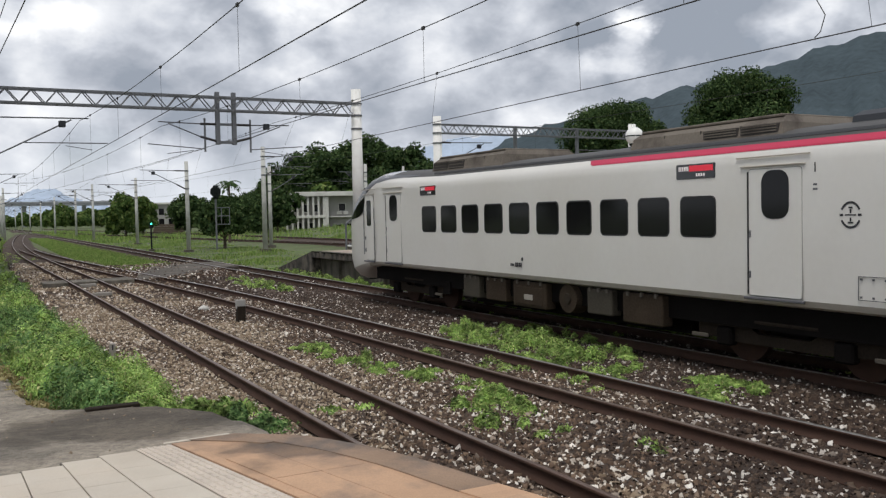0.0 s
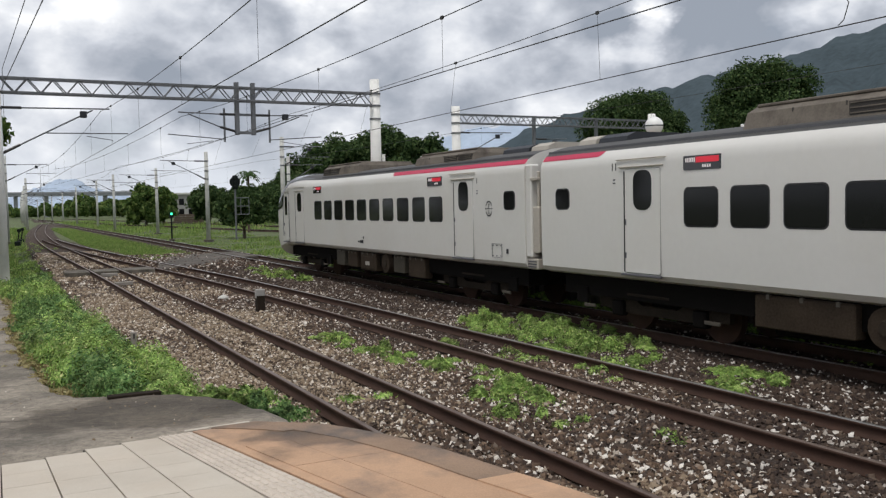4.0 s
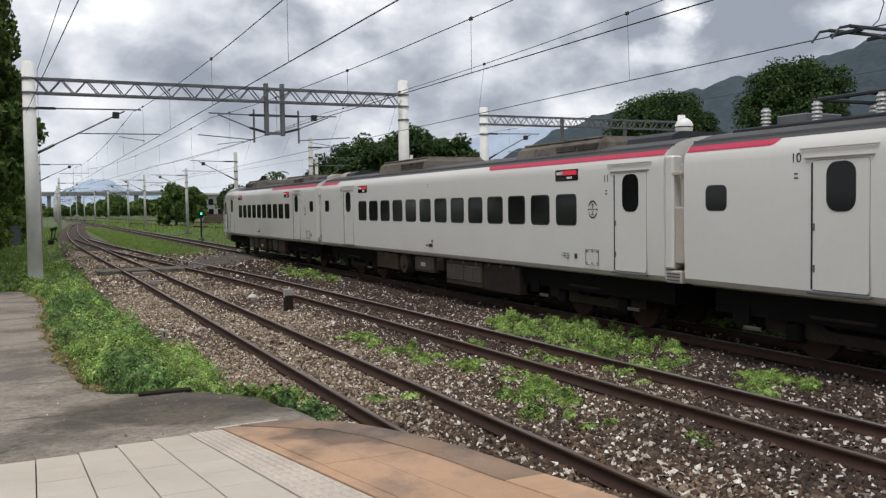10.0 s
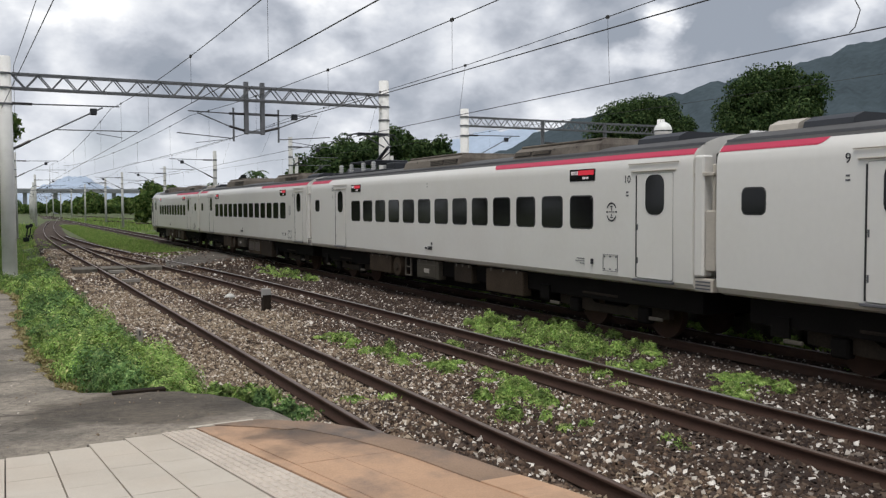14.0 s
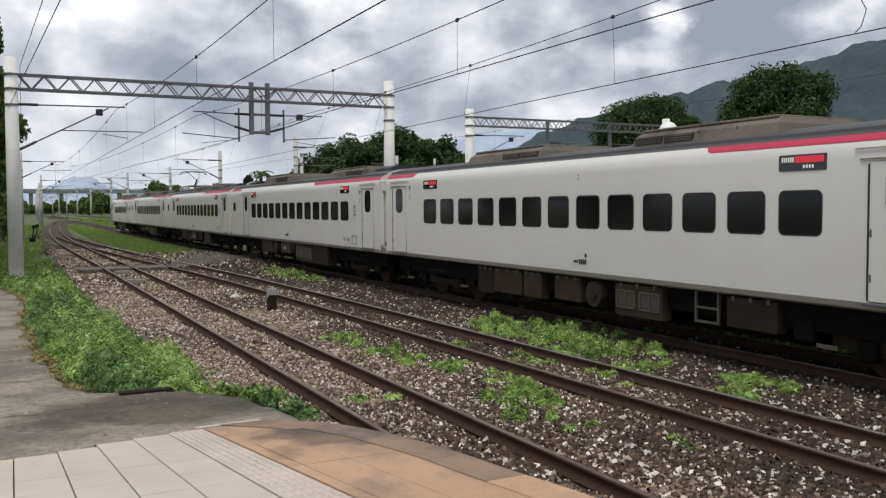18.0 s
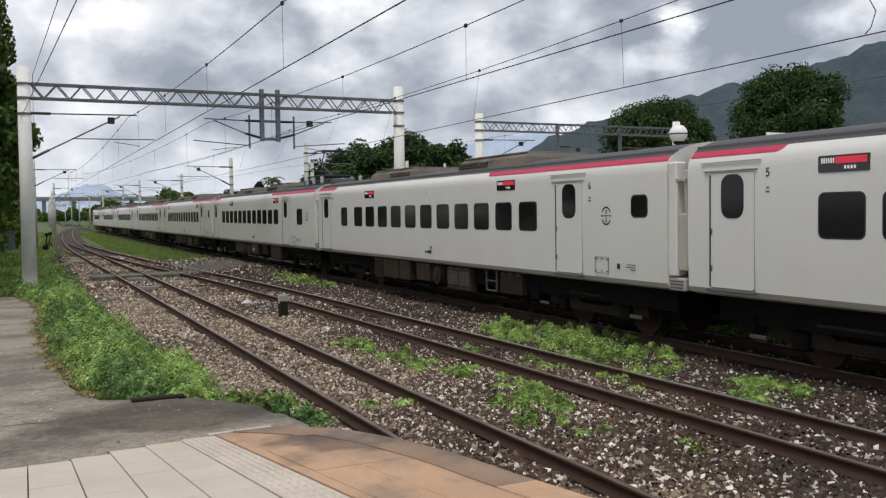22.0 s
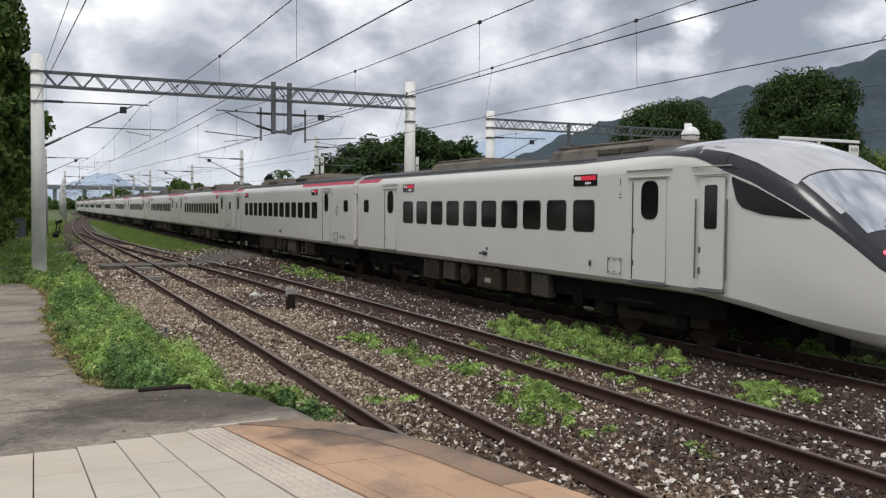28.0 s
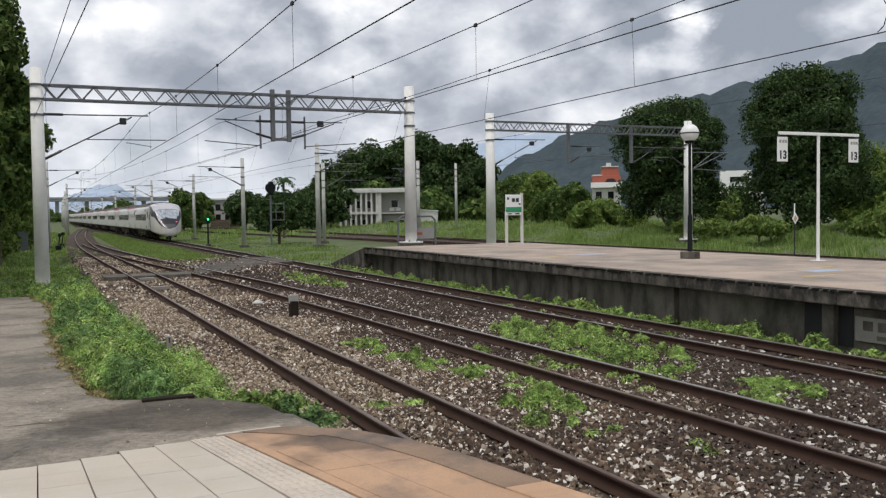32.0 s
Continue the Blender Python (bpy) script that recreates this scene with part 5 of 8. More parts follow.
def pantograph_on(car, rear=False):
    before = set(car.children)
    part("equipment_deck", box(-0.75, 0.75, -5.3, -0.4, 3.52, 3.59, 0.02), M["darksteel"], car)
    part("roof_equipment", box(-0.40, 0.40, -5.2, -4.5, 3.58, 3.80, 0.03), M["darksteel"], car)
    part("roof_equipment", box(-0.4, 0.4, -1.6, -1.0, 3.58, 3.76, 0.02), M["steel"], car)
    for x, y in ((-0.62, -1.0), (-0.62, -2.0), (-0.62, -3.1), (-0.62, -4.0), (0.62, -2.0), (0.62, -3.1), (0.62, -4.0)):
        ribbed(car, x, y, 3.58, 3.88, 0.085)
    bm = bmesh.new()
    for x in (-0.6, 0.6):
        tube((x, -1.9, 3.90), (x, -3.9, 3.90), 0.03, None, 6, bm)
    for y in (-2.0, -2.9, -3.9):
        tube((-0.62, y, 3.90), (0.62, y, 3.90), 0.035, None, 6, bm)
    part("base_frame", bm, M["darksteel"], car)
    arm = bmesh.new()
    tube((0, -2.75, 3.93), (0, -3.75, 4.36), 0.06, 0.05, 8, arm)
    tube((0.12, -3.70, 4.36), (0.35, -2.45, 4.84), 0.022, None, 6, arm)
    tube((-0.12, -3.70, 4.36), (-0.35, -2.45, 4.84), 0.022, None, 6, arm)
    tube((0, -2.95, 3.93), (0.1, -3.72, 4.22), 0.02, None, 6, arm)
    part("pantograph_arm", arm, M["darksteel"], car, "dark blue-grey raised pantograph arm")
    head = bmesh.new()
    for y in (-2.15, -2.50):
        tube((-0.55, y, 4.90), (0.55, y, 4.90), 0.028, None, 6, head)
        for s in (-1, 1):
            tube((s * 0.55, y, 4.90), (s * 0.75, y, 4.86), 0.02, None, 6, head)
            tube((s * 0.75, y, 4.86), (s * 0.90, y, 4.70), 0.018, None, 6, head)
    for x in (-0.4, 0.4):
        tube((x, -2.05, 4.85), (x, -2.6, 4.85), 0.03, None, 6, head)
    part("pantograph_head", head, M["darksteel"], car)
    if rear:
        for o in set(car.children) - before:
            o.matrix_basis = pose(0, -20.0, 0, 0, 0, 180)


NOSE = [(13.0, HW, 1.0, 3.02, 3.58), (14.6, HW, 1.0, 3.08, 3.60), (15.8, HW, 1.0, 3.17, 3.63), (16.6, 1.435, 0.99, 3.17, 3.65), (17.2, 1.415, 0.93, 3.04, 3.58),
        (17.75, 1.385, 0.84, 2.85, 3.41), (18.2, 1.34, 0.73, 2.63, 3.19), (18.45, 1.305, 0.67, 2.51, 3.05), (18.75, 1.245, 0.61, 2.34, 2.79), (19.05, 1.15, 0.54, 2.15, 2.49),
        (19.33, 1.00, 0.47, 1.90, 2.17), (19.60, 0.84, 0.43, 1.63, 1.89), (19.82, 0.69, 0.42, 1.46, 1.67), (19.98, 0.54, 0.46, 1.36, 1.50), (20.10, 0.39, 0.55, 1.29, 1.38),
        (20.17, 0.22, 0.68, 1.24, 1.29), (20.20, 0.04, 0.90, 1.18, 1.19)]


def taper_bm(s):
    """Dark band that grows out of the roof edge between 14.2 m and the nose mask."""
    bm = bmesh.new()
    prev = None
    for d in np.linspace(14.2, 17.22, 14):
        st = [float(np.interp(d, [q[0] for q in NOSE], [q[k] for q in NOSE])) for k in (1, 2, 3, 4)]
        sec = section(*st)
        lo = float(np.interp(d, [14.2, 15.4, 16.4, 17.22], [3.55, 2.6, 1.2, 0.0]))
        row = []
        for f in np.linspace(lo, 4.0, 7):
            i = min(int(f), 3)
            (x0, z0), (x1, z1) = sec[ARC + i], sec[ARC + i + 1]
            row.append(bm.verts.new((s * (x0 + (x1 - x0) * (f - i) + 0.006), -d, z0 + (z1 - z0) * (f - i) + 0.004)))
        if prev:
            for k in range(6):
                bm.faces.new((prev[k], prev[k + 1], row[k + 1], row[k]))
        prev = row
    bmesh.ops.recalc_face_normals(bm, faces=bm.faces)
    return bm


def cab_coach(k, label, tail):
    rng = random.Random(60 + k)
    car = thing("driving_coach", label, "train car", group="coaches of the white train")
    end = 0.02 if tail else 0.24
    st = [(end,) + FULL, (6.0,) + FULL, (13.0,) + FULL]
    part("lower_side", loft(st + NOSE[1:5], 0, SIDE), M["carlow"], car, "soiled grey-beige lower edge")
    part("side_wall", loft(st, SIDE, ARC + 3), M["carwhite"], car, "glossy white side wall", smooth=True)
    part("nose_side", loft(NOSE, SIDE, ARC), M["carwhite"], car, "white curved nose", smooth=True)
    part("nose_chin", loft(NOSE[4:], 0, SIDE), M["carwhite"], car, "white rounded chin", smooth=True)
    part("roof", loft(st, ARC + 3, ARC + 10), M["carroof"], car, "grey roof", smooth=True)
    for s in (-1, 1):
        part("roof_shoulder", loft(NOSE[:5], ARC, ARC + 3, side=s), M["carwhite"], car, smooth=True)
        part("band_taper", taper_bm(s), M["mask"], car, "dark band tapering into the roof edge", smooth=True)
    part("roof_fairing", loft(NOSE[:3], ARC + 3, ARC + 10), M["carroof"], car, smooth=True)
    band = loft(NOSE[4:], ARC, ARC + 10)
    part("nose_mask", band, M["mask"], car, "dark glossy grey nose band", smooth=True)
    part("hood", loft(NOSE[2:8], ARC + 3, ARC + 10, 0.006), M["hood"], car, "pale glossy hood over the windscreen", smooth=True)
    for s in (-1, 1):
        part("windscreen_border", loft(NOSE[7:10], ARC + 4, ARC + 5, 0.006, s), M["hood"], car, smooth=True)
    part("windscreen", loft(NOSE[7:11], ARC + 5, ARC + 10, 0.010), M["screen"], car, "raked reflective windscreen", smooth=True)
    part("nose_cap", loft(NOSE[12:], ARC, ARC + 10, 0.004), M["mask2"], car, smooth=True)
    part("nose_tip", end_cap(20.20, NOSE[-1][1:]), M["carwhite"], car)
    part("end_wall", end_cap(end, FULL), M["carwhite"], car)
    if tail:
        part("gangway", bellows_bm(), M["rubber"], car, "black folded gangway bellows")
    sec = section(*FULL)
    for s in (-1, 1):
        zb_ = sec[ARC + 4][1]
        part("roof_trim", box(s * (sec[ARC + 4][0]) - 0.02, s * (sec[ARC + 4][0]) + 0.03, -13.4, -end, zb_ - 0.012, zb_ + 0.03), M["rim"], car)
        part("red_stripe", stripe_bm(s, end + 0.02, 2.0 if tail else 7.15), M["red"], car, "red stripe under the roof edge")
        if not tail:
            end_fairing(car, s, 0)
        for i in range(10):
            window(car, 4.38 + 0.998 * i, s)
        door(car, 3.00 if tail else 2.92, s)
        door(car, 15.40, s)
        door(car, 16.98, s, 0.58, True)
        display(car, 4.42, s)
        display(car, 13.40, s)
        window(car, 0.85, s, 0.45, 0.39, 2.46)
        lettering(str(k), 0.19, car, 14.55 if tail else 2.25, 2.92, s, M["ink"])
        tagged(on_side("fleet_number", "fleet_number", fleet_bm, M["ink"], car, 9.3, 1.33, s), kind="stuff")
        on_side("crest", "crest", lambda: side_pane(0.07, 0.075, 0.02, 0.005), M["ink"], car, 9.28, 1.45, s)
        on_side("notice_panel", "notice_panel", notice_bm, M["rim"], car, 14.4 if tail else 1.4, 1.36, s)
        on_side("socket_cover", "socket_cover", lambda: box(-0.012, 0, -0.035, 0.035, -0.05, 0.05), M["ink"], car, 13.6 if tail else 0.95, 1.36, s)
        if not tail:
            on_side("emblem", "emblem", emblem_bm, M["ink"], car, 1.72, 2.29, s, "round dark railway emblem")
        # cab side window under the dark band
        bm = bmesh.new()
        prev = None
        for d in np.linspace(17.37, 18.78, 15):
            w = float(np.interp(d, [q[0] for q in NOSE], [q[1] for q in NOSE])) + 0.012
            hi = float(np.interp(d, [17.37, 17.87, 18.37, 18.78], [2.95, 2.77, 2.53, 2.31]))
            lo = float(np.interp(d, [17.37, 17.43, 17.59, 17.97, 18.52, 18.78], [2.88, 2.62, 2.46, 2.36, 2.31, 2.30]))
            row = [bm.verts.new((s * w, -d, lo + (hi - lo) * k / 2)) for k in range(3)]
            if prev:
                for k in range(2):
                    bm.faces.new((prev[k], prev[k + 1], row[k + 1], row[k]))
            prev = row
        bmesh.ops.recalc_face_normals(bm, faces=bm.faces)
        part("cab_side_window", bm, M["glass"], car, "black pointed cab side window")
        lm = M["redlight"] if tail else M["lens"]
        r = part("tail_light" if tail else "headlight", bmesh.new(), lm, car)
        bm = bmesh.new()
        bmesh.ops.create_uvsphere(bm, u_segments=12, v_segments=8, radius=0.045, matrix=Matrix.Translation((s * 0.68, -19.58, 1.855)) @ Matrix.Diagonal((1, 1.1, 0.8, 1)))
        bm.to_mesh(r.data)
        bm.free()
    # dark seams: windscreen top, coupler cover
    def seam(i, lo, hi, r):
        bm = bmesh.new()
        d, *p = NOSE[i]
        q = section(*p)[lo:hi + 1]
        ring = [(x, -d, z + 0.004) for x, z in q]
        ring += [(-x, yy, z) for x, yy, z in ring[::-1]] if hi == ARC + 10 else []
        for a, b in zip(ring, ring[1:]):
            tube(a, b, r, None, 5, bm)
        return bm
    part("windscreen_seam", seam(7, ARC + 4, ARC + 10, 0.014), M["rubber"], car)
    part("nose_cap_seam", seam(12, ARC, ARC + 10, 0.012), M["rubber"], car)
    for s in (-1, 1):
        c = part("coupler_cover_seam", seam(12, 1, ARC, 0.010), M["rim"], car)
        if s < 0:
            for v in c.data.vertices:
                v.co.x = -v.co.x
    wip = bmesh.new()
    tube((-0.05, -19.36, 2.20), (-0.42, -19.10, 2.36), 0.016, None, 6, wip)
    tube((-0.10, -19.33, 2.24), (-0.55, -19.26, 2.17), 0.016, None, 6, wip)
    tube((-0.06, -19.40, 2.13), (-0.06, -19.34, 2.24), 0.035, None, 8, wip)
    part("wiper", wip, M["rubber"], car, "black windscreen wiper")
    part("coupler_flap", box(-0.22, 0.22, -20.1, -19.85, 0.38, 0.5, 0.02), M["rubber"], car)
    if tail:
        roof_unit(car, 5.1, 8.0, 3.70, tall=False, label="low beige roof unit")
        roof_unit(car, 11.4, 14.9, 3.72)
    else:
        roof_unit(car, 3.1, 6.4, 3.74, near=False)
        roof_unit(car, 10.6, 13.9, 3.80)
        roof_end_box(car, 0.35, 1.0, "carlow")
        roof_end_box(car, 1.1, 2.2, "darksteel")
    underfloor(car, k, rng, cab=1)
    return car


M["hood"] = mat("glossy_hood", (0.62, 0.60, 0.60), 0.24, 0.5, vary=0.05, coat=0.6)
# dusty brown and grey cases, darkened further for the shade under the floor
M["box2"] = mat("grey_equipment_case", (0.032, 0.025, 0.018), 0.85, spec=0.15, vary=0.35, scale=2, fine=30)
M["box3"] = mat("brown_dusty_case", (0.040, 0.029, 0.020), 0.9, spec=0.15, vary=0.4, scale=2, fine=30)
M["box4"] = mat("grey_dusty_case", (0.056, 0.049, 0.038), 0.85, spec=0.2, vary=0.25, scale=2, fine=30)
M["mask2"] = mat("nose_cap", (0.085, 0.08, 0.085), 0.3, 0.4, vary=0.05, coat=0.6)
white = "white aluminium coach with dark windows and red stripe"
CARS = []
CARS.append(cab_coach(12, "white streamlined driving coach leading the train", False))
for k in (11, 10, 9):
    CARS.append(coach(k, True, True, k == 10, 3.12, 4.13, 13, 18.58, white + (", pantograph raised" if k == 10 else "")))
for k in (8, 7, 6, 5, 4, 3, 2):
    CARS.append(coach(k, False, False, k == 7, 1.01, 2.63, 12 if k in (6, 7) else 13, 15.55 if k == 7 else 16.54, white + (", pantograph raised" if k == 7 else "")))
CARS.append(cab_coach(1, "white streamlined driving coach with red tail lights", True))

# where the joint behind the leading coach stands, second by second
RUN = [5.24, 7.39, 9.74, 12.22, 14.86, 17.58, 20.30, 23.02, 25.75, 28.50, 31.45, 34.90, 39.20, 44.30, 50.20, 57.0, 64.80, 73.75, 83.68, 94.30,
       105.65, 118.03, 131.20, 145.19, 160.25, 176.12, 192.80, 210.48, 227.85, 245.98, 265.37, 285.27, 305.34]


def motions():
    for i, car in enumerate(CARS):
        rows = []
        for t, s in enumerate(RUN):
            if i == 0:
                rows.append((float(t), pose(11.28, s + 0.36, 0, 0, 0, 180)))
            else:
                rows.append((float(t), pose(11.28, s - 20.0 * (i - 1), 0)))
        walk(car, rows)

# ---- overhead line ----
def truss(parent, x0, x1, y, z0, z1, depth, pitch, r=0.035):
    """Four-chord lattice beam along x."""
    for yy in (y - depth / 2, y + depth / 2):
        for z in (z0, z1):
            part("chord", box(x0, x1, yy - r, yy + r, z - r, z + r), M["steel"], parent, "grey steel chord")
    n = int((x1 - x0) / pitch)
    bm = bmesh.new()
    for yy in (y - depth / 2, y + depth / 2):
        for i in range(n):
            a = x0 + (x1 - x0) * i / n
            b = x0 + (x1 - x0) * (i + 1) / n
            za, zb = (z0, z1) if i % 2 else (z1, z0)
            tube((a, yy, za), (b, yy, zb), r * 0.75, None, 5, bm)
    for i in range(0, n + 1, 2):
        a = x0 + (x1 - x0) * i / n
        tube((a, y - depth / 2, z1), (a, y + depth / 2, z1), r * 0.6, None, 5, bm)
        tube((a, y - depth / 2, z0), (a, y + depth / 2, z0), r * 0.6, None, 5, bm)
    part("lacing", bm, M["steel"], parent, "zigzag steel lacing")


def column(parent, x, y, z0, z1, r0, r1, name="column", material="pole"):
    c = part(name, tube((x, y, z0), (x, y, z1), r0, r1, 20), M[material], parent, "pale round concrete column", smooth=False)
    for f in c.data.polygons:
        f.use_smooth = len(f.vertices) == 4
    return c


def band(parent, x, y, z, r, h=0.14):
    part("clamp_band", tube((x, y, z - h / 2), (x, y, z + h / 2), r, None, 20), M["steel"], parent)


def cantilever(parent, x, y, z_top, z_low, reach, zc, s=1):
    """Hinged bracket: top tube with insulator, sloping strut, steady arm near the contact wire. s: way it reaches along x."""
    b = part("bracket", tube((x + s * 0.9, y, z_top), (x + s * reach, y, z_top + 0.05), 0.028, None, 8), M["steel"], parent, "tubular wire bracket")
    part("insulator", tube((x + s * 0.2, y, z_top), (x + s * 0.95, y, z_top), 0.055, None, 10), M["insul"], b, "dark ribbed insulator")
    part("strut", tube((x + s * 0.8, y, z_low + 0.35), (x + s * (reach - 0.65), y, z_top - 0.02), 0.03, None, 8), M["steel"], b)
    part("insulator", tube((x + s * 0.15, y, z_low), (x + s * 0.85, y, z_low + 0.38), 0.055, None, 10), M["insul"], b, "dark ribbed insulator")
    part("steady_tube", tube((x + s * 1.7, y, zc), (x + s * (reach + 0.7), y, zc + 0.03), 0.022, None, 8), M["steel"], b)
    part("steady_arm", tube((x + s * (reach - 0.9), y, zc - 0.1), (x + s * (reach + 0.1), y, zc - 0.25), 0.014, None, 6), M["steel"], b)
    part("balance_box", box(x + s * (reach - 1.0) - 0.13, x + s * (reach - 1.0) + 0.13, y - 0.1, y + 0.1, z_top - 0.33, z_top - 0.07, 0.02), M["darksteel"], b)


def portal(x0, x1, y, zb0, zb1, ztop, zlo, zhi, r, label):
    g = thing("catenary_portal", label, "railway gantry")
    for x, zb in ((x0, zb0), (x1, zb1)):
        column(g, x, y, zb, ztop, r * 1.12, r * 0.92)
        part("footing", tube((x, y, zb - 0.3), (x, y, zb + 0.05), r * 2.2, None, 16), M["concrete"], g)
        for z in (zlo, zhi, zlo - 0.62):
            band(g, x, y, z, r * 1.08, 0.08)
        part("base_plate", tube((x, y, zb + 0.06), (x, y, zb + 0.12), r * 2.3, None, 24), M["pole"], g, "pale base plate")
        for a in range(8):
            bx, by = x + r * 1.9 * math.cos(a * math.pi / 4 + 0.2), y + r * 1.9 * math.sin(a * math.pi / 4 + 0.2)
            part("bolt", tube((bx, by, zb + 0.1), (bx, by, zb + 0.22), 0.025, None, 6), M["steel"], g)
    truss(g, x0 + r, x1 - r, y, zlo, zhi, 0.5, 0.46)
    return g


P1 = portal(0.12, 16.1, 38.2, -0.50, 0.9, 8.33, 7.10, 7.66, 0.25, "concrete column portal with lattice beam spanning three tracks")
cantilever(P1, 0.12, 38.2, 6.52, 4.70, 4.2, 5.55)
for x in (9.56, 10.28):
    part("drop_post", box(x - 0.09, x + 0.09, 38.1, 38.3, 5.62, 7.9, 0.01), M["steel"], P1, "dropped steel post")
part("drop_brace", box(9.56, 10.28, 38.14, 38.26, 5.66, 5.78), M["steel"], P1)
part("drop_brace", box(9.56, 10.28, 38.14, 38.26, 6.45, 6.55), M["steel"], P1)
for s, x in ((-1, 9.0), (1, 11.0)):
    part("bracket_post", tube((x, 38.2, 5.3), (x, 38.2, 6.75), 0.045, None, 8), M["steel"], P1)
    xb = 9.56 if s < 0 else 10.28
    part("insulator", tube((xb, 38.2, 6.5), (xb + s * 0.75, 38.2, 6.5), 0.055, None, 10), M["insul"], P1, "dark ribbed insulator")
    part("insulator", tube((xb, 38.2, 5.75), (xb + s * 0.75, 38.2, 5.95), 0.055, None, 10), M["insul"], P1, "dark ribbed insulator")
    part("top_tube", tube((xb + s * 0.7, 38.2, 6.5), (xb + s * 2.5, 38.2, 6.54), 0.026, None, 8), M["steel"], P1)
    part("strut", tube((xb + s * 0.7, 38.2, 5.93), (xb + s * 2.1, 38.2, 6.48), 0.026, None, 8), M["steel"], P1)
    part("steady_tube", tube((x, 38.2, 5.42), (x + s * 2.4, 38.2, 5.60), 0.022, None, 8), M["steel"], P1)
    part("steady_arm", tube((x + s * 0.5, 38.2, 5.35), (x + s * 1.6, 38.2, 5.2), 0.014, None, 6), M["steel"], P1)
part("balance_box", box(11.6, 11.86, 38.1, 38.3, 6.32, 6.58, 0.02), M["darksteel"], P1)

P2 = portal(25.65, 41.25, 48.0, -0.1, 0.15, 8.46, 7.43, 7.97, 0.28, "second concrete portal with lattice beam over the far tracks")
cantilever(P2, 25.65, 48.0, 6.86, 5.2, 4.0, 5.75)
for p, q in (((41.5, 48, 5.05), (43.7, 48, 6.4)), ((41.5, 48, 5.05), (44.5, 48, 6.25)), ((41.4, 48, 6.3), (44.9, 48, 6.3)), ((41.5, 48, 5.15), (44.6, 48, 5.0))):
    part("bracket", tube(p, q, 0.035, None, 8), M["steel"], P2)
for p, q in (((39.7, 48, 6.55), (42.3, 48, 6.55)), ((39.9, 48, 5.9), (41.6, 48, 4.9))):
    part("insulator", tube(p, q, 0.06, None, 10), M["insul"], P2, "dark ribbed insulator")
for x in (31.4, 36.4):
    part("drop_post", box(x - 0.09, x + 0.09, 47.9, 48.1, 5.5, 8.0, 0.01), M["steel"], P2, "dropped steel post")
    cantilever(P2, x, 48.0, 6.55, 5.5, 2.6, 5.9)


def mast(x, y, z0, h, s=1, reach=3.0, r=0.17, arm=True):
    g = thing("catenary_mast", "pale concrete catenary mast with tubular bracket", "railway mast", group="catenary masts along the yard")
    column(g, x, y, z0 - 0.2, z0 + h, r * 1.05, r * 0.85, "mast_pole", "mastgrey")
    for k in (0.75, 1.55, 2.2):
        band(g, x, y, z0 + h - k, r * 0.98, 0.10)
    part("footing", tube((x, y, z0 - 0.3), (x, y, z0 + 0.06), r * 2.4, None, 12), M["concrete"], g)
    if arm:
        cantilever(g, x, y, z0 + h - 0.75, z0 + h - 2.2, reach, z0 + h - 1.55, s)
    return g


mast(15.4, 72, -0.15, 7.2, -1, 3.6)
mast(20.1, 66.5, -0.1, 8.0, 1, 3.2, 0.19)
mast(23.2, 75, -0.1, 7.0, 1, 3.2)
mast(15.9, 100, -0.2, 7.2, -1, 3.8)
mast(14.3, 125, -0.3, 7.6, -1, 3.4)
mast(31.1, 72, 0.1, 6.9, -1, 2.5)
mast(46.5, 96, 0.2, 8.1, -1, 2.5, arm=False)
for i, y in enumerate((150, 190, 230, 275, 320, 370)):
    mast(14.6, y, -0.3, 7.6, -1, 3.4)
    mast(1.0 + 0.02 * y, y - 12, -0.3, 7.6, 1, 3.4)
mast(0.9, 88, -0.3, 7.8, 1, 3.6)
mast(22.0, 150, -0.3, 7.5, -1, 3.0)
mast(30.0, 180, -0.3, 7.5, -1, 3.0)


def wires(name, label, sets):
    t = thing(name, label, "overhead wire")
    for pts, r, kind in sets:
        part(kind, polytube(pts, r), M["wire"], t)
    return t


def catenary(name, xs, ys, zm, zc, sag, label, xc=None):
    """Messenger wire that sags between supports, contact wire under it, droppers between."""
    mess, con, drop = [], [], []
    for (xa, ya), (xb, yb) in zip(zip(xs, ys), zip(xs[1:], ys[1:])):
        n = 12
        for i in range(n + (yb == ys[-1])):
            t = i / n
            x, y = xa + (xb - xa) * t, ya + (yb - ya) * t
            mess.append((x, y, zm - sag * 4 * t * (1 - t)))
            if i % 2 == 1:
                drop.append([(x, y, zm - sag * 4 * t * (1 - t)), (xc or x, y, zc)])
    for x, y in zip([xc] * len(ys) if xc else xs, ys):
        con.append((x, y, zc))
    sets = [(mess, 0.010, "messenger_wire"), (con, 0.010, "contact_wire")] + [(d, 0.004, "dropper") for d in drop]
    g = wires(name, label, sets)
    me = shared("wire_clip", lambda: box(-0.025, 0.025, -0.045, 0.045, -0.035, 0.035, 0.01), M["wire"])
    for d in drop:
        link("clip", me, M["wire"], g, "", pose(*d[0]))
    return g


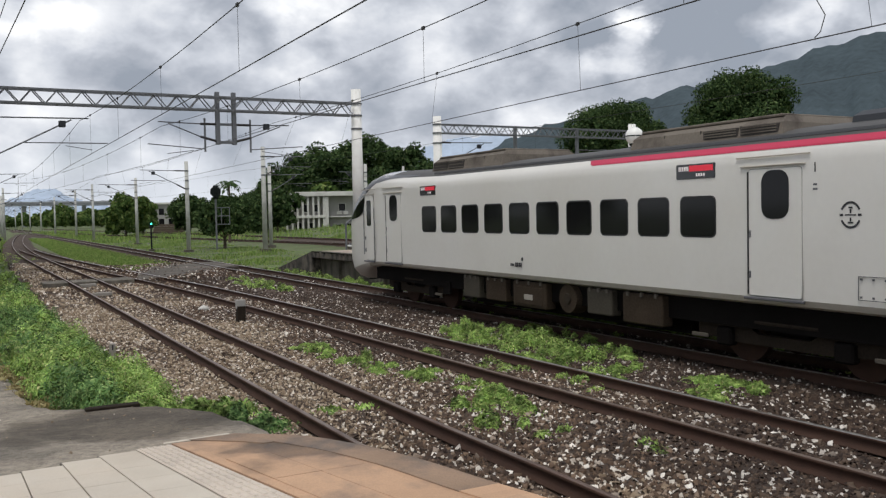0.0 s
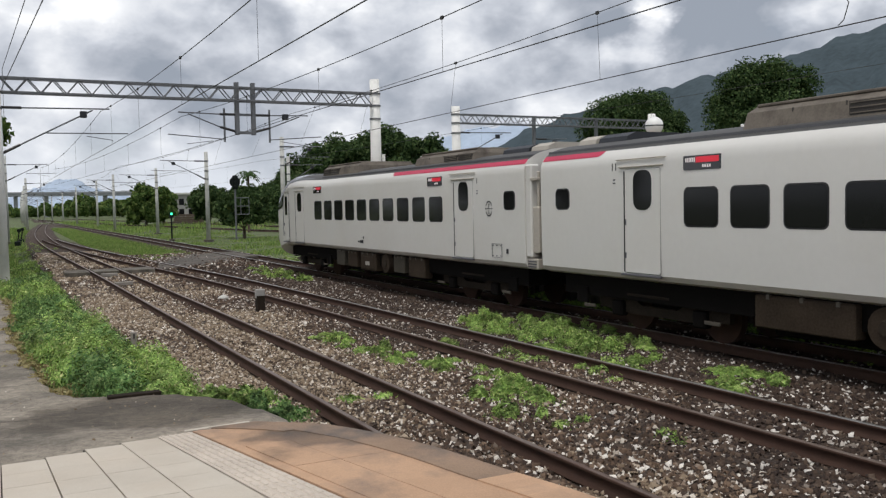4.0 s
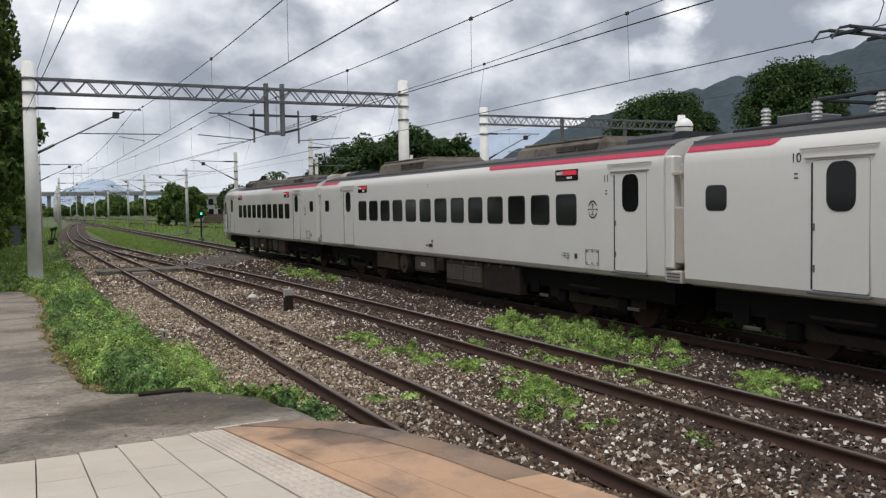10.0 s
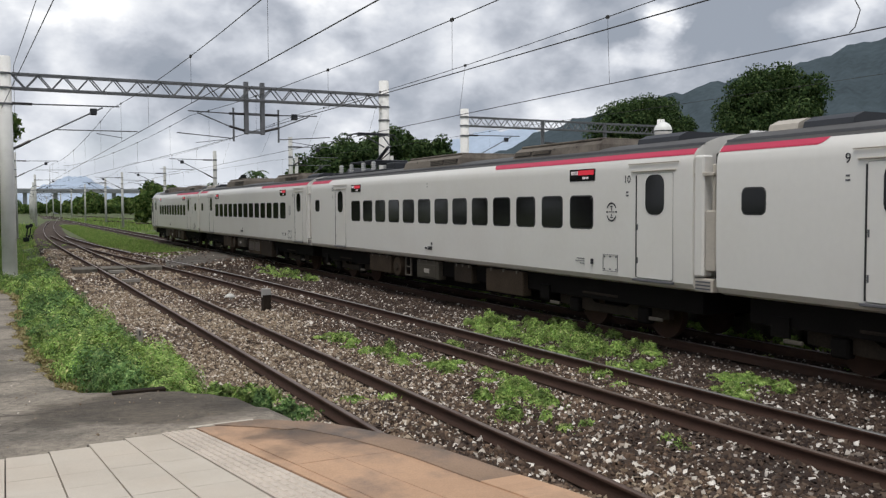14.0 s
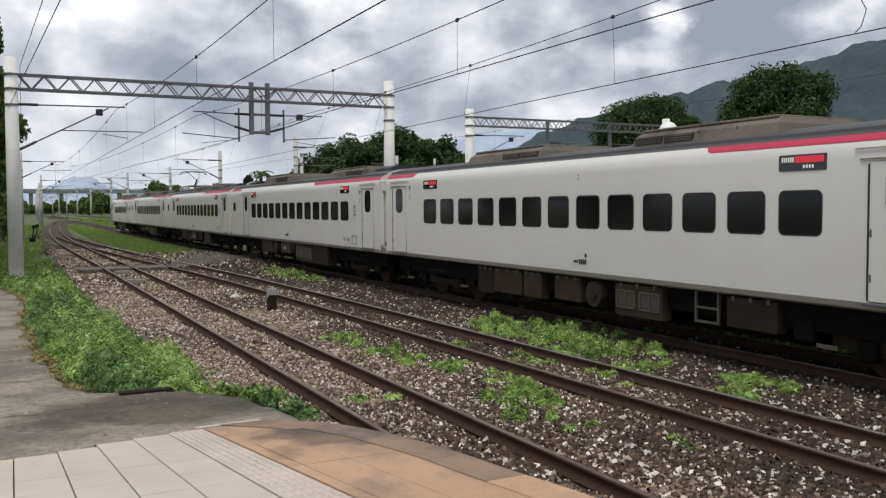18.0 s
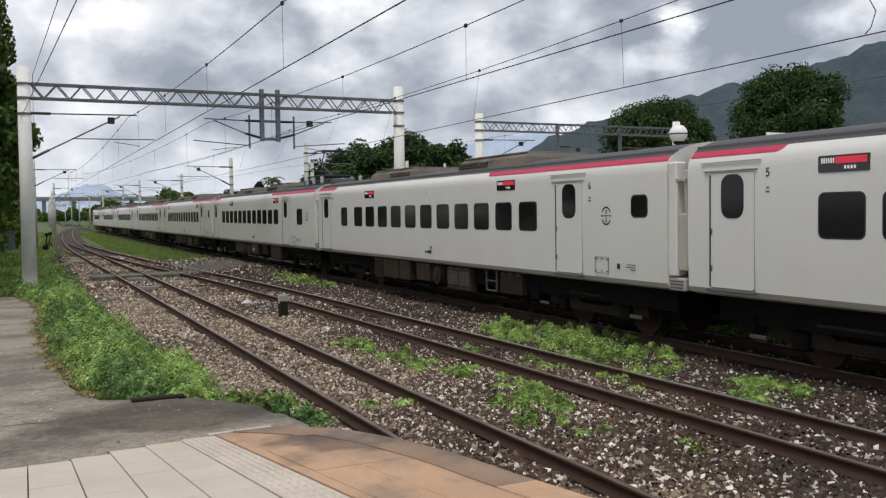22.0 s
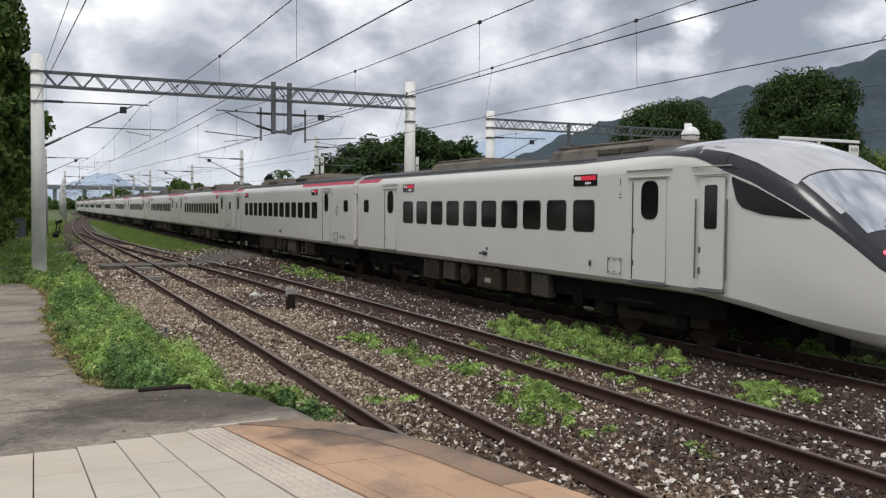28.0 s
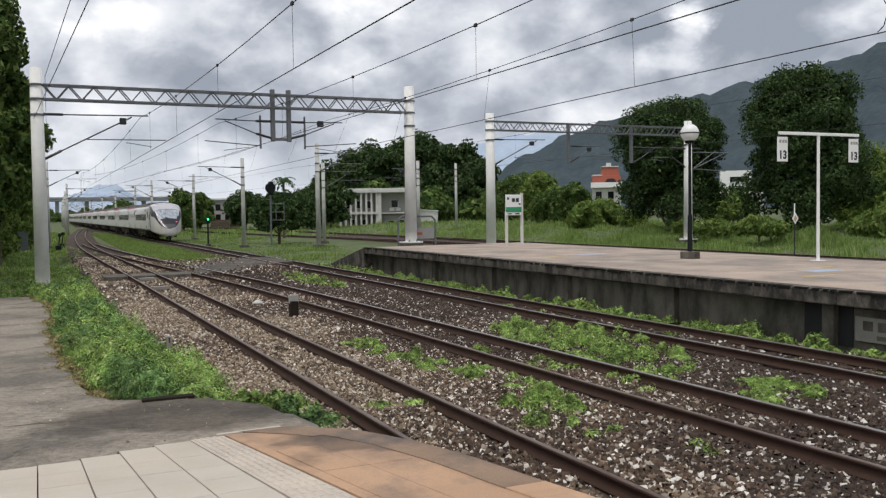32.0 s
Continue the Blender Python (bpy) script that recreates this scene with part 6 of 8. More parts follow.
SP = [-82, -42, -2, 38.2, 88, 138, 188, 240, 300, 360]
catenary("catenary_over_siding", [float(track1(y)) + (0.1 if i % 2 else 0.0) for i, y in enumerate(SP)], SP, 6.47, 4.90, 0.47, "sagging overhead wires above the siding")
catenary("catenary_over_loop", [float(track2(min(y, 88))) + (0.18 if y < 10 else 0.85) for y in SP[:5]], SP[:5], 6.35, 4.90, 0.45, "sagging overhead wires above the loop")
catenary("catenary_over_main_track", [10.6 + 1.5 * (i % 2) for i in range(len(SP))], SP, 6.65, 4.93, 0.36, "sagging overhead wires above the main track", 11.28)
catenary("catenary_beyond_platform", [30.2, 30.2, 30.0, 26.3, 22.0], [-60, -4, 48, 95, 140], 7.6, 5.6, 0.2, "overhead wires beyond the platform")
wires("feeder_wires", "dark feeder wires on the portal's end", [
    ([(3.3, -40, 8.0), (1.85, 0, 8.0), (0.45, 38.2, 8.0)], 0.011, "feeder_wire"), ([(0.45, 38.2, 8.0), (1.0, 88, 7.2)], 0.012, "feeder_wire"),
    ([(4.0, -40, 6.9), (1.92, 0, 6.7), (-0.02, 38.2, 6.3)], 0.011, "feeder_wire")])
jp = [(11.2, 9.2, 6.25), (11.2, 9.15, 5.9), (11.22, 8.95, 5.55), (11.26, 8.8, 5.25), (11.28, 8.9, 5.02), (11.28, 9.0, 4.95)]
tagged(part("jumper_wire", polytube(jp, 0.008), M["wire"]), "curled jumper wire between the overhead wires", "overhead wire")

# ---- things on the island platform ----
lamp = thing("platform_lamp", "black platform lamp post with white globe on concrete block", "lamp", 17.6, 20.4, 0.9)
part("base_block", box(-0.21, 0.21, -0.21, 0.21, 0, 0.22, 0.02), M["concrete"], lamp, "square concrete block")
part("post", tube((0, 0, 0.2), (0, 0, 1.3), 0.075, 0.065, 14), M["lamppost"], lamp)
part("post", tube((0, 0, 1.3), (0, 0, 3.5), 0.045, 0.042, 14), M["lamppost"], lamp)
bm = bmesh.new()
bmesh.ops.create_uvsphere(bm, u_segments=24, v_segments=14, radius=0.27, matrix=Matrix.Translation((0, 0, 3.73)))
part("globe", bm, M["lampglobe"], lamp, "white opal globe", smooth=True)
part("globe_ring", tube((0, 0, 3.71), (0, 0, 3.74), 0.276, None, 24), M["lamppost"], lamp)
part("collar", tube((0, 0, 3.42), (0, 0, 3.5), 0.12, 0.16, 14), M["lamppost"], lamp)
part("finial", tube((0, 0, 3.98), (0, 0, 4.06), 0.05, 0.02, 10), M["white"], lamp)

sb = thing("coach_position_sign", "white T-shaped post with two hanging number boards", "sign", 19.5, 17.4, 0.9)
part("post", tube((0, 0, 0), (0, 0, 3.5), 0.045, 0.04, 12), M["white"], sb)
part("base_plate", box(-0.14, 0.14, -0.14, 0.14, 0, 0.02), M["white"], sb)
part("crossbar", box(-1.46, 1.56, -0.035, 0.035, 3.44, 3.52, 0.008), M["white"], sb)
for x in (-1.33, 1.36):
    p = part("number_board", box(x - 0.19, x + 0.19, -0.012, 0.012, 2.72, 3.38, 0.008), M["white"], sb, "white board with number 13")
    for dx in (-0.1, 0.1):
        part("hanger", tube((x + dx, 0, 3.36), (x + dx, 0, 3.46), 0.012, None, 6), M["steel"], p)
    link("numeral", text_mesh("13", 0.30), M["ink"], p, "", pose(x, -0.016, 2.89, 90, 0, 0))
    for dx in (-0.09, 0.02, 0.11):
        part("lettering_bar", box(x + dx - 0.035, x + dx + 0.035, -0.018, -0.011, 3.22, 3.30), M["greywall"], p)

nb = thing("station_name_board", "station name board between two pale posts", "sign", 18.05, 31.9, 0.9, 8)
for x in (-0.30, 0.51):
    part("post", tube((x, 0, 0), (x, 0, 2.25 if x > 0 else 1.5), 0.07, None, 10), M["cream"], nb)
part("board", box(-0.40, 0.42, -0.10, -0.06, 1.32, 2.18, 0.008), M["white"], nb, "white board")
part("colour_band", box(-0.40, 0.42, -0.106, -0.099, 1.44, 1.66), M["green"], nb, "green band")
for x, z, w, h in ((-0.28, 2.02, 0.1, 0.1), (0.0, 1.95, 0.16, 0.16), (0.2, 1.95, 0.16, 0.16), (0.32, 1.78, 0.1, 0.06), (-0.2, 1.38, 0.22, 0.05), (0.2, 1.38, 0.22, 0.05)):
    part("lettering_bar", box(x - w / 2, x + w / 2, -0.107, -0.100, z - h / 2, z + h / 2), M["ink"], nb)

fr = thing("platform_end_barrier", "grey tubular barrier hoop with a worn notice", "barrier", 16.35, 38.6, 0.7)
bm = bmesh.new()
for a, b in (((-0.75, 0, 0), (-0.75, 0, 1.3)), ((-0.75, 0, 1.3), (-0.55, 0, 1.5)), ((-0.55, 0, 1.5), (1.0, 0, 1.5)), ((1.0, 0, 1.5), (1.2, 0, 1.3)), ((1.2, 0, 1.3), (1.2, 0, 0))):
    tube(a, b, 0.05, None, 8, bm)
part("hoop", bm, M["steel"], fr)
part("notice", box(0.0, 1.12, -0.02, 0.02, 0.42, 0.95), M["greywall"], fr, "faded worn notice board")
part("notice_lettering", box(0.1, 0.5, -0.028, -0.02, 0.6, 0.74), M["brick"], fr)

wb = thing("warning_board", "pale warning board fixed under the platform edge", "sign", 13.22, 10.1, 0.0)
part("board", box(-0.03, 0.03, -1.6, 0.85, 0.0, 0.44, 0.005), M["board"], wb)
for i in range(6):
    part("lettering_bar", box(-0.036, -0.029, 0.68 - 0.3 * i - 0.2, 0.68 - 0.3 * i, 0.20, 0.37), M["ac"], wb)
part("lettering_bar", box(-0.036, -0.029, -0.5, 0.4, 0.05, 0.13), M["ac"], wb)

st = thing("stop_block_post", "short weathered wooden post with pale cap between tracks", "marker post", 5.78, 21.4, 0)
part("post", box(-0.10, 0.10, -0.10, 0.10, -0.2, 0.22, 0.01), M["box"], st)
part("cap", box(-0.12, 0.12, -0.05, 0.05, 0.16, 0.38, 0.015), M["greywall"], st, "weathered grey cap board")

sg = thing("marker_signal", "slim black signal post with lit green lens beside the track", "signal", 13.2, 76.0, -0.3)
part("post", tube((0, 0, 0), (0, 0, 2.2), 0.07, None, 8), M["lamppost"], sg)
part("head", box(-0.17, 0.17, -0.1, 0.1, 2.0, 2.5, 0.03), M["lamppost"], sg)
part("base", box(-0.2, 0.2, -0.2, 0.2, -0.1, 0.25, 0.03), M["concrete"], sg)
bm = bmesh.new()
bmesh.ops.create_uvsphere(bm, u_segments=10, v_segments=6, radius=0.085, matrix=Matrix.Translation((0, -0.10, 2.36)))
part("green_lens", bm, M["greenlight"], sg, "lit green lens")
sg = thing("colour_light_signal", "tall black colour-light signal with round backboard and ladder cage", "signal", *polar(13.8, 76), -0.3)
part("post", tube((0, 0, 0), (0, 0, 4.4), 0.08, None, 10), M["steel"], sg)
part("backboard", tube((0, -0.05, 4.95), (0, 0.02, 4.95), 0.45, None, 24), M["lamppost"], sg, "round black backboard")
part("head", box(-0.22, 0.22, -0.24, -0.05, 4.35, 5.5, 0.05), M["lamppost"], sg)
for z in (4.62, 4.95, 5.28):
    part("hood", tube((0, -0.5, z), (0, -0.24, z), 0.13, 0.12, 12), M["lamppost"], sg)
bm = bmesh.new()
for x in (0.45, 1.15):
    tube((x, 0, 2.2), (x, 0, 3.6), 0.035, None, 6, bm)
for z in (2.2, 2.9, 3.6):
    tube((0.0, 0, z), (1.15, 0, z), 0.035, None, 6, bm)
part("cage", bm, M["steel"], sg, "grey ladder cage")
sk = thing("sleeper_stack", "stack of old brown timber sleepers far across the yard", "timber", *polar(10.9, 180), -0.3, -10)
for k in range(4):
    for i in range(7 - k):
        part("sleeper", box(-3.0 + 0.15 * k, 3.0 - 0.2 * k, 0.3 * i + 0.15 * k, 0.3 * i + 0.15 * k + 0.26, 0.45 * k, 0.45 * k + 0.42, 0.02), M["bark"], sk)

dm = thing("diamond_marker", "small pale diamond marker on a thin post", "sign", 30.6, 28.6, -0.2)
part("post", tube((0, 0, 0), (0, 0, 1.9), 0.025, None, 6), M["darksteel"], dm)
part("tip", tube((0, 0, 2.2), (0, 0, 2.75), 0.03, None, 6), M["white"], dm)
part("diamond", prism([(0, 1.82), (0.19, 2.08), (0, 2.34), (-0.19, 2.08)], -0.05, -0.03), M["white"], dm)
part("diamond_inner", prism([(0, 1.94), (0.1, 2.08), (0, 2.22), (-0.1, 2.08)], -0.056, -0.05), M["yellow"], dm)

for x, y in ((1.5, 78.0), (1.9, 84.0)):
    po = thing("point_lever", "black trackside point lever stand", "point lever", x, y, -0.25)
    part("stand", box(-0.22, 0.22, -0.3, 0.3, 0, 0.35, 0.03), M["lamppost"], po)
    part("lever", tube((0, 0, 0.3), (0.15, 0, 1.25), 0.05, None, 8), M["lamppost"], po)
    part("weight", tube((0.12, -0.12, 1.2), (0.12, 0.12, 1.2), 0.16, None, 12), M["lamppost"], po)
cb = thing("trackside_cabinet", "grey metal cabinet beside the trees", "cabinet", -1.07, 76.5, -0.25)
part("body", box(-0.35, 0.35, -0.3, 0.3, 0.1, 1.5, 0.02), M["steel"], cb)
part("lid", box(-0.4, 0.4, -0.35, 0.35, 1.5, 1.56, 0.01), M["steel"], cb)
for x, y in ((3.84, 36.1), (3.79, 31.4)):
    wo = thing("timber_block", "pale wooden block lying between the rails", "timber", x, y, -0.14, 12)
    part("block", box(-0.3, 0.3, -0.09, 0.09, 0, 0.12, 0.012), M["board"], wo)
rk = thing("pale_rock", "single pale rock lying on the ballast", "rock", 5.68, 24.9, -0.17)
bm = bmesh.new()
bmesh.ops.create_icosphere(bm, subdivisions=2, radius=0.13)
for v in bm.verts:
    v.co = Vector((v.co.x * 1.15, v.co.y * 0.8, 0.04 + v.co.z * 0.62)) * (1 + 0.16 * math.sin(v.co.x * 31 + v.co.z * 17) * math.cos(v.co.y * 23))
part("rock", bm, M["cream"], rk)
pg = thing("white_distance_peg", "small white painted peg in the weeds", "marker post", 2.13, 16.6, 0.12)
part("peg", box(-0.05, 0.05, -0.04, 0.04, -0.2, 0.08, 0.01), M["board"], pg)
part("peg_number", box(-0.012, 0.012, -0.044, -0.04, -0.04, 0.05), M["ink"], pg)
cv = thing("drain_cover", "dark flat drain cover at the edge of the weeds", "drain cover", 1.08, 8.60, 0.655)
part("slab", box(-0.24, 0.24, -0.05, 0.05, -0.05, 0.03, 0.006), M["box"], cv)

# ---- trees ----
def foliage(rng, lobes, n, size, flat=0.55):
    """Leaf sprays scattered over the skins of several lobes (centre, radii)."""
    w = np.array([l[3] * l[4] + l[4] * l[5] for l in lobes])
    pick = rng.choice(len(lobes), n, p=w / w.sum())
    L = np.array(lobes)[pick]
    d = rng.normal(size=(n, 3))
    d /= np.linalg.norm(d, axis=1)[:, None]
    d[:, 2] = np.where(d[:, 2] < -0.75, -d[:, 2] * 0.5, d[:, 2])
    bump = 1 + 0.10 * np.sin(d[:, 0] * 7 + L[:, 0] * 3) * np.cos(d[:, 1] * 6 + L[:, 1]) + 0.07 * np.sin(d[:, 2] * 9)
    rad = bump * (1 - 0.35 * rng.random(n) ** 2.2)
    c = L[:, :3] + d * L[:, 3:6] * rad[:, None]
    nrm = d + rng.normal(size=(n, 3)) * flat
    nrm /= np.linalg.norm(nrm, axis=1)[:, None]
    a = np.cross(nrm, rng.normal(size=(n, 3)))
    a /= np.linalg.norm(a, axis=1)[:, None]
    b = np.cross(nrm, a)
    s = size * (0.6 + 0.8 * rng.random(n))[:, None]
    # a spray: two leaf blades meeting at a rib
    v = np.stack([c - a * s, c + b * s * 0.58 + nrm * s * 0.12, c + a * s, c - b * s * 0.58 + nrm * s * 0.12], 1).reshape(-1, 3)
    i = np.arange(n)[:, None] * 4
    return v, i + np.array([[0, 1, 2, 3]])


def tree(name, x, y, z, h, r, seed, leaves=9000, size=0.22, trunk=0.3, crown=0.28, material="leaf", label="", n_lobes=9, squash=1.0, top=1.0):
    rng = np.random.default_rng(seed)
    t = thing(name, label or "broad dark-green leafy tree", "tree", x, y, z, group="trees round the yard")
    bm = bmesh.new()
    hb = h * crown
    tube((0, 0, -0.3), (0, 0, hb), trunk, trunk * 0.75, 10, bm)
    lobes = []
    for i in range(n_lobes):
        a = 2 * math.pi * (i / n_lobes) + rng.uniform(-0.4, 0.4)
        q = 0.0 if i == 0 else r * rng.uniform(0.35, 0.68)
        lr = r * (0.60 if i == 0 else rng.uniform(0.42, 0.58))
        lz = lr * squash
        zz = h - 1.02 * lz if i == 0 else hb + lz * 0.45 + max(0.1, h - 1.12 * lz - hb - lz * 0.45) * ((i * 0.618) % 1.0) ** top
        lobes.append((q * math.cos(a), q * math.sin(a), zz, lr, lr, lz))
        tube((0, 0, hb * 0.8), (q * 0.7 * math.cos(a), q * 0.7 * math.sin(a), zz - lr * 0.3), trunk * 0.3, trunk * 0.08, 6, bm)
    part("trunk", bm, M["bark"], t, "tapered brown trunk and limbs")
    # twig masses on each limb, then leaves on the masses
    twigs = []
    for a, b, c, d, e, g in lobes:
        for i in range(9):
            q = rng.normal(size=3)
            q /= np.linalg.norm(q)
            q[2] = abs(q[2]) if rng.random() < 0.7 else q[2]
            k = rng.uniform(0.30, 0.50)
            m = rng.uniform(0.50, 0.84)
            twigs.append((a + q[0] * d * m, b + q[1] * e * m, max(hb * 0.6 + k * g, c + q[2] * g * m), d * k, e * k, g * k * 0.85))
    v, f = foliage(rng, twigs, int(leaves * 0.8), size)
    link("crown", raw_mesh("crown", v, f), M[material], t, "uneven leafy crown")
    # shaded inner mass of leaves
    v, f = foliage(rng, [(a, b, c, d * 0.72, e * 0.72, g * 0.72) for a, b, c, d, e, g in lobes], leaves // 5, size * 1.7)
    link("inner_leaves", raw_mesh("inner_leaves", v, f), M[material], t)
    return t


# the two big trees beyond the far tracks, the grove behind the white house, the row beside the path
x, y = polar(39.7, 78); tree("tree", x, y, -0.1, 12.6, 4.7, 3, 90000, 0.10, 0.4, 0.05, label="tall dense dark-green tree beyond the tracks", n_lobes=20, top=0.75)
x, y = polar(47.6, 72); tree("tree", x, y, -0.1, 13.9, 4.9, 5, 90000, 0.10, 0.4, 0.05, label="tall dense dark-green tree beyond the tracks", n_lobes=20, top=0.75)
for az, dist, h, r, s in ((20.0, 185, 18.0, 8.5, 11), (22.6, 190, 20.5, 9.0, 12), (25.3, 182, 18.0, 8.0, 13), (18.2, 200, 15.0, 7.0, 14), (27.0, 176, 13.5, 5.5, 15)):
    x, y = polar(az, dist); tree("tree", x, y, -0.3, h, r, s, 15000, 0.32, 0.5, 0.12, label="large dark tree behind the white house", n_lobes=10)
for az, dist, h, r, s in ((29.6, 150, 9.0, 4.6, 21), (31.4, 125, 8.2, 3.8, 22), (33.4, 105, 5.6, 2.2, 23), (34.2, 92, 3.2, 1.8, 24), (30.4, 165, 9.8, 5.0, 25), (32.4, 118, 5.4, 3.2, 26), (28.6, 140, 5.0, 2.6, 27), (35.6, 96, 3.4, 2.2, 28)):
    x, y = polar(az, dist); tree("tree", x, y, 0.2, h, r, s, 8000, 0.20, 0.2, 0.06, "leaf2" if s in (22, 24, 28) else "leaf3", "bushy green tree at the edge of the yard", 12)
for az, dist, h, r, s in ((16.4, 150, 8.2, 4.0, 33), (17.6, 142, 7.6, 4.4, 34), (12.2, 170, 7.4, 4.2, 35), (8.4, 150, 7.2, 3.4, 37), (9.4, 165, 6.6, 3.0, 38), (9.0, 260, 8.0, 5.0, 39), (15.2, 160, 6.8, 3.5, 40)):
    x, y = polar(az, dist); tree("tree", x, y, -0.3, h, r, s, 8000, 0.24, 0.15, 0.06, "leaf3" if az < 10 else "leaf", "bushy tree at the far side of the yard")
x, y = polar(14.3, 80); tree("tree", x, y, -0.3, 5.0, 2.45, 31, 16000, 0.12, 0.16, 0.22, "leaf", "low round-headed tree among the yard tracks")
for az, dist, h, r, s in ((50.8, 88, 6.5, 4.0, 41), (52.5, 80, 8.5, 5.0, 42), (51.4, 66, 2.0, 2.0, 43), (52.4, 64, 2.3, 2.0, 44), (53.8, 62, 3.2, 2.8, 45), (43.2, 105, 4.6, 3.6, 46)):
    x, y = polar(az, dist); tree("tree", x, y, 0, h, r, s, 6500, 0.18, 0.15, 0.04, "leaf2", "light green bushy growth at the yard's edge")
for px_, py_, h, r, s in ((-2.3, 57.5, 13.2, 3.0, 50), (-3.9, 41, 12.4, 3.6, 51), (-2.2, 47.5, 14.2, 2.9, 52), (-4.0, 63, 13.0, 3.8, 53), (-4.2, 73, 11.5, 4.0, 54), (-4.4, 85, 10.0, 4.4, 55), (-4.6, 102, 9.0, 4.6, 56), (-5, 122, 8.5, 5.0, 57), (-4.8, 33, 11.0, 3.2, 58)):
    tree("tree", px_, py_, -0.5, h, r, s, 17000, 0.15, 0.36, 0.16, "leaf3", "tall leafy tree in the row beside the path", 13)
for px_, py_, h, r, s in ((-3.2, 52, 2.4, 1.5, 70), (-2.8, 60, 3.2, 1.6, 71), (-2.2, 68, 2.6, 1.4, 72), (-2.0, 78, 3.8, 1.7, 73), (-0.6, 86, 4.4, 1.5, 74), (-0.8, 96, 4.0, 1.8, 75), (-1.2, 112, 4.2, 2.2, 76), (-4.6, 46, 2.6, 1.5, 77)):
    tree("shrub", px_, py_, -0.5, h, r, s, 5000, 0.11, 0.08, 0.02, "leaf2", "tall green bush under the tree row", 8)
for az, dist, h, r, s in ((42.4, 62, 1.0, 1.2, 61), (44.9, 58, 1.5, 1.5, 62), (45.6, 60, 1.2, 1.3, 63), (37.2, 90, 1.8, 1.8, 64), (40.6, 66, 0.9, 1.2, 65), (35.3, 105, 3.4, 2.6, 66), (36.3, 100, 2.6, 2.2, 67)):
    x, y = polar(az, dist); tree("shrub", x, y, 0.55, h, r, s, 3600, 0.10, 0.08, 0.04, "leaf2", "rounded green shrub under the trees", 6)


def palm(x, y, z, h, seed):
    rng = random.Random(seed)
    t = thing("palm_tree", "slim palm with drooping feathery fronds", "tree", x, y, z)
    part("trunk", tube((0, 0, -0.3), (0.1, 0, h), 0.16, 0.11, 10), M["bark"], t)
    for i in range(16):
        a = 2 * math.pi * i / 16 + rng.uniform(-0.15, 0.15)
        lift = rng.uniform(-0.2, 0.9)
        bm = bmesh.new()
        n, Lf = 9, rng.uniform(1.3, 1.7)
        prev = None
        for k in range(n + 1):
            q = k / n
            u = Lf * q
            zz = h + lift * u - 0.55 * u * u
            w = 0.24 * math.sin(math.pi * min(1, q * 0.9 + 0.1))
            cx, cy = 0.1 + u * math.cos(a), u * math.sin(a)
            nx, ny = -math.sin(a), math.cos(a)
            row = [bm.verts.new((cx + nx * w * s, cy + ny * w * s, zz - 0.12 * abs(s))) for s in (-1, 0, 1)]
            if prev and k % 2:
                bm.faces.new((prev[0], prev[1], row[1], row[0]))
                bm.faces.new((prev[1], prev[2], row[2], row[1]))
            elif prev:
                bm.faces.new((prev[0], prev[1], row[1]))
                bm.faces.new((prev[1], prev[2], row[1]))
            prev = row
        part("frond", bm, M["leaf"], t)
    return t


x, y = polar(14.6, 98); palm(x, y, -0.3, 6.6, 4)

# ---- hills and far structures ----
def ridge(name, dist, pts, label, material, base=-20, depth=900, seed=1):
    rng = np.random.default_rng(seed)
    az = np.linspace(pts[0][0], pts[-1][0], 120)
    el = np.interp(az, [p[0] for p in pts], [p[1] for p in pts])
    el = el + 0.10 * np.sin(az * 2.3 + seed) + 0.06 * np.sin(az * 5.1 + 2 * seed) + 0.03 * rng.normal(size=az.size)
    rows = []
    for j, t in enumerate(np.linspace(0, 1, 14)):
        d = dist - depth * (1 - t)
        fold = 1 + 0.10 * np.sin(az * 1.9 + t * 5 + seed) * (1 - t) + 0.05 * np.sin(az * 6 + t * 9) * (1 - t)
        z = (np.tan(np.radians(el)) * dist) * (t ** 1.1) * fold
        rows.append(np.stack([d * np.sin(np.radians(az)), d * np.cos(np.radians(az)), z + base * (1 - t)], -1))
    v = np.concatenate(rows)
    n = az.size
    i = (np.arange(13)[:, None] * n + np.arange(n - 1)[None]).ravel()
    return tagged(link(name, raw_mesh(name, v, np.stack([i, i + 1, i + n + 1, i + n], -1)), M[material], smooth=True), label, "mountain", kind="structure")


ridge("mountain_near", 2600, [(24.0, 0.3), (27.5, 1.6), (29.5, 3.2), (30.4, 3.65), (31.7, 4.2), (32.7, 4.75), (34.4, 5.3), (36.2, 5.9), (41.5, 7.1), (44.5, 7.8), (48.9, 8.5), (52, 9.5), (58, 10.5), (75, 11)], "forested mountain ridge under cloud, grey haze in its colour", "hill", seed=2)
ridge("mountain_far", 4200, [(14, 0.5), (22, 2.5), (25, 3.6), (26.85, 4.15), (28.0, 4.68), (29.1, 4.85), (30.7, 5.1), (33, 5.0), (36, 4.0)], "distant mountain ridge with blue haze in its colour", "hill2", seed=3)
ridge("mountain_distant", 4300, [(-4, 0.3), (1.2, 0.9), (2.2, 1.5), (2.9, 1.9), (4.2, 1.95), (5.2, 1.65), (6.2, 1.15), (9, 0.8), (14, 0.4)], "distant mountains behind the viaduct with blue haze in their colour", "hill2", depth=500, seed=5)

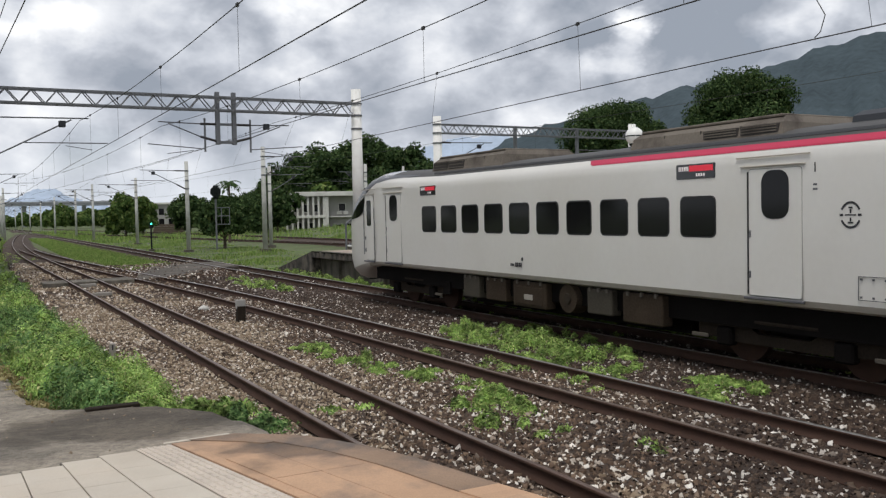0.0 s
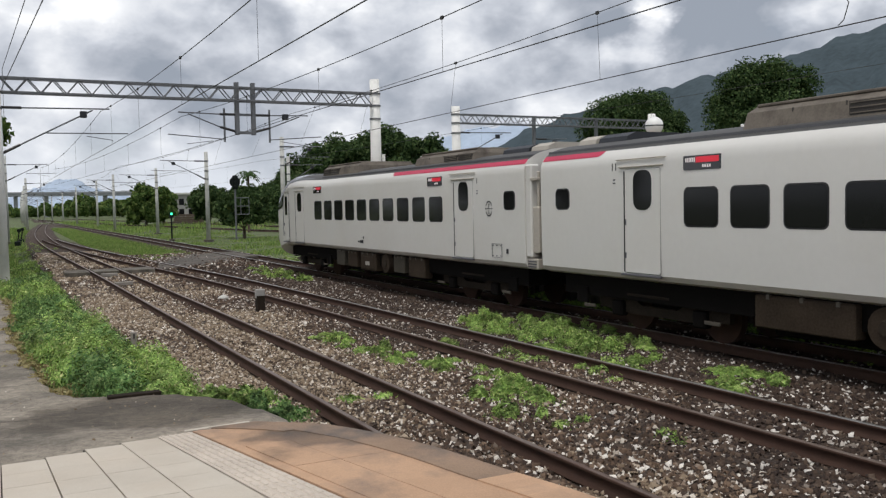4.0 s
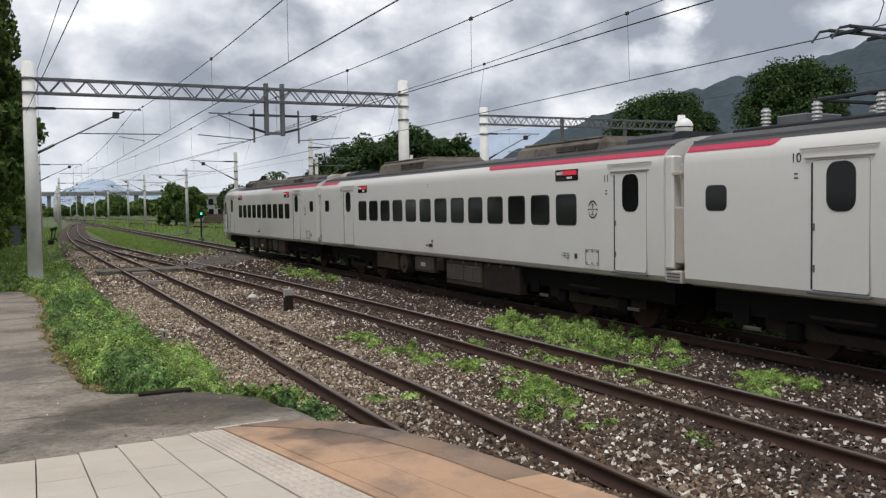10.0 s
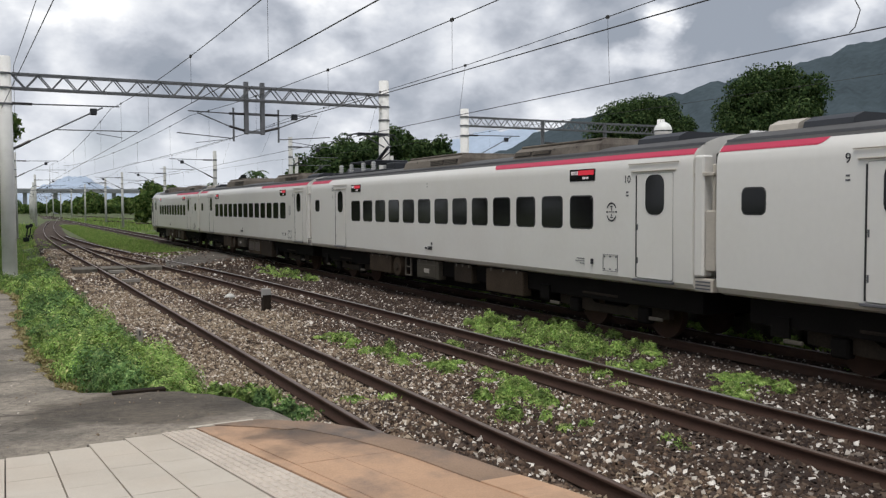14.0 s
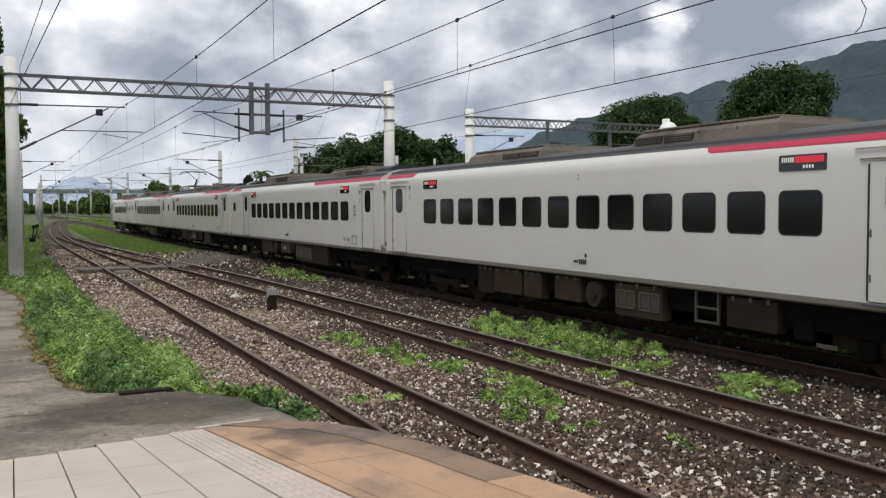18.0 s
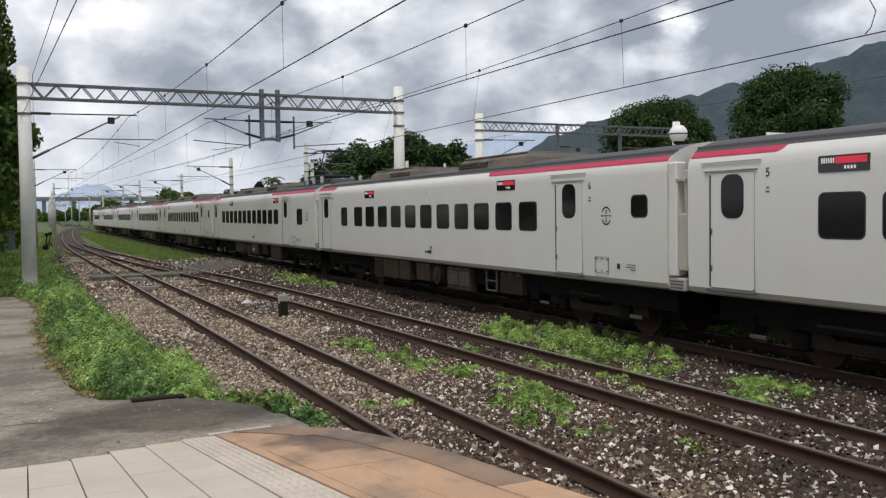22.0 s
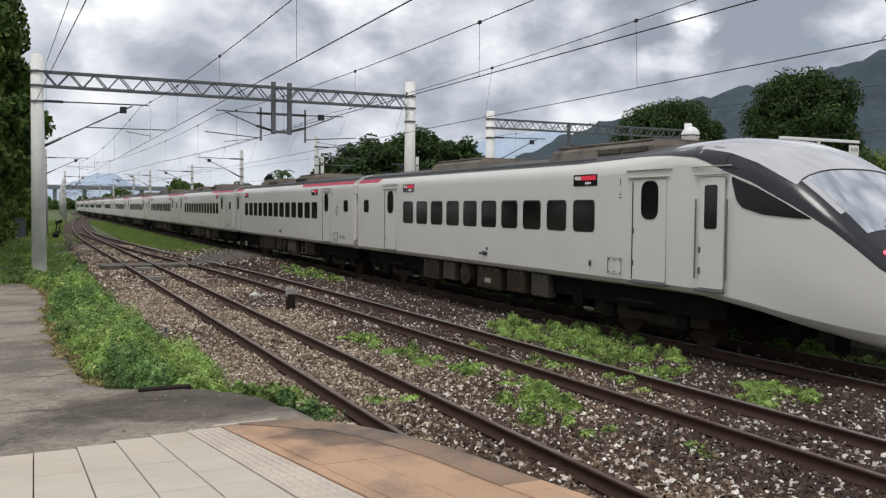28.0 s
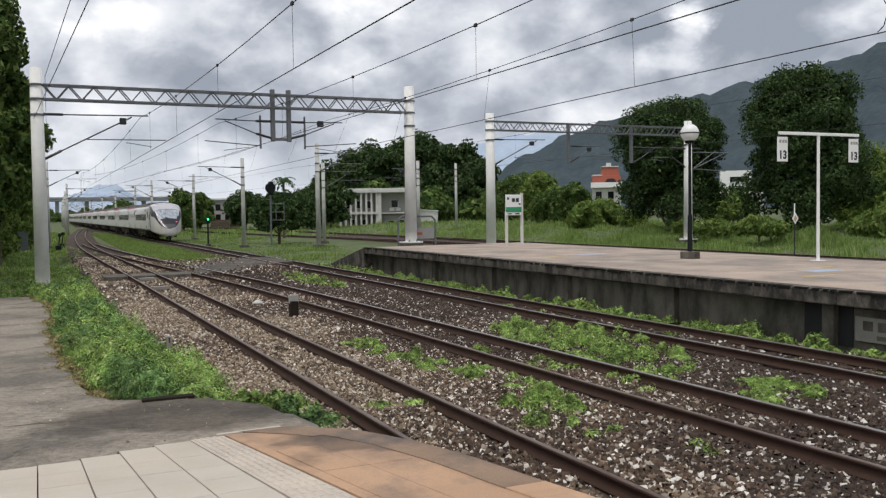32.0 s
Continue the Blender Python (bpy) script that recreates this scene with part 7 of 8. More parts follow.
def far_wood(name, y, x0, x1, h, n, seed, label):
    """A far belt of trees, too distant to tell one tree from the next."""
    rng = np.random.default_rng(seed)
    lobes = []
    for x in np.arange(x0, x1, 3.2):
        hh = h * rng.uniform(0.6, 1.1)
        lobes.append((x + rng.uniform(-1, 1), y + rng.uniform(-6, 6), hh * 0.5, 3.2, 3.2, hh * 0.52))
    v, f = foliage(rng, lobes, n, 0.6)
    return tagged(link(name, raw_mesh(name, v, f), M["leaf3"]), label, "trees", kind="stuff")


far_wood("far_wood", 330, 24, 75, 8.5, 16000, 71, "far belt of dark green trees")
far_wood("far_wood", 430, -70, 60, 6.0, 22000, 72, "far belt of dark green trees under the viaduct")
far_wood("far_wood", 150, 52, 85, 7.0, 12000, 73, "belt of trees behind the houses")
via = thing("viaduct", "concrete road viaduct far behind the yard, haze in its colour", "bridge", 0, 520, 0)
part("deck", box(-60, 75, -5, 5, 11.0, 12.6, 0.1), M["hazecon"], via)
part("parapet", box(-60, 75, -5.3, -5.0, 12.4, 13.3), M["hazecon"], via)
for i in range(9):
    part("pier", box(-50 + 15 * i - 1, -50 + 15 * i + 1, -2, 2, -1, 11.2), M["hazecon"], via)


x, y = polar(20.2, 150)
hs = thing("white_office_house", "two-storey white flat-roofed house with tall columns", "building", x, y, -0.6, -22)
part("wall", box(-4.9, 8.0, 0, 9, -0.3, 6.4), M["greywall"], hs, "grey rendered wall")
part("roof", box(-5.6, 8.4, -1.9, 9.4, 6.4, 7.15, 0.04), M["cream"], hs, "flat white roof slab")
part("upper_floor_slab", box(-5.3, 1.4, -1.7, 0.05, 2.75, 3.2, 0.02), M["cream"], hs)
part("canopy", box(1.6, 6.2, -0.9, 0.05, 2.8, 3.0, 0.02), M["cream"], hs)
for i in range(8):
    xx = -5.0 + 0.88 * i
    part("column", box(xx - 0.16, xx + 0.16, -1.55, -1.23, -0.3, 6.4, 0.02), M["cream"], hs)
part("column", box(1.35, 1.95, -1.6, -1.0, -0.3, 6.4, 0.02), M["cream"], hs)
for xx, zz, w, h in ((4.2, 4.5, 1.1, 1.2), (3.6, 1.0, 0.9, 1.1), (5.3, 0.75, 0.9, 1.9), (-3.6, 4.4, 0.9, 1.2), (-1.9, 4.4, 0.9, 1.2), (-0.2, 4.4, 0.9, 1.2), (-3.2, 1.0, 1.0, 1.8), (-1.0, 1.0, 1.0, 1.8)):
    wd = part("window", box(xx - w / 2 - 0.08, xx + w / 2 + 0.08, -0.06, 0.02, zz - h / 2 - 0.08, zz + h / 2 + 0.08), M["cream"], hs)
    part("pane", box(xx - w / 2, xx + w / 2, -0.08, -0.055, zz - h / 2, zz + h / 2), M["glass"], wd)
for xx in (3.7, 4.8):
    part("air_conditioner", box(xx - 0.4, xx + 0.4, -0.42, 0, 3.3, 3.8, 0.03), M["cream"], hs)
an = thing("white_shed", "low white annex with sloping sheet roof", "building", x + 7.6, y - 2.6, -0.6, -22)
part("wall", prism([(-3.2, -0.3), (3.6, -0.3), (3.6, 3.1), (-3.2, 3.7)], 0, 6), M["cream"], an)
part("roof", prism([(-3.3, 3.72), (3.7, 3.12), (3.7, 3.24), (-3.3, 3.84)], -0.2, 6.2), M["white"], an)

x, y = polar(27.4, 190)
tw = thing("grey_apartment_house", "plain grey apartment house behind the trees", "building", x, y, -0.5, -25)
part("wall", box(-3.8, 3.8, 0, 8, 0, 11.5), M["greywall"], tw)
part("side_wall", box(1.6, 3.8, -0.6, 0, 0, 12.5), M["cream"], tw)
for zz in (3.0, 5.6, 8.2, 10.2):
    part("window", box(0.3, 1.3, -0.06, 0, zz - 0.7, zz + 0.7), M["glass"], tw)

x, y = polar(35.6, 185)
rh = thing("red_fronted_house", "white house with red brick upper front", "building", x, y, 1.7, -35)
part("wall", box(-2.9, 2.9, 0, 8, -2.3, 5.6), M["cream"], rh)
part("balcony", box(-3.2, 3.2, -1.2, 0.1, 5.2, 5.7, 0.03), M["white"], rh)
part("balustrade", box(-3.2, 3.2, -1.2, -1.05, 5.7, 6.3), M["white"], rh)
part("upper_front", box(-2.9, 2.9, 0.3, 7.5, 5.6, 7.7, 0.03), M["brick"], rh, "red brick upper storey")
part("parapet", box(-3.0, -0.9, 0.2, 7.6, 7.7, 7.95, 0.03), M["cream"], rh)
part("top_block", prism([(-1.3, 7.7), (2.7, 7.7), (2.3, 9.5), (-0.9, 9.5)], 0.4, 6.5), M["brick"], rh, "red sloping roof block")
part("top_slab", box(-1.1, 2.5, 0.2, 6.6, 9.5, 9.7, 0.02), M["cream"], rh)
# no hollow here: the shade inside the arch is a black sheet
part("arch", prism([(-0.2, 5.7), (2.0, 5.7), (2.0, 6.6), (1.5, 7.1), (0.3, 7.1), (-0.2, 6.6)], 0.2, 0.32), M["rubber"], rh, "black arched sheet for the darkness of a recess")
part("roof_tank", tube((0.5, 3, 9.7), (0.5, 3, 10.5), 0.6, 0.5, 12), M["cream"], rh)
for xx, zz in ((-1.6, 3.6), (0.9, 3.6), (-1.6, 1.2), (1.2, 1.2)):
    part("window", box(xx - 0.6, xx + 0.6, -0.05, 0.01, zz - 0.8, zz + 0.8), M["glass"], rh)

x, y = polar(43.8, 170)
wh = thing("white_apartment_house", "pale storeyed house between the two big trees", "building", x, y, 0, -43)
part("wall", box(-3.6, 2.0, 0, 8, -0.3, 9.2), M["white"], wh)
part("wing", box(2.0, 4.2, 1, 8, -0.3, 5.2), M["cream"], wh)
for zz in (3.6, 5.6, 7.6):
    part("window_band", box(-1.8, 1.5, -0.06, 0.0, zz - 0.45, zz + 0.45), M["glass"], wh)
    part("sill", box(-2.0, 1.7, -0.25, 0.0, zz - 0.62, zz - 0.5), M["white"], wh)
part("sign_panel", box(0.4, 4.0, -0.4, -0.2, 3.6, 4.8), M["greywall"], wh)
x, y = polar(51.4, 100)
sh = thing("low_shed", "low pale shed with flat roof among bushes", "building", x, y, 0, -50)
part("wall", box(-3.5, 3.5, 0, 5, -0.3, 2.5), M["cream"], sh)
part("roof", box(-3.9, 3.9, -0.5, 5.4, 2.5, 2.8), M["white"], sh)
x, y = polar(10.9, 260)
fs = thing("far_station_house", "far pale storeyed house behind the yard", "building", x, y, -0.3, -10)
part("wall", box(-8, 8, 0, 10, -0.3, 7.0), M["greywall"], fs)
part("roof", box(-8.6, 8.6, -0.6, 10.4, 7.0, 7.5), M["cream"], fs)
for i in range(6):
    for zz in (2.0, 4.9):
        part("window", box(-7 + 2.6 * i - 0.7, -7 + 2.6 * i + 0.7, -0.06, 0.0, zz - 0.9, zz + 0.9), M["glass"], fs)

# ---- loose stones and weeds ----
def scatter(rng, x0, x1, y0, y1, per_m2):
    n = int((x1 - x0) * (y1 - y0) * per_m2)
    return rng.uniform(x0, x1, n), rng.uniform(y0, y1, n)


def stones(name, X, Y, Z, size, rng, material, label):
    """Angular stones as eight-sided chips, each turned and stretched its own way."""
    n = len(X)
    base = np.array([(1, 0, 0), (-1, 0, 0), (0, 1, 0), (0, -1, 0), (0, 0, 1), (0, 0, -1)], float)
    tri = np.array([(0, 2, 4), (2, 1, 4), (1, 3, 4), (3, 0, 4), (2, 0, 5), (1, 2, 5), (3, 1, 5), (0, 3, 5)])
    q = rng.normal(size=(n, 4))
    q /= np.linalg.norm(q, axis=1)[:, None]
    w, x, y, z = q.T
    Rm = np.stack([1 - 2 * (y * y + z * z), 2 * (x * y - z * w), 2 * (x * z + y * w),
                   2 * (x * y + z * w), 1 - 2 * (x * x + z * z), 2 * (y * z - x * w),
                   2 * (x * z - y * w), 2 * (y * z + x * w), 1 - 2 * (x * x + y * y)], -1).reshape(n, 3, 3)
    s = size * (0.45 + 1.25 * rng.random((n, 1, 1)) ** 1.8) * (0.6 + 0.8 * rng.random((n, 1, 3)))
    v = (base[None] * (0.75 + 0.5 * rng.random((n, 6, 1)))) * s
    v = np.einsum("nij,nkj->nki", Rm, v) + np.stack([X, Y, Z], -1)[:, None, :]
    f = (np.arange(n)[:, None, None] * 6 + tri[None]).reshape(-1, 3)
    v = v.reshape(-1, 3)
    up = np.cross(v[f[:, 1]] - v[f[:, 0]], v[f[:, 2]] - v[f[:, 0]])
    f = f[up[:, 2] > -0.2 * np.linalg.norm(up, axis=1)]    # faces that lie in the bed are left out
    return tagged(link(name, raw_mesh(name, v, f), material), label, "ballast", kind="stuff")


rng = np.random.default_rng(8)
runs = [(2.7, 12.9, 3.2, 9, 820, 0.025), (1.9, 12.9, 9, 16, 820, 0.021), (1.8, 12.9, 16, 28, 460, 0.024), (1.9, 12.9, 28, 60, 90, 0.038)]
for i, (x0, x1, y0, y1, den, size) in enumerate(runs):
    X, Y = scatter(rng, x0, x1, y0, y1, den)
    keep = (X < 9.9) | (rng.random(len(X)) < 0.5)
    if y0 < 7:
        keep &= ~((X < np.array([float(edge(min(6.6, q))) for q in Y]) + 0.03) & (Y < 6.7))
    for f in (track1, track2, track3):
        for o in (-0.566, 0.566):
            keep &= np.abs(X - f(Y) - o) > 0.06
    X, Y = X[keep], Y[keep]
    Z = bed_z(X, Y) + rng.normal(size=len(X)) * 0.010 + 0.003
    blot = np.sin(X * 1.3 + 2.0 * np.sin(Y * 0.45)) + np.cos(Y * 0.8 + X * 0.6) + rng.normal(size=len(X)) * 0.8
    # darkest past x 9.2, where the train's shade is put into the tone
    tone = np.interp(X, [1.8, 2.2, 3.3, 5.2, 6.2, 8.2, 9.2, 9.7], [0.3, 1.5, 1.3, 0.8, -0.2, -0.8, -1.4, -3.0]) + 0.45 * blot + np.where(Y < 8.5, -0.45, 0.0)
    pale, dark = tone > 0.75, tone < -0.45
    mid = ~pale & ~dark
    stones("ballast_stones", X[mid], Y[mid], Z[mid], size, rng, STONE, "loose brown, grey and white ballast stones")
    stones("dark_ballast_stones", X[dark], Y[dark], Z[dark], size, rng, STONE2, "loose dark brown ballast stones, with the train's shade toned in")
    stones("pale_ballast_stones", X[pale], Y[pale], Z[pale], size, rng, STONE3, "loose pale tan ballast stones")


X, Y = rng.uniform(5.8, 10.6, 2600), rng.uniform(36.6, 50.0, 2600)
out = np.abs(Y - np.interp(X, [5.8, 7.9, 10.6], [38.2, 42.0, 46.5])) / np.interp(X, [5.8, 7.9, 10.6], [1.2, 3.4, 3.2])
keep = rng.random(len(X)) < np.clip((out - 0.55) * 1.6, 0.04, 1.0)
stones("crossing_gravel", X[keep], Y[keep], np.full(keep.sum(), -0.025), 0.035, rng, STONE, "gravel strewn over the crossing's edges")


def weeds(name, blobs, zfun, rng, material, label, leaf=0.05, dome=0.0):
    """Leafy weeds: patches (x, y, rx, ry, height, count) made of domed clumps of leaves with gaps between, and loose leaves round them."""
    V, F, off = [], [], 0
    for x, y, rx, ry, h, n in blobs:
        m = max(2, int(rx * ry * 3.2 * (2.2 if dome else 7)))
        r = np.sqrt(rng.random(m))
        a = rng.uniform(0, 2 * np.pi, m)
        wig = 1 + 0.26 * np.sin(a * 3 + x) + 0.16 * np.sin(a * 7 + y)
        cx, cy = x + rx * r * wig * np.cos(a), y + ry * r * wig * np.sin(a)
        ch = h * (1 - 0.55 * r**2) * rng.uniform(0.3, 1.25, m)
        cr = rng.uniform(0.09, 0.22, m) * (0.55 + h * 1.4)
        if dome:
            cr = dome * rng.uniform(0.6, 1.15, m)
        pr = cr**2 + 0.4 * cr * ch
        k = rng.choice(m, n, p=pr / pr.sum())
        d = rng.normal(size=(n, 3))
        d[:, 2] = np.abs(d[:, 2])
        d /= np.linalg.norm(d, axis=1)[:, None]
        frill = 1 + (0.34 if dome else 0.18) * np.sin(d[:, 0] * 9 + k) * np.cos(d[:, 1] * 8 + 2.0 * k)
        q = (0.80 + 0.25 * rng.random(n)) * frill
        px_, py_ = cx[k] + d[:, 0] * cr[k] * q, cy[k] + d[:, 1] * cr[k] * q
        stray = rng.random(n) < 0.10
        px_ = np.where(stray, cx[k] + (px_ - cx[k]) * 2.0, px_)
        py_ = np.where(stray, cy[k] + (py_ - cy[k]) * 2.0, py_)
        c = np.stack([px_, py_, zfun(px_, py_) + 0.01 + np.where(stray, 0.15, 1.0) * d[:, 2] * ch[k] * q], -1)
        nrm = d + rng.normal(size=(n, 3)) * (0.36 if dome else 0.5)
        up = np.cross(nrm, rng.normal(size=(n, 3)))
        up /= np.linalg.norm(up, axis=1)[:, None]
        s = leaf * (0.4 + 1.1 * rng.random(n))[:, None]
        side = np.cross(up, nrm)
        side /= np.linalg.norm(side, axis=1)[:, None]
        v = np.stack([c - up * s * 0.8, c + side * s * 0.30, c + up * s * 1.1, c - side * s * 0.30], 1).reshape(-1, 3)
        V.append(v); F.append(off + np.arange(n)[:, None] * 4 + np.array([[0, 1, 2, 3]])); off += 4 * n
    return tagged(link(name, raw_mesh(name, np.concatenate(V), np.concatenate(F)), M[material]), label, "weeds", kind="stuff")


def blades(name, X, Y, Z, H, rng, material, label, width=0.012, lean=0.35):
    n = len(X)
    a = rng.uniform(0, 2 * np.pi, n)
    dx, dy = np.cos(a), np.sin(a)
    ln = lean * rng.random(n) * H
    w = width * (0.6 + 0.8 * rng.random(n))
    p0 = np.stack([X - dy * w, Y + dx * w, Z], -1)
    p1 = np.stack([X + dy * w, Y - dx * w, Z], -1)
    p2 = np.stack([X + dx * ln * 0.35 + dy * w * 0.8, Y + dy * ln * 0.35 - dx * w * 0.8, Z + H * 0.6], -1)
    p3 = np.stack([X + dx * ln, Y + dy * ln, Z + H], -1)
    v = np.stack([p0, p1, p2, p3], 1).reshape(-1, 3)
    f = np.arange(n)[:, None] * 4 + np.array([[0, 1, 2, 3]])
    return tagged(link(name, raw_mesh(name, v, f), M[material]), label, "grass", kind="stuff")


def humps(names, domes, zfun, per_m2, leaf, materials, labels, jitter=0.45):
    """Bushy weeds: leaves on the outer skin of overlapping domes (x, y, radius, height, kind), with creases where domes meet."""
    D = np.array(domes)
    out = {}
    for j, (x, y, r, h, kind) in enumerate(domes):
        n = int(per_m2(y) * 3.14 * r * (r + 1.3 * h))
        d = rng.normal(size=(n, 3))
        d[:, 2] = np.abs(d[:, 2])
        d /= np.linalg.norm(d, axis=1)[:, None]
        lump = 1 + 0.16 * np.sin(7 * d[:, 0] + j) * np.cos(6 * d[:, 1] + 2.0 * j) + 0.10 * np.sin(13 * d[:, 1] + 11 * d[:, 2] + j)
        q = lump * rng.uniform(0.80, 1.05, n)
        P = np.stack([x + d[:, 0] * r * q, y + d[:, 1] * r * q, d[:, 2] * h * q], -1)
        # leave out what lies deep inside a neighbouring dome
        near = D[(np.hypot(D[:, 0] - x, D[:, 1] - y) < 1.3) & (np.arange(len(D)) != j)]
        keep = np.ones(n, bool)
        for a, b, rr, hh, _ in near:
            keep &= ((P[:, 0] - a) / rr) ** 2 + ((P[:, 1] - b) / rr) ** 2 + (P[:, 2] / hh) ** 2 > 0.66
        P, d = P[keep], d[keep]
        P[:, 2] += zfun(np.full(len(P), x) * 0.5 + P[:, 0] * 0.5, P[:, 1])
        nrm = d * np.array([1 / r, 1 / r, 1 / h])
        nrm /= np.linalg.norm(nrm, axis=1)[:, None]
        nrm = nrm + rng.normal(size=(len(P), 3)) * jitter
        up = np.cross(nrm, rng.normal(size=(len(P), 3)))
        up /= np.linalg.norm(up, axis=1)[:, None]
        side = np.cross(up, nrm)
        side /= np.linalg.norm(side, axis=1)[:, None]
        s = leaf(y) * (0.45 + 1.0 * rng.random(len(P)))[:, None]
        out.setdefault(int(kind), []).append(np.stack([P - up * s * 0.8, P + side * s * 0.36, P + up * s * 1.1, P - side * s * 0.36], 1).reshape(-1, 3))
    for kind, vs in sorted(out.items()):
        v = np.concatenate(vs)
        f = np.arange(len(v)).reshape(-1, 4)
        tagged(link(names[kind], raw_mesh(names[kind], v, f), M[materials[kind]]), labels[kind], "weeds", kind="stuff")


domes, low, dry = [], [], []
for y in np.arange(8.95, 38, 0.50):
    lo = float(right(y)) + 0.12
    hi = float(np.interp(y, [8.4, 8.9, 9.5, 11, 13, 16, 20, 28, 40], [1.1, 1.55, 1.85, 2.05, 1.95, 1.75, 1.5, 1.6, 1.9]))
    m = max(2, int((hi - lo) / 0.46))
    for j in range(m):
        x = lo + (hi - lo) * (j + rng.uniform(0.15, 0.85)) / m
        if not (y > 35.5 and abs(x - 0.12) < 0.75):
            domes.append((x, y + rng.uniform(-0.2, 0.2), rng.uniform(0.24, 0.40), rng.uniform(0.26, 0.56), float(rng.random() < 0.36)))
            domes.append((x + rng.uniform(-0.3, 0.3), y + rng.uniform(-0.25, 0.25), rng.uniform(0.12, 0.2), rng.uniform(0.08, 0.24), float(rng.random() < 0.5)))
        low.append((x, y, 0.34, 0.3, 0.05, int(np.interp(y, [8, 14, 40], [180, 110, 40]))))
    dry.append((lo - 0.14 + rng.uniform(-0.1, 0.12), y, 0.22, 0.2, 0.07, int(np.interp(y, [8, 14, 40], [200, 110, 40]))))
for x in np.arange(0.6, 1.7, 0.13):
    dry.append((x, float(np.interp(x, [0.6, 1.0, 1.5, 1.8], [9.1, 8.78, 8.6, 8.35])) + rng.uniform(-0.1, 0.12), 0.16, 0.14, 0.07, 180))
# floor leaves are a darker green, which puts shade into the clumps' gaps
weeds("weed_bank_floor", low, lambda x, y: land(x, y) - 0.01, rng, "leaf3", "low creeping weeds under the bank, gap shade in their green", 0.045)
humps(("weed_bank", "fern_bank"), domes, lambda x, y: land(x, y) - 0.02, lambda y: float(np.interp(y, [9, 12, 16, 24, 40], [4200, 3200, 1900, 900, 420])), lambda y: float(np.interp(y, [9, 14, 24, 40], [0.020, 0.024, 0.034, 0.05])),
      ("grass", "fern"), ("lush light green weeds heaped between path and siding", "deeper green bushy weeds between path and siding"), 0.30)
weeds("dry_edge_weeds", dry, lambda x, y: land(x, y) + 0.03, rng, "straw", "dry yellow-brown weeds along the path's edge", 0.04)
weeds("weed_tuft", [(1.92, 8.85, 0.14, 0.2, 0.24, 2600), (2.10, 8.5, 0.14, 0.25, 0.22, 3000), (2.0, 8.7, 0.2, 0.3, 0.10, 1500)], lambda x, y: 0.49 + 0 * x, rng, "grass", "light green tuft beside the platform end", 0.026, 0.13)
weeds("weed_tuft", [(2.24, 8.2, 0.14, 0.2, 0.22, 2600), (2.36, 7.85, 0.14, 0.2, 0.20, 2600), (2.3, 8.0, 0.18, 0.25, 0.10, 1200)], lambda x, y: 0.43 + 0 * x, rng, "fern", "deeper green tuft beside the platform end", 0.028, 0.12)
# fallen leaves and grit on the path
X, Y = rng.uniform(-2.5, 1.7, 1500), 6.7 + 14 * rng.random(1500) ** 1.6
keep = X < right(Y) - 0.02
X, Y = X[keep], Y[keep]
edge_near = np.exp(-(right(Y) - X) / 0.5)
keep = rng.random(len(X)) < 0.25 + 0.75 * edge_near
X, Y = X[keep], Y[keep]
stones("path_grit", X, Y, pave_z(X, Y) + 0.016, 0.007, rng, STONE3, "pale grit and litter on the asphalt path")
weeds("weed_patch", [(9.3, 15.6, 0.7, 1.3, 0.34, 15000), (10.1, 14.6, 0.8, 1.5, 0.30, 15000), (9.2, 13.2, 0.85, 1.5, 0.32, 15000), (9.1, 11.6, 0.75, 1.1, 0.30, 12000), (8.5, 11.0, 0.4, 0.6, 0.2, 1200)],
      lambda x, y: bed_z(x, y) - 0.01, rng, "grass", "bright green weeds between the tracks", 0.026)
weeds("weed_patch", [(9.2, 9.05, 0.55, 0.75, 0.20, 8000), (9.35, 8.95, 0.4, 0.5, 0.28, 7000), (8.95, 8.6, 0.35, 0.4, 0.14, 1500)], lambda x, y: bed_z(x, y) - 0.01, rng, "grass", "low bright green weed cushion", 0.026)
weeds("weed_patch", [(5.75, 15.4, 0.4, 1.2, 0.18, 4200), (5.9, 13.6, 0.5, 1.1, 0.2, 7000), (6.1, 12.2, 0.45, 0.9, 0.2, 5500), (6.0, 9.7, 0.42, 0.55, 0.34, 12000), (5.6, 9.0, 0.25, 0.35, 0.2, 1300), (6.5, 11.3, 0.4, 0.7, 0.14, 900), (6.0, 8.0, 0.3, 0.4, 0.12, 350), (6.2, 7.2, 0.25, 0.3, 0.1, 220), (7.05, 7.4, 0.12, 0.14, 0.22, 260)],
      lambda x, y: bed_z(x, y) - 0.01, rng, "grass", "sparse green weeds between siding and loop", 0.026)
weeds("weed_patch", [(7.7, 10.6, 0.35, 0.7, 0.16, 900), (7.75, 12.4, 0.35, 0.9, 0.14, 1000), (7.4, 14.2, 0.3, 0.8, 0.12, 700), (8.1, 9.9, 0.25, 0.35, 0.2, 700)], lambda x, y: bed_z(x, y) - 0.01, rng, "grass", "thin weeds inside the loop track", 0.026)
weeds("weed_patch", [(9.6, 33.0, 0.7, 2.6, 0.25, 1800), (9.5, 30.0, 0.5, 1.4, 0.2, 800), (4.3, 11.0, 0.2, 0.5, 0.12, 350)], lambda x, y: bed_z(x, y) - 0.01, rng, "grass", "weeds between loop and main track", 0.055)
edge_blobs = [(12.75 + rng.uniform(-0.35, 0.3), y, 0.35, 0.5, rng.uniform(0.12, 0.34), int(np.interp(y, [6, 40], [520, 160]))) for y in np.arange(5.5, 42, 0.42)]
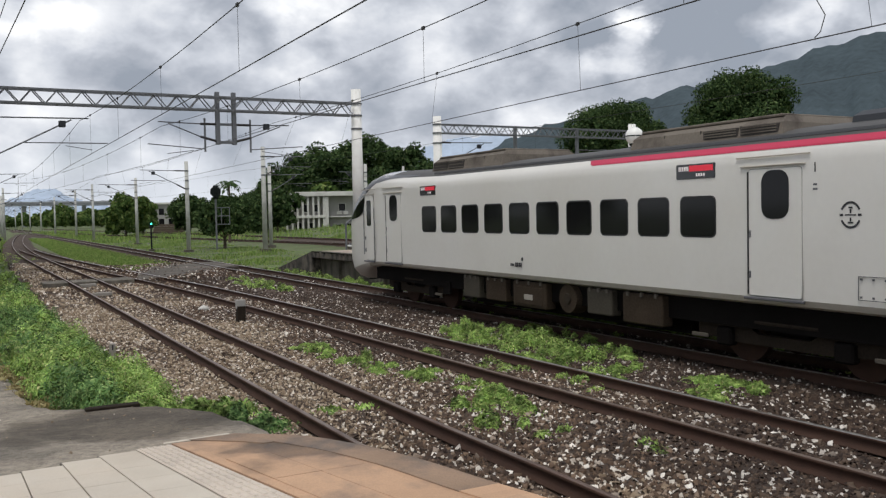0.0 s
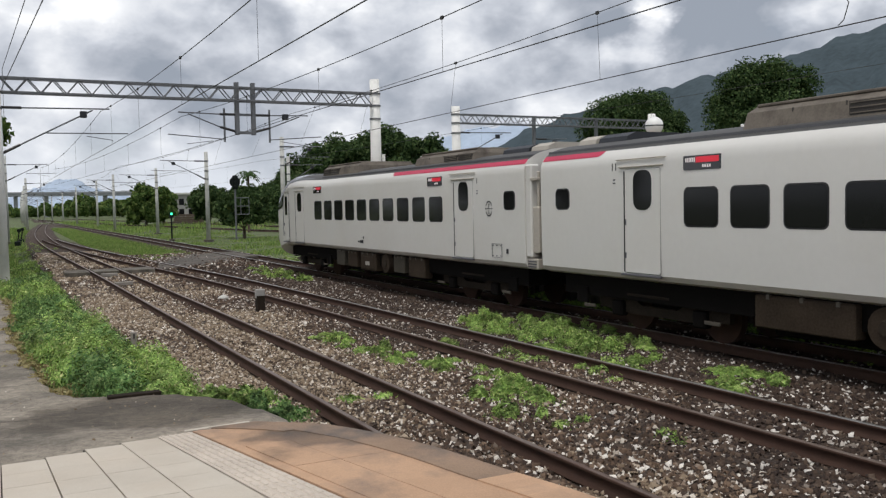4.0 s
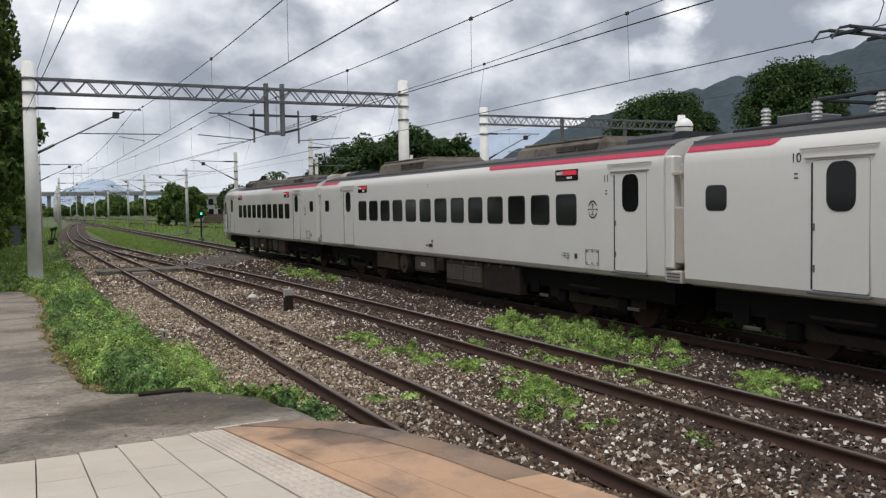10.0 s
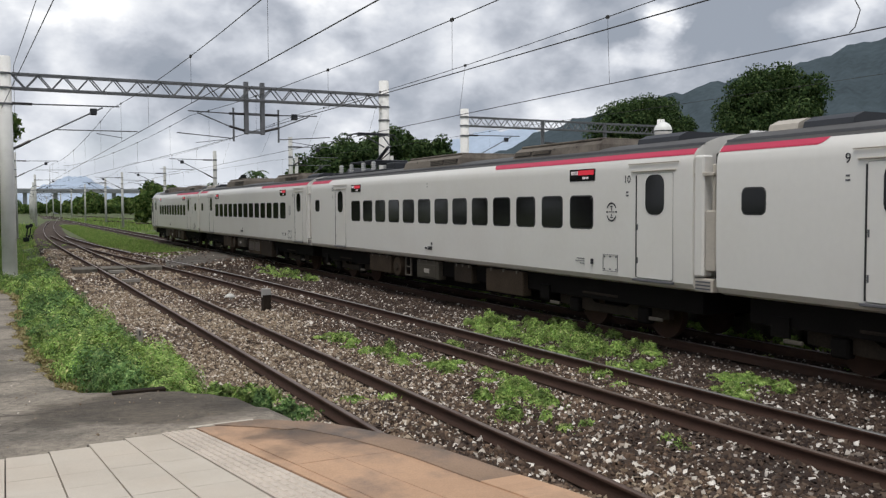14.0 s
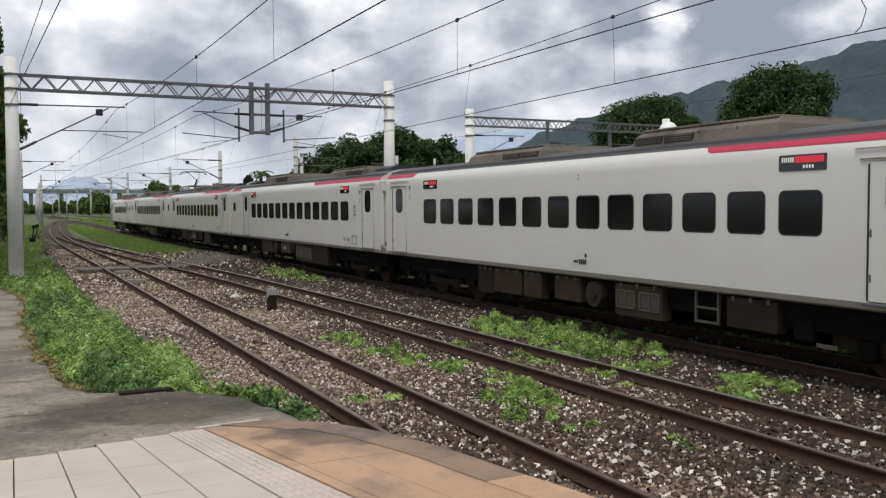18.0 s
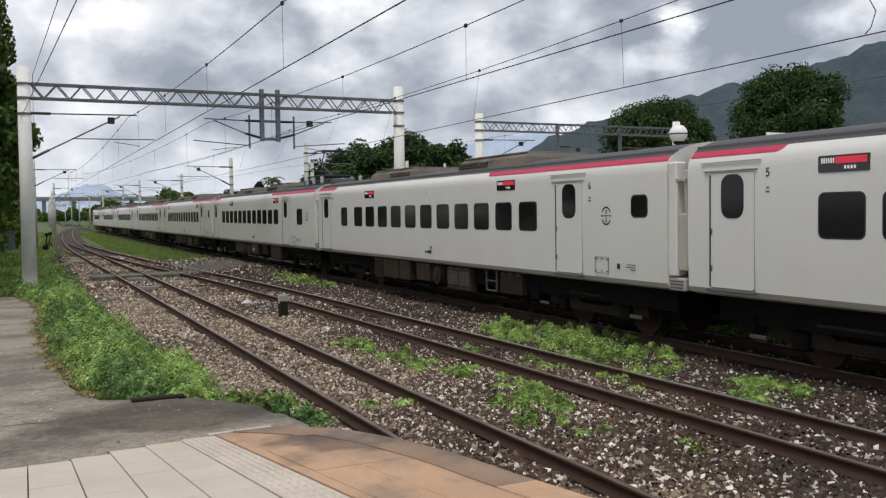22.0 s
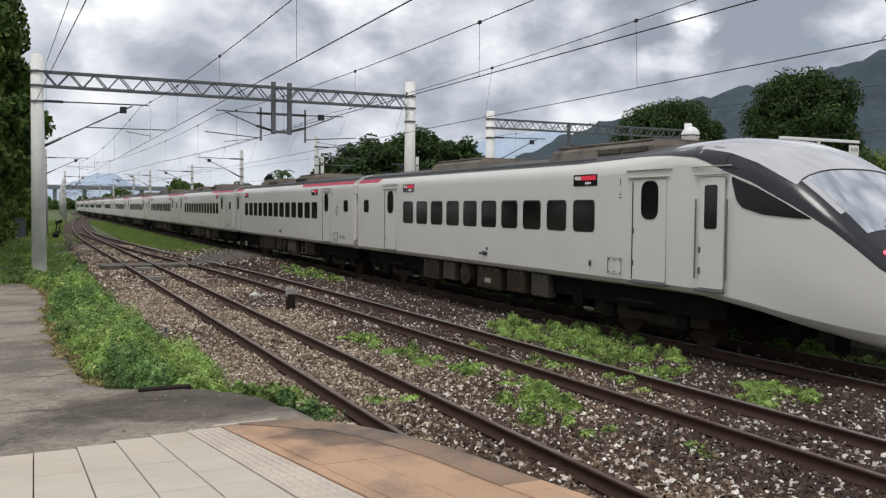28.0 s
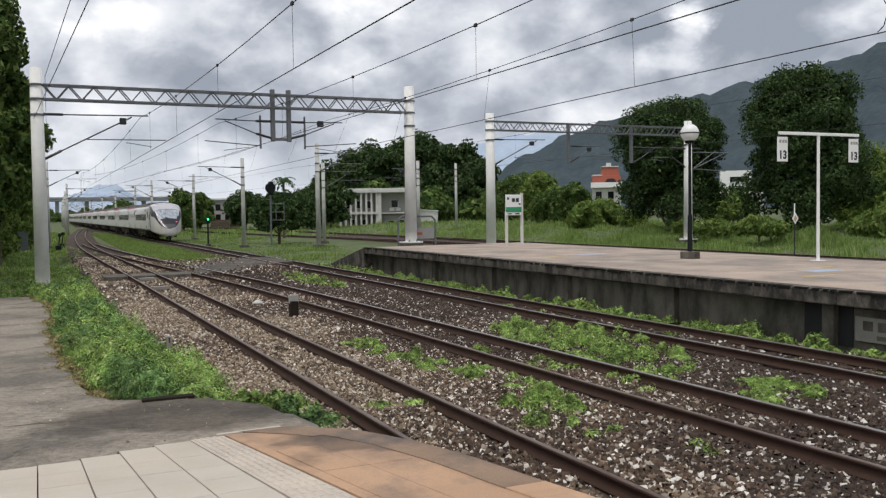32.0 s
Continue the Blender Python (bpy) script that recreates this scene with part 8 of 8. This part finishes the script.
edge_blobs += [(11.45 + rng.uniform(-0.25, 0.25), y, 0.12, 0.25, 0.07, 60) for y in np.arange(9, 24, 1.7)]
weeds("weed_strip", edge_blobs, lambda x, y: bed_z(np.minimum(x, 12.7), y) - 0.02, rng, "grass", "weeds along the foot of the platform wall", 0.05)
n = 42000
X, Y = rng.uniform(5.0, 10.2, n), 46 + 104 * rng.random(n) ** 1.5
keep = (X > np.minimum(9.0, 5.4 + 0.02 * (Y - 44))) & (np.abs(X - track1(Y)) > 0.9) & (np.abs(X - track2(np.minimum(Y, 92))) > 0.9)
X, Y = X[keep], Y[keep]
blades("wedge_grass", X, Y, np.full(len(X), -0.26), 0.17 * rng.uniform(0.5, 1.2, len(X)), rng, "grass2", "bright green wedge of grass between the far tracks", 0.03)

left_blobs = [(rng.uniform(-3.4, 1.6 if y > 38.6 else -0.9), y, 0.6, 0.8, rng.uniform(0.2, 0.5), 330) for y in np.repeat(np.arange(33.5, 62, 0.9), 2)]
left_blobs += [(rng.uniform(-3.4, 2.4), y, 1.0, 1.6, rng.uniform(0.25, 0.6), 230) for y in np.repeat(np.arange(62, 130, 2.0), 3)]
weeds("weed_verge", left_blobs, lambda x, y: land(x, y) - 0.02, rng, "grass", "green weeds between the tree row and the siding", 0.06)

# grass of the open yard beyond the tracks
def field(name, n, x0, x1, y0, y1, h, width, label, hole=None):
    X, Y = rng.uniform(x0, x1, n), rng.uniform(y0, y1, n)
    patch = np.sin(X * 0.8 + np.sin(Y * 0.5)) * np.cos(Y * 0.7 + 0.6 * np.sin(X * 0.4))
    keep = rng.random(n) < 0.55 + 0.45 * patch
    if hole is not None:
        keep &= ~hole(X, Y)
    X, Y, patch = X[keep], Y[keep], patch[keep]
    H = h * (0.35 + 1.1 * np.clip(patch, 0, 1) ** 1.5) * rng.uniform(0.5, 1.15, len(X))
    return blades(name, X, Y, land(X, Y) - 0.02, H, rng, "grass2", label, width)


field("yard_grass", 110000, 36.3, 66, 18, 100, 0.55, 0.022, "tall green grass beyond the far tracks")
field("yard_grass", 26000, 12.6, 22.3, 42, 110, 0.24, 0.03, "green grass behind the platform end", lambda X, Y: (X < 13.0) | (np.abs(X - track4(Y)) < 1.3))
field("yard_grass", 20000, 22, 75, 95, 170, 0.6, 0.06, "green grass in front of the houses")
field("yard_grass", 16000, 12.6, 24, 110, 230, 0.5, 0.06, "green grass along the far tracks")
field("tall_grass", 30000, 35.5, 50, 34, 60, 0.62, 0.02, "tall soft grass in front of the big trees")
field("verge_grass", 16000, -4.5, 1.0, 34, 75, 0.42, 0.02, "bright grass beside the portal column", lambda X, Y: (np.abs(X - 0.12) < 0.8) & (Y < 38.9))
field("far_verge_grass", 15000, -3.0, 4.4, 70, 160, 0.5, 0.04, "green grass beside the far siding", lambda X, Y: X > track1(Y) - 1.5)
field("path_grass", 22000, -7, 0.2, 26, 110, 0.35, 0.02, "grass between the path and the trees", lambda X, Y: (X < np.where(Y < 45, right(np.minimum(Y, 45)) + 0.05, -9)) | ((np.abs(X - 0.12) < 0.8) & (Y < 38.9)))


motions()
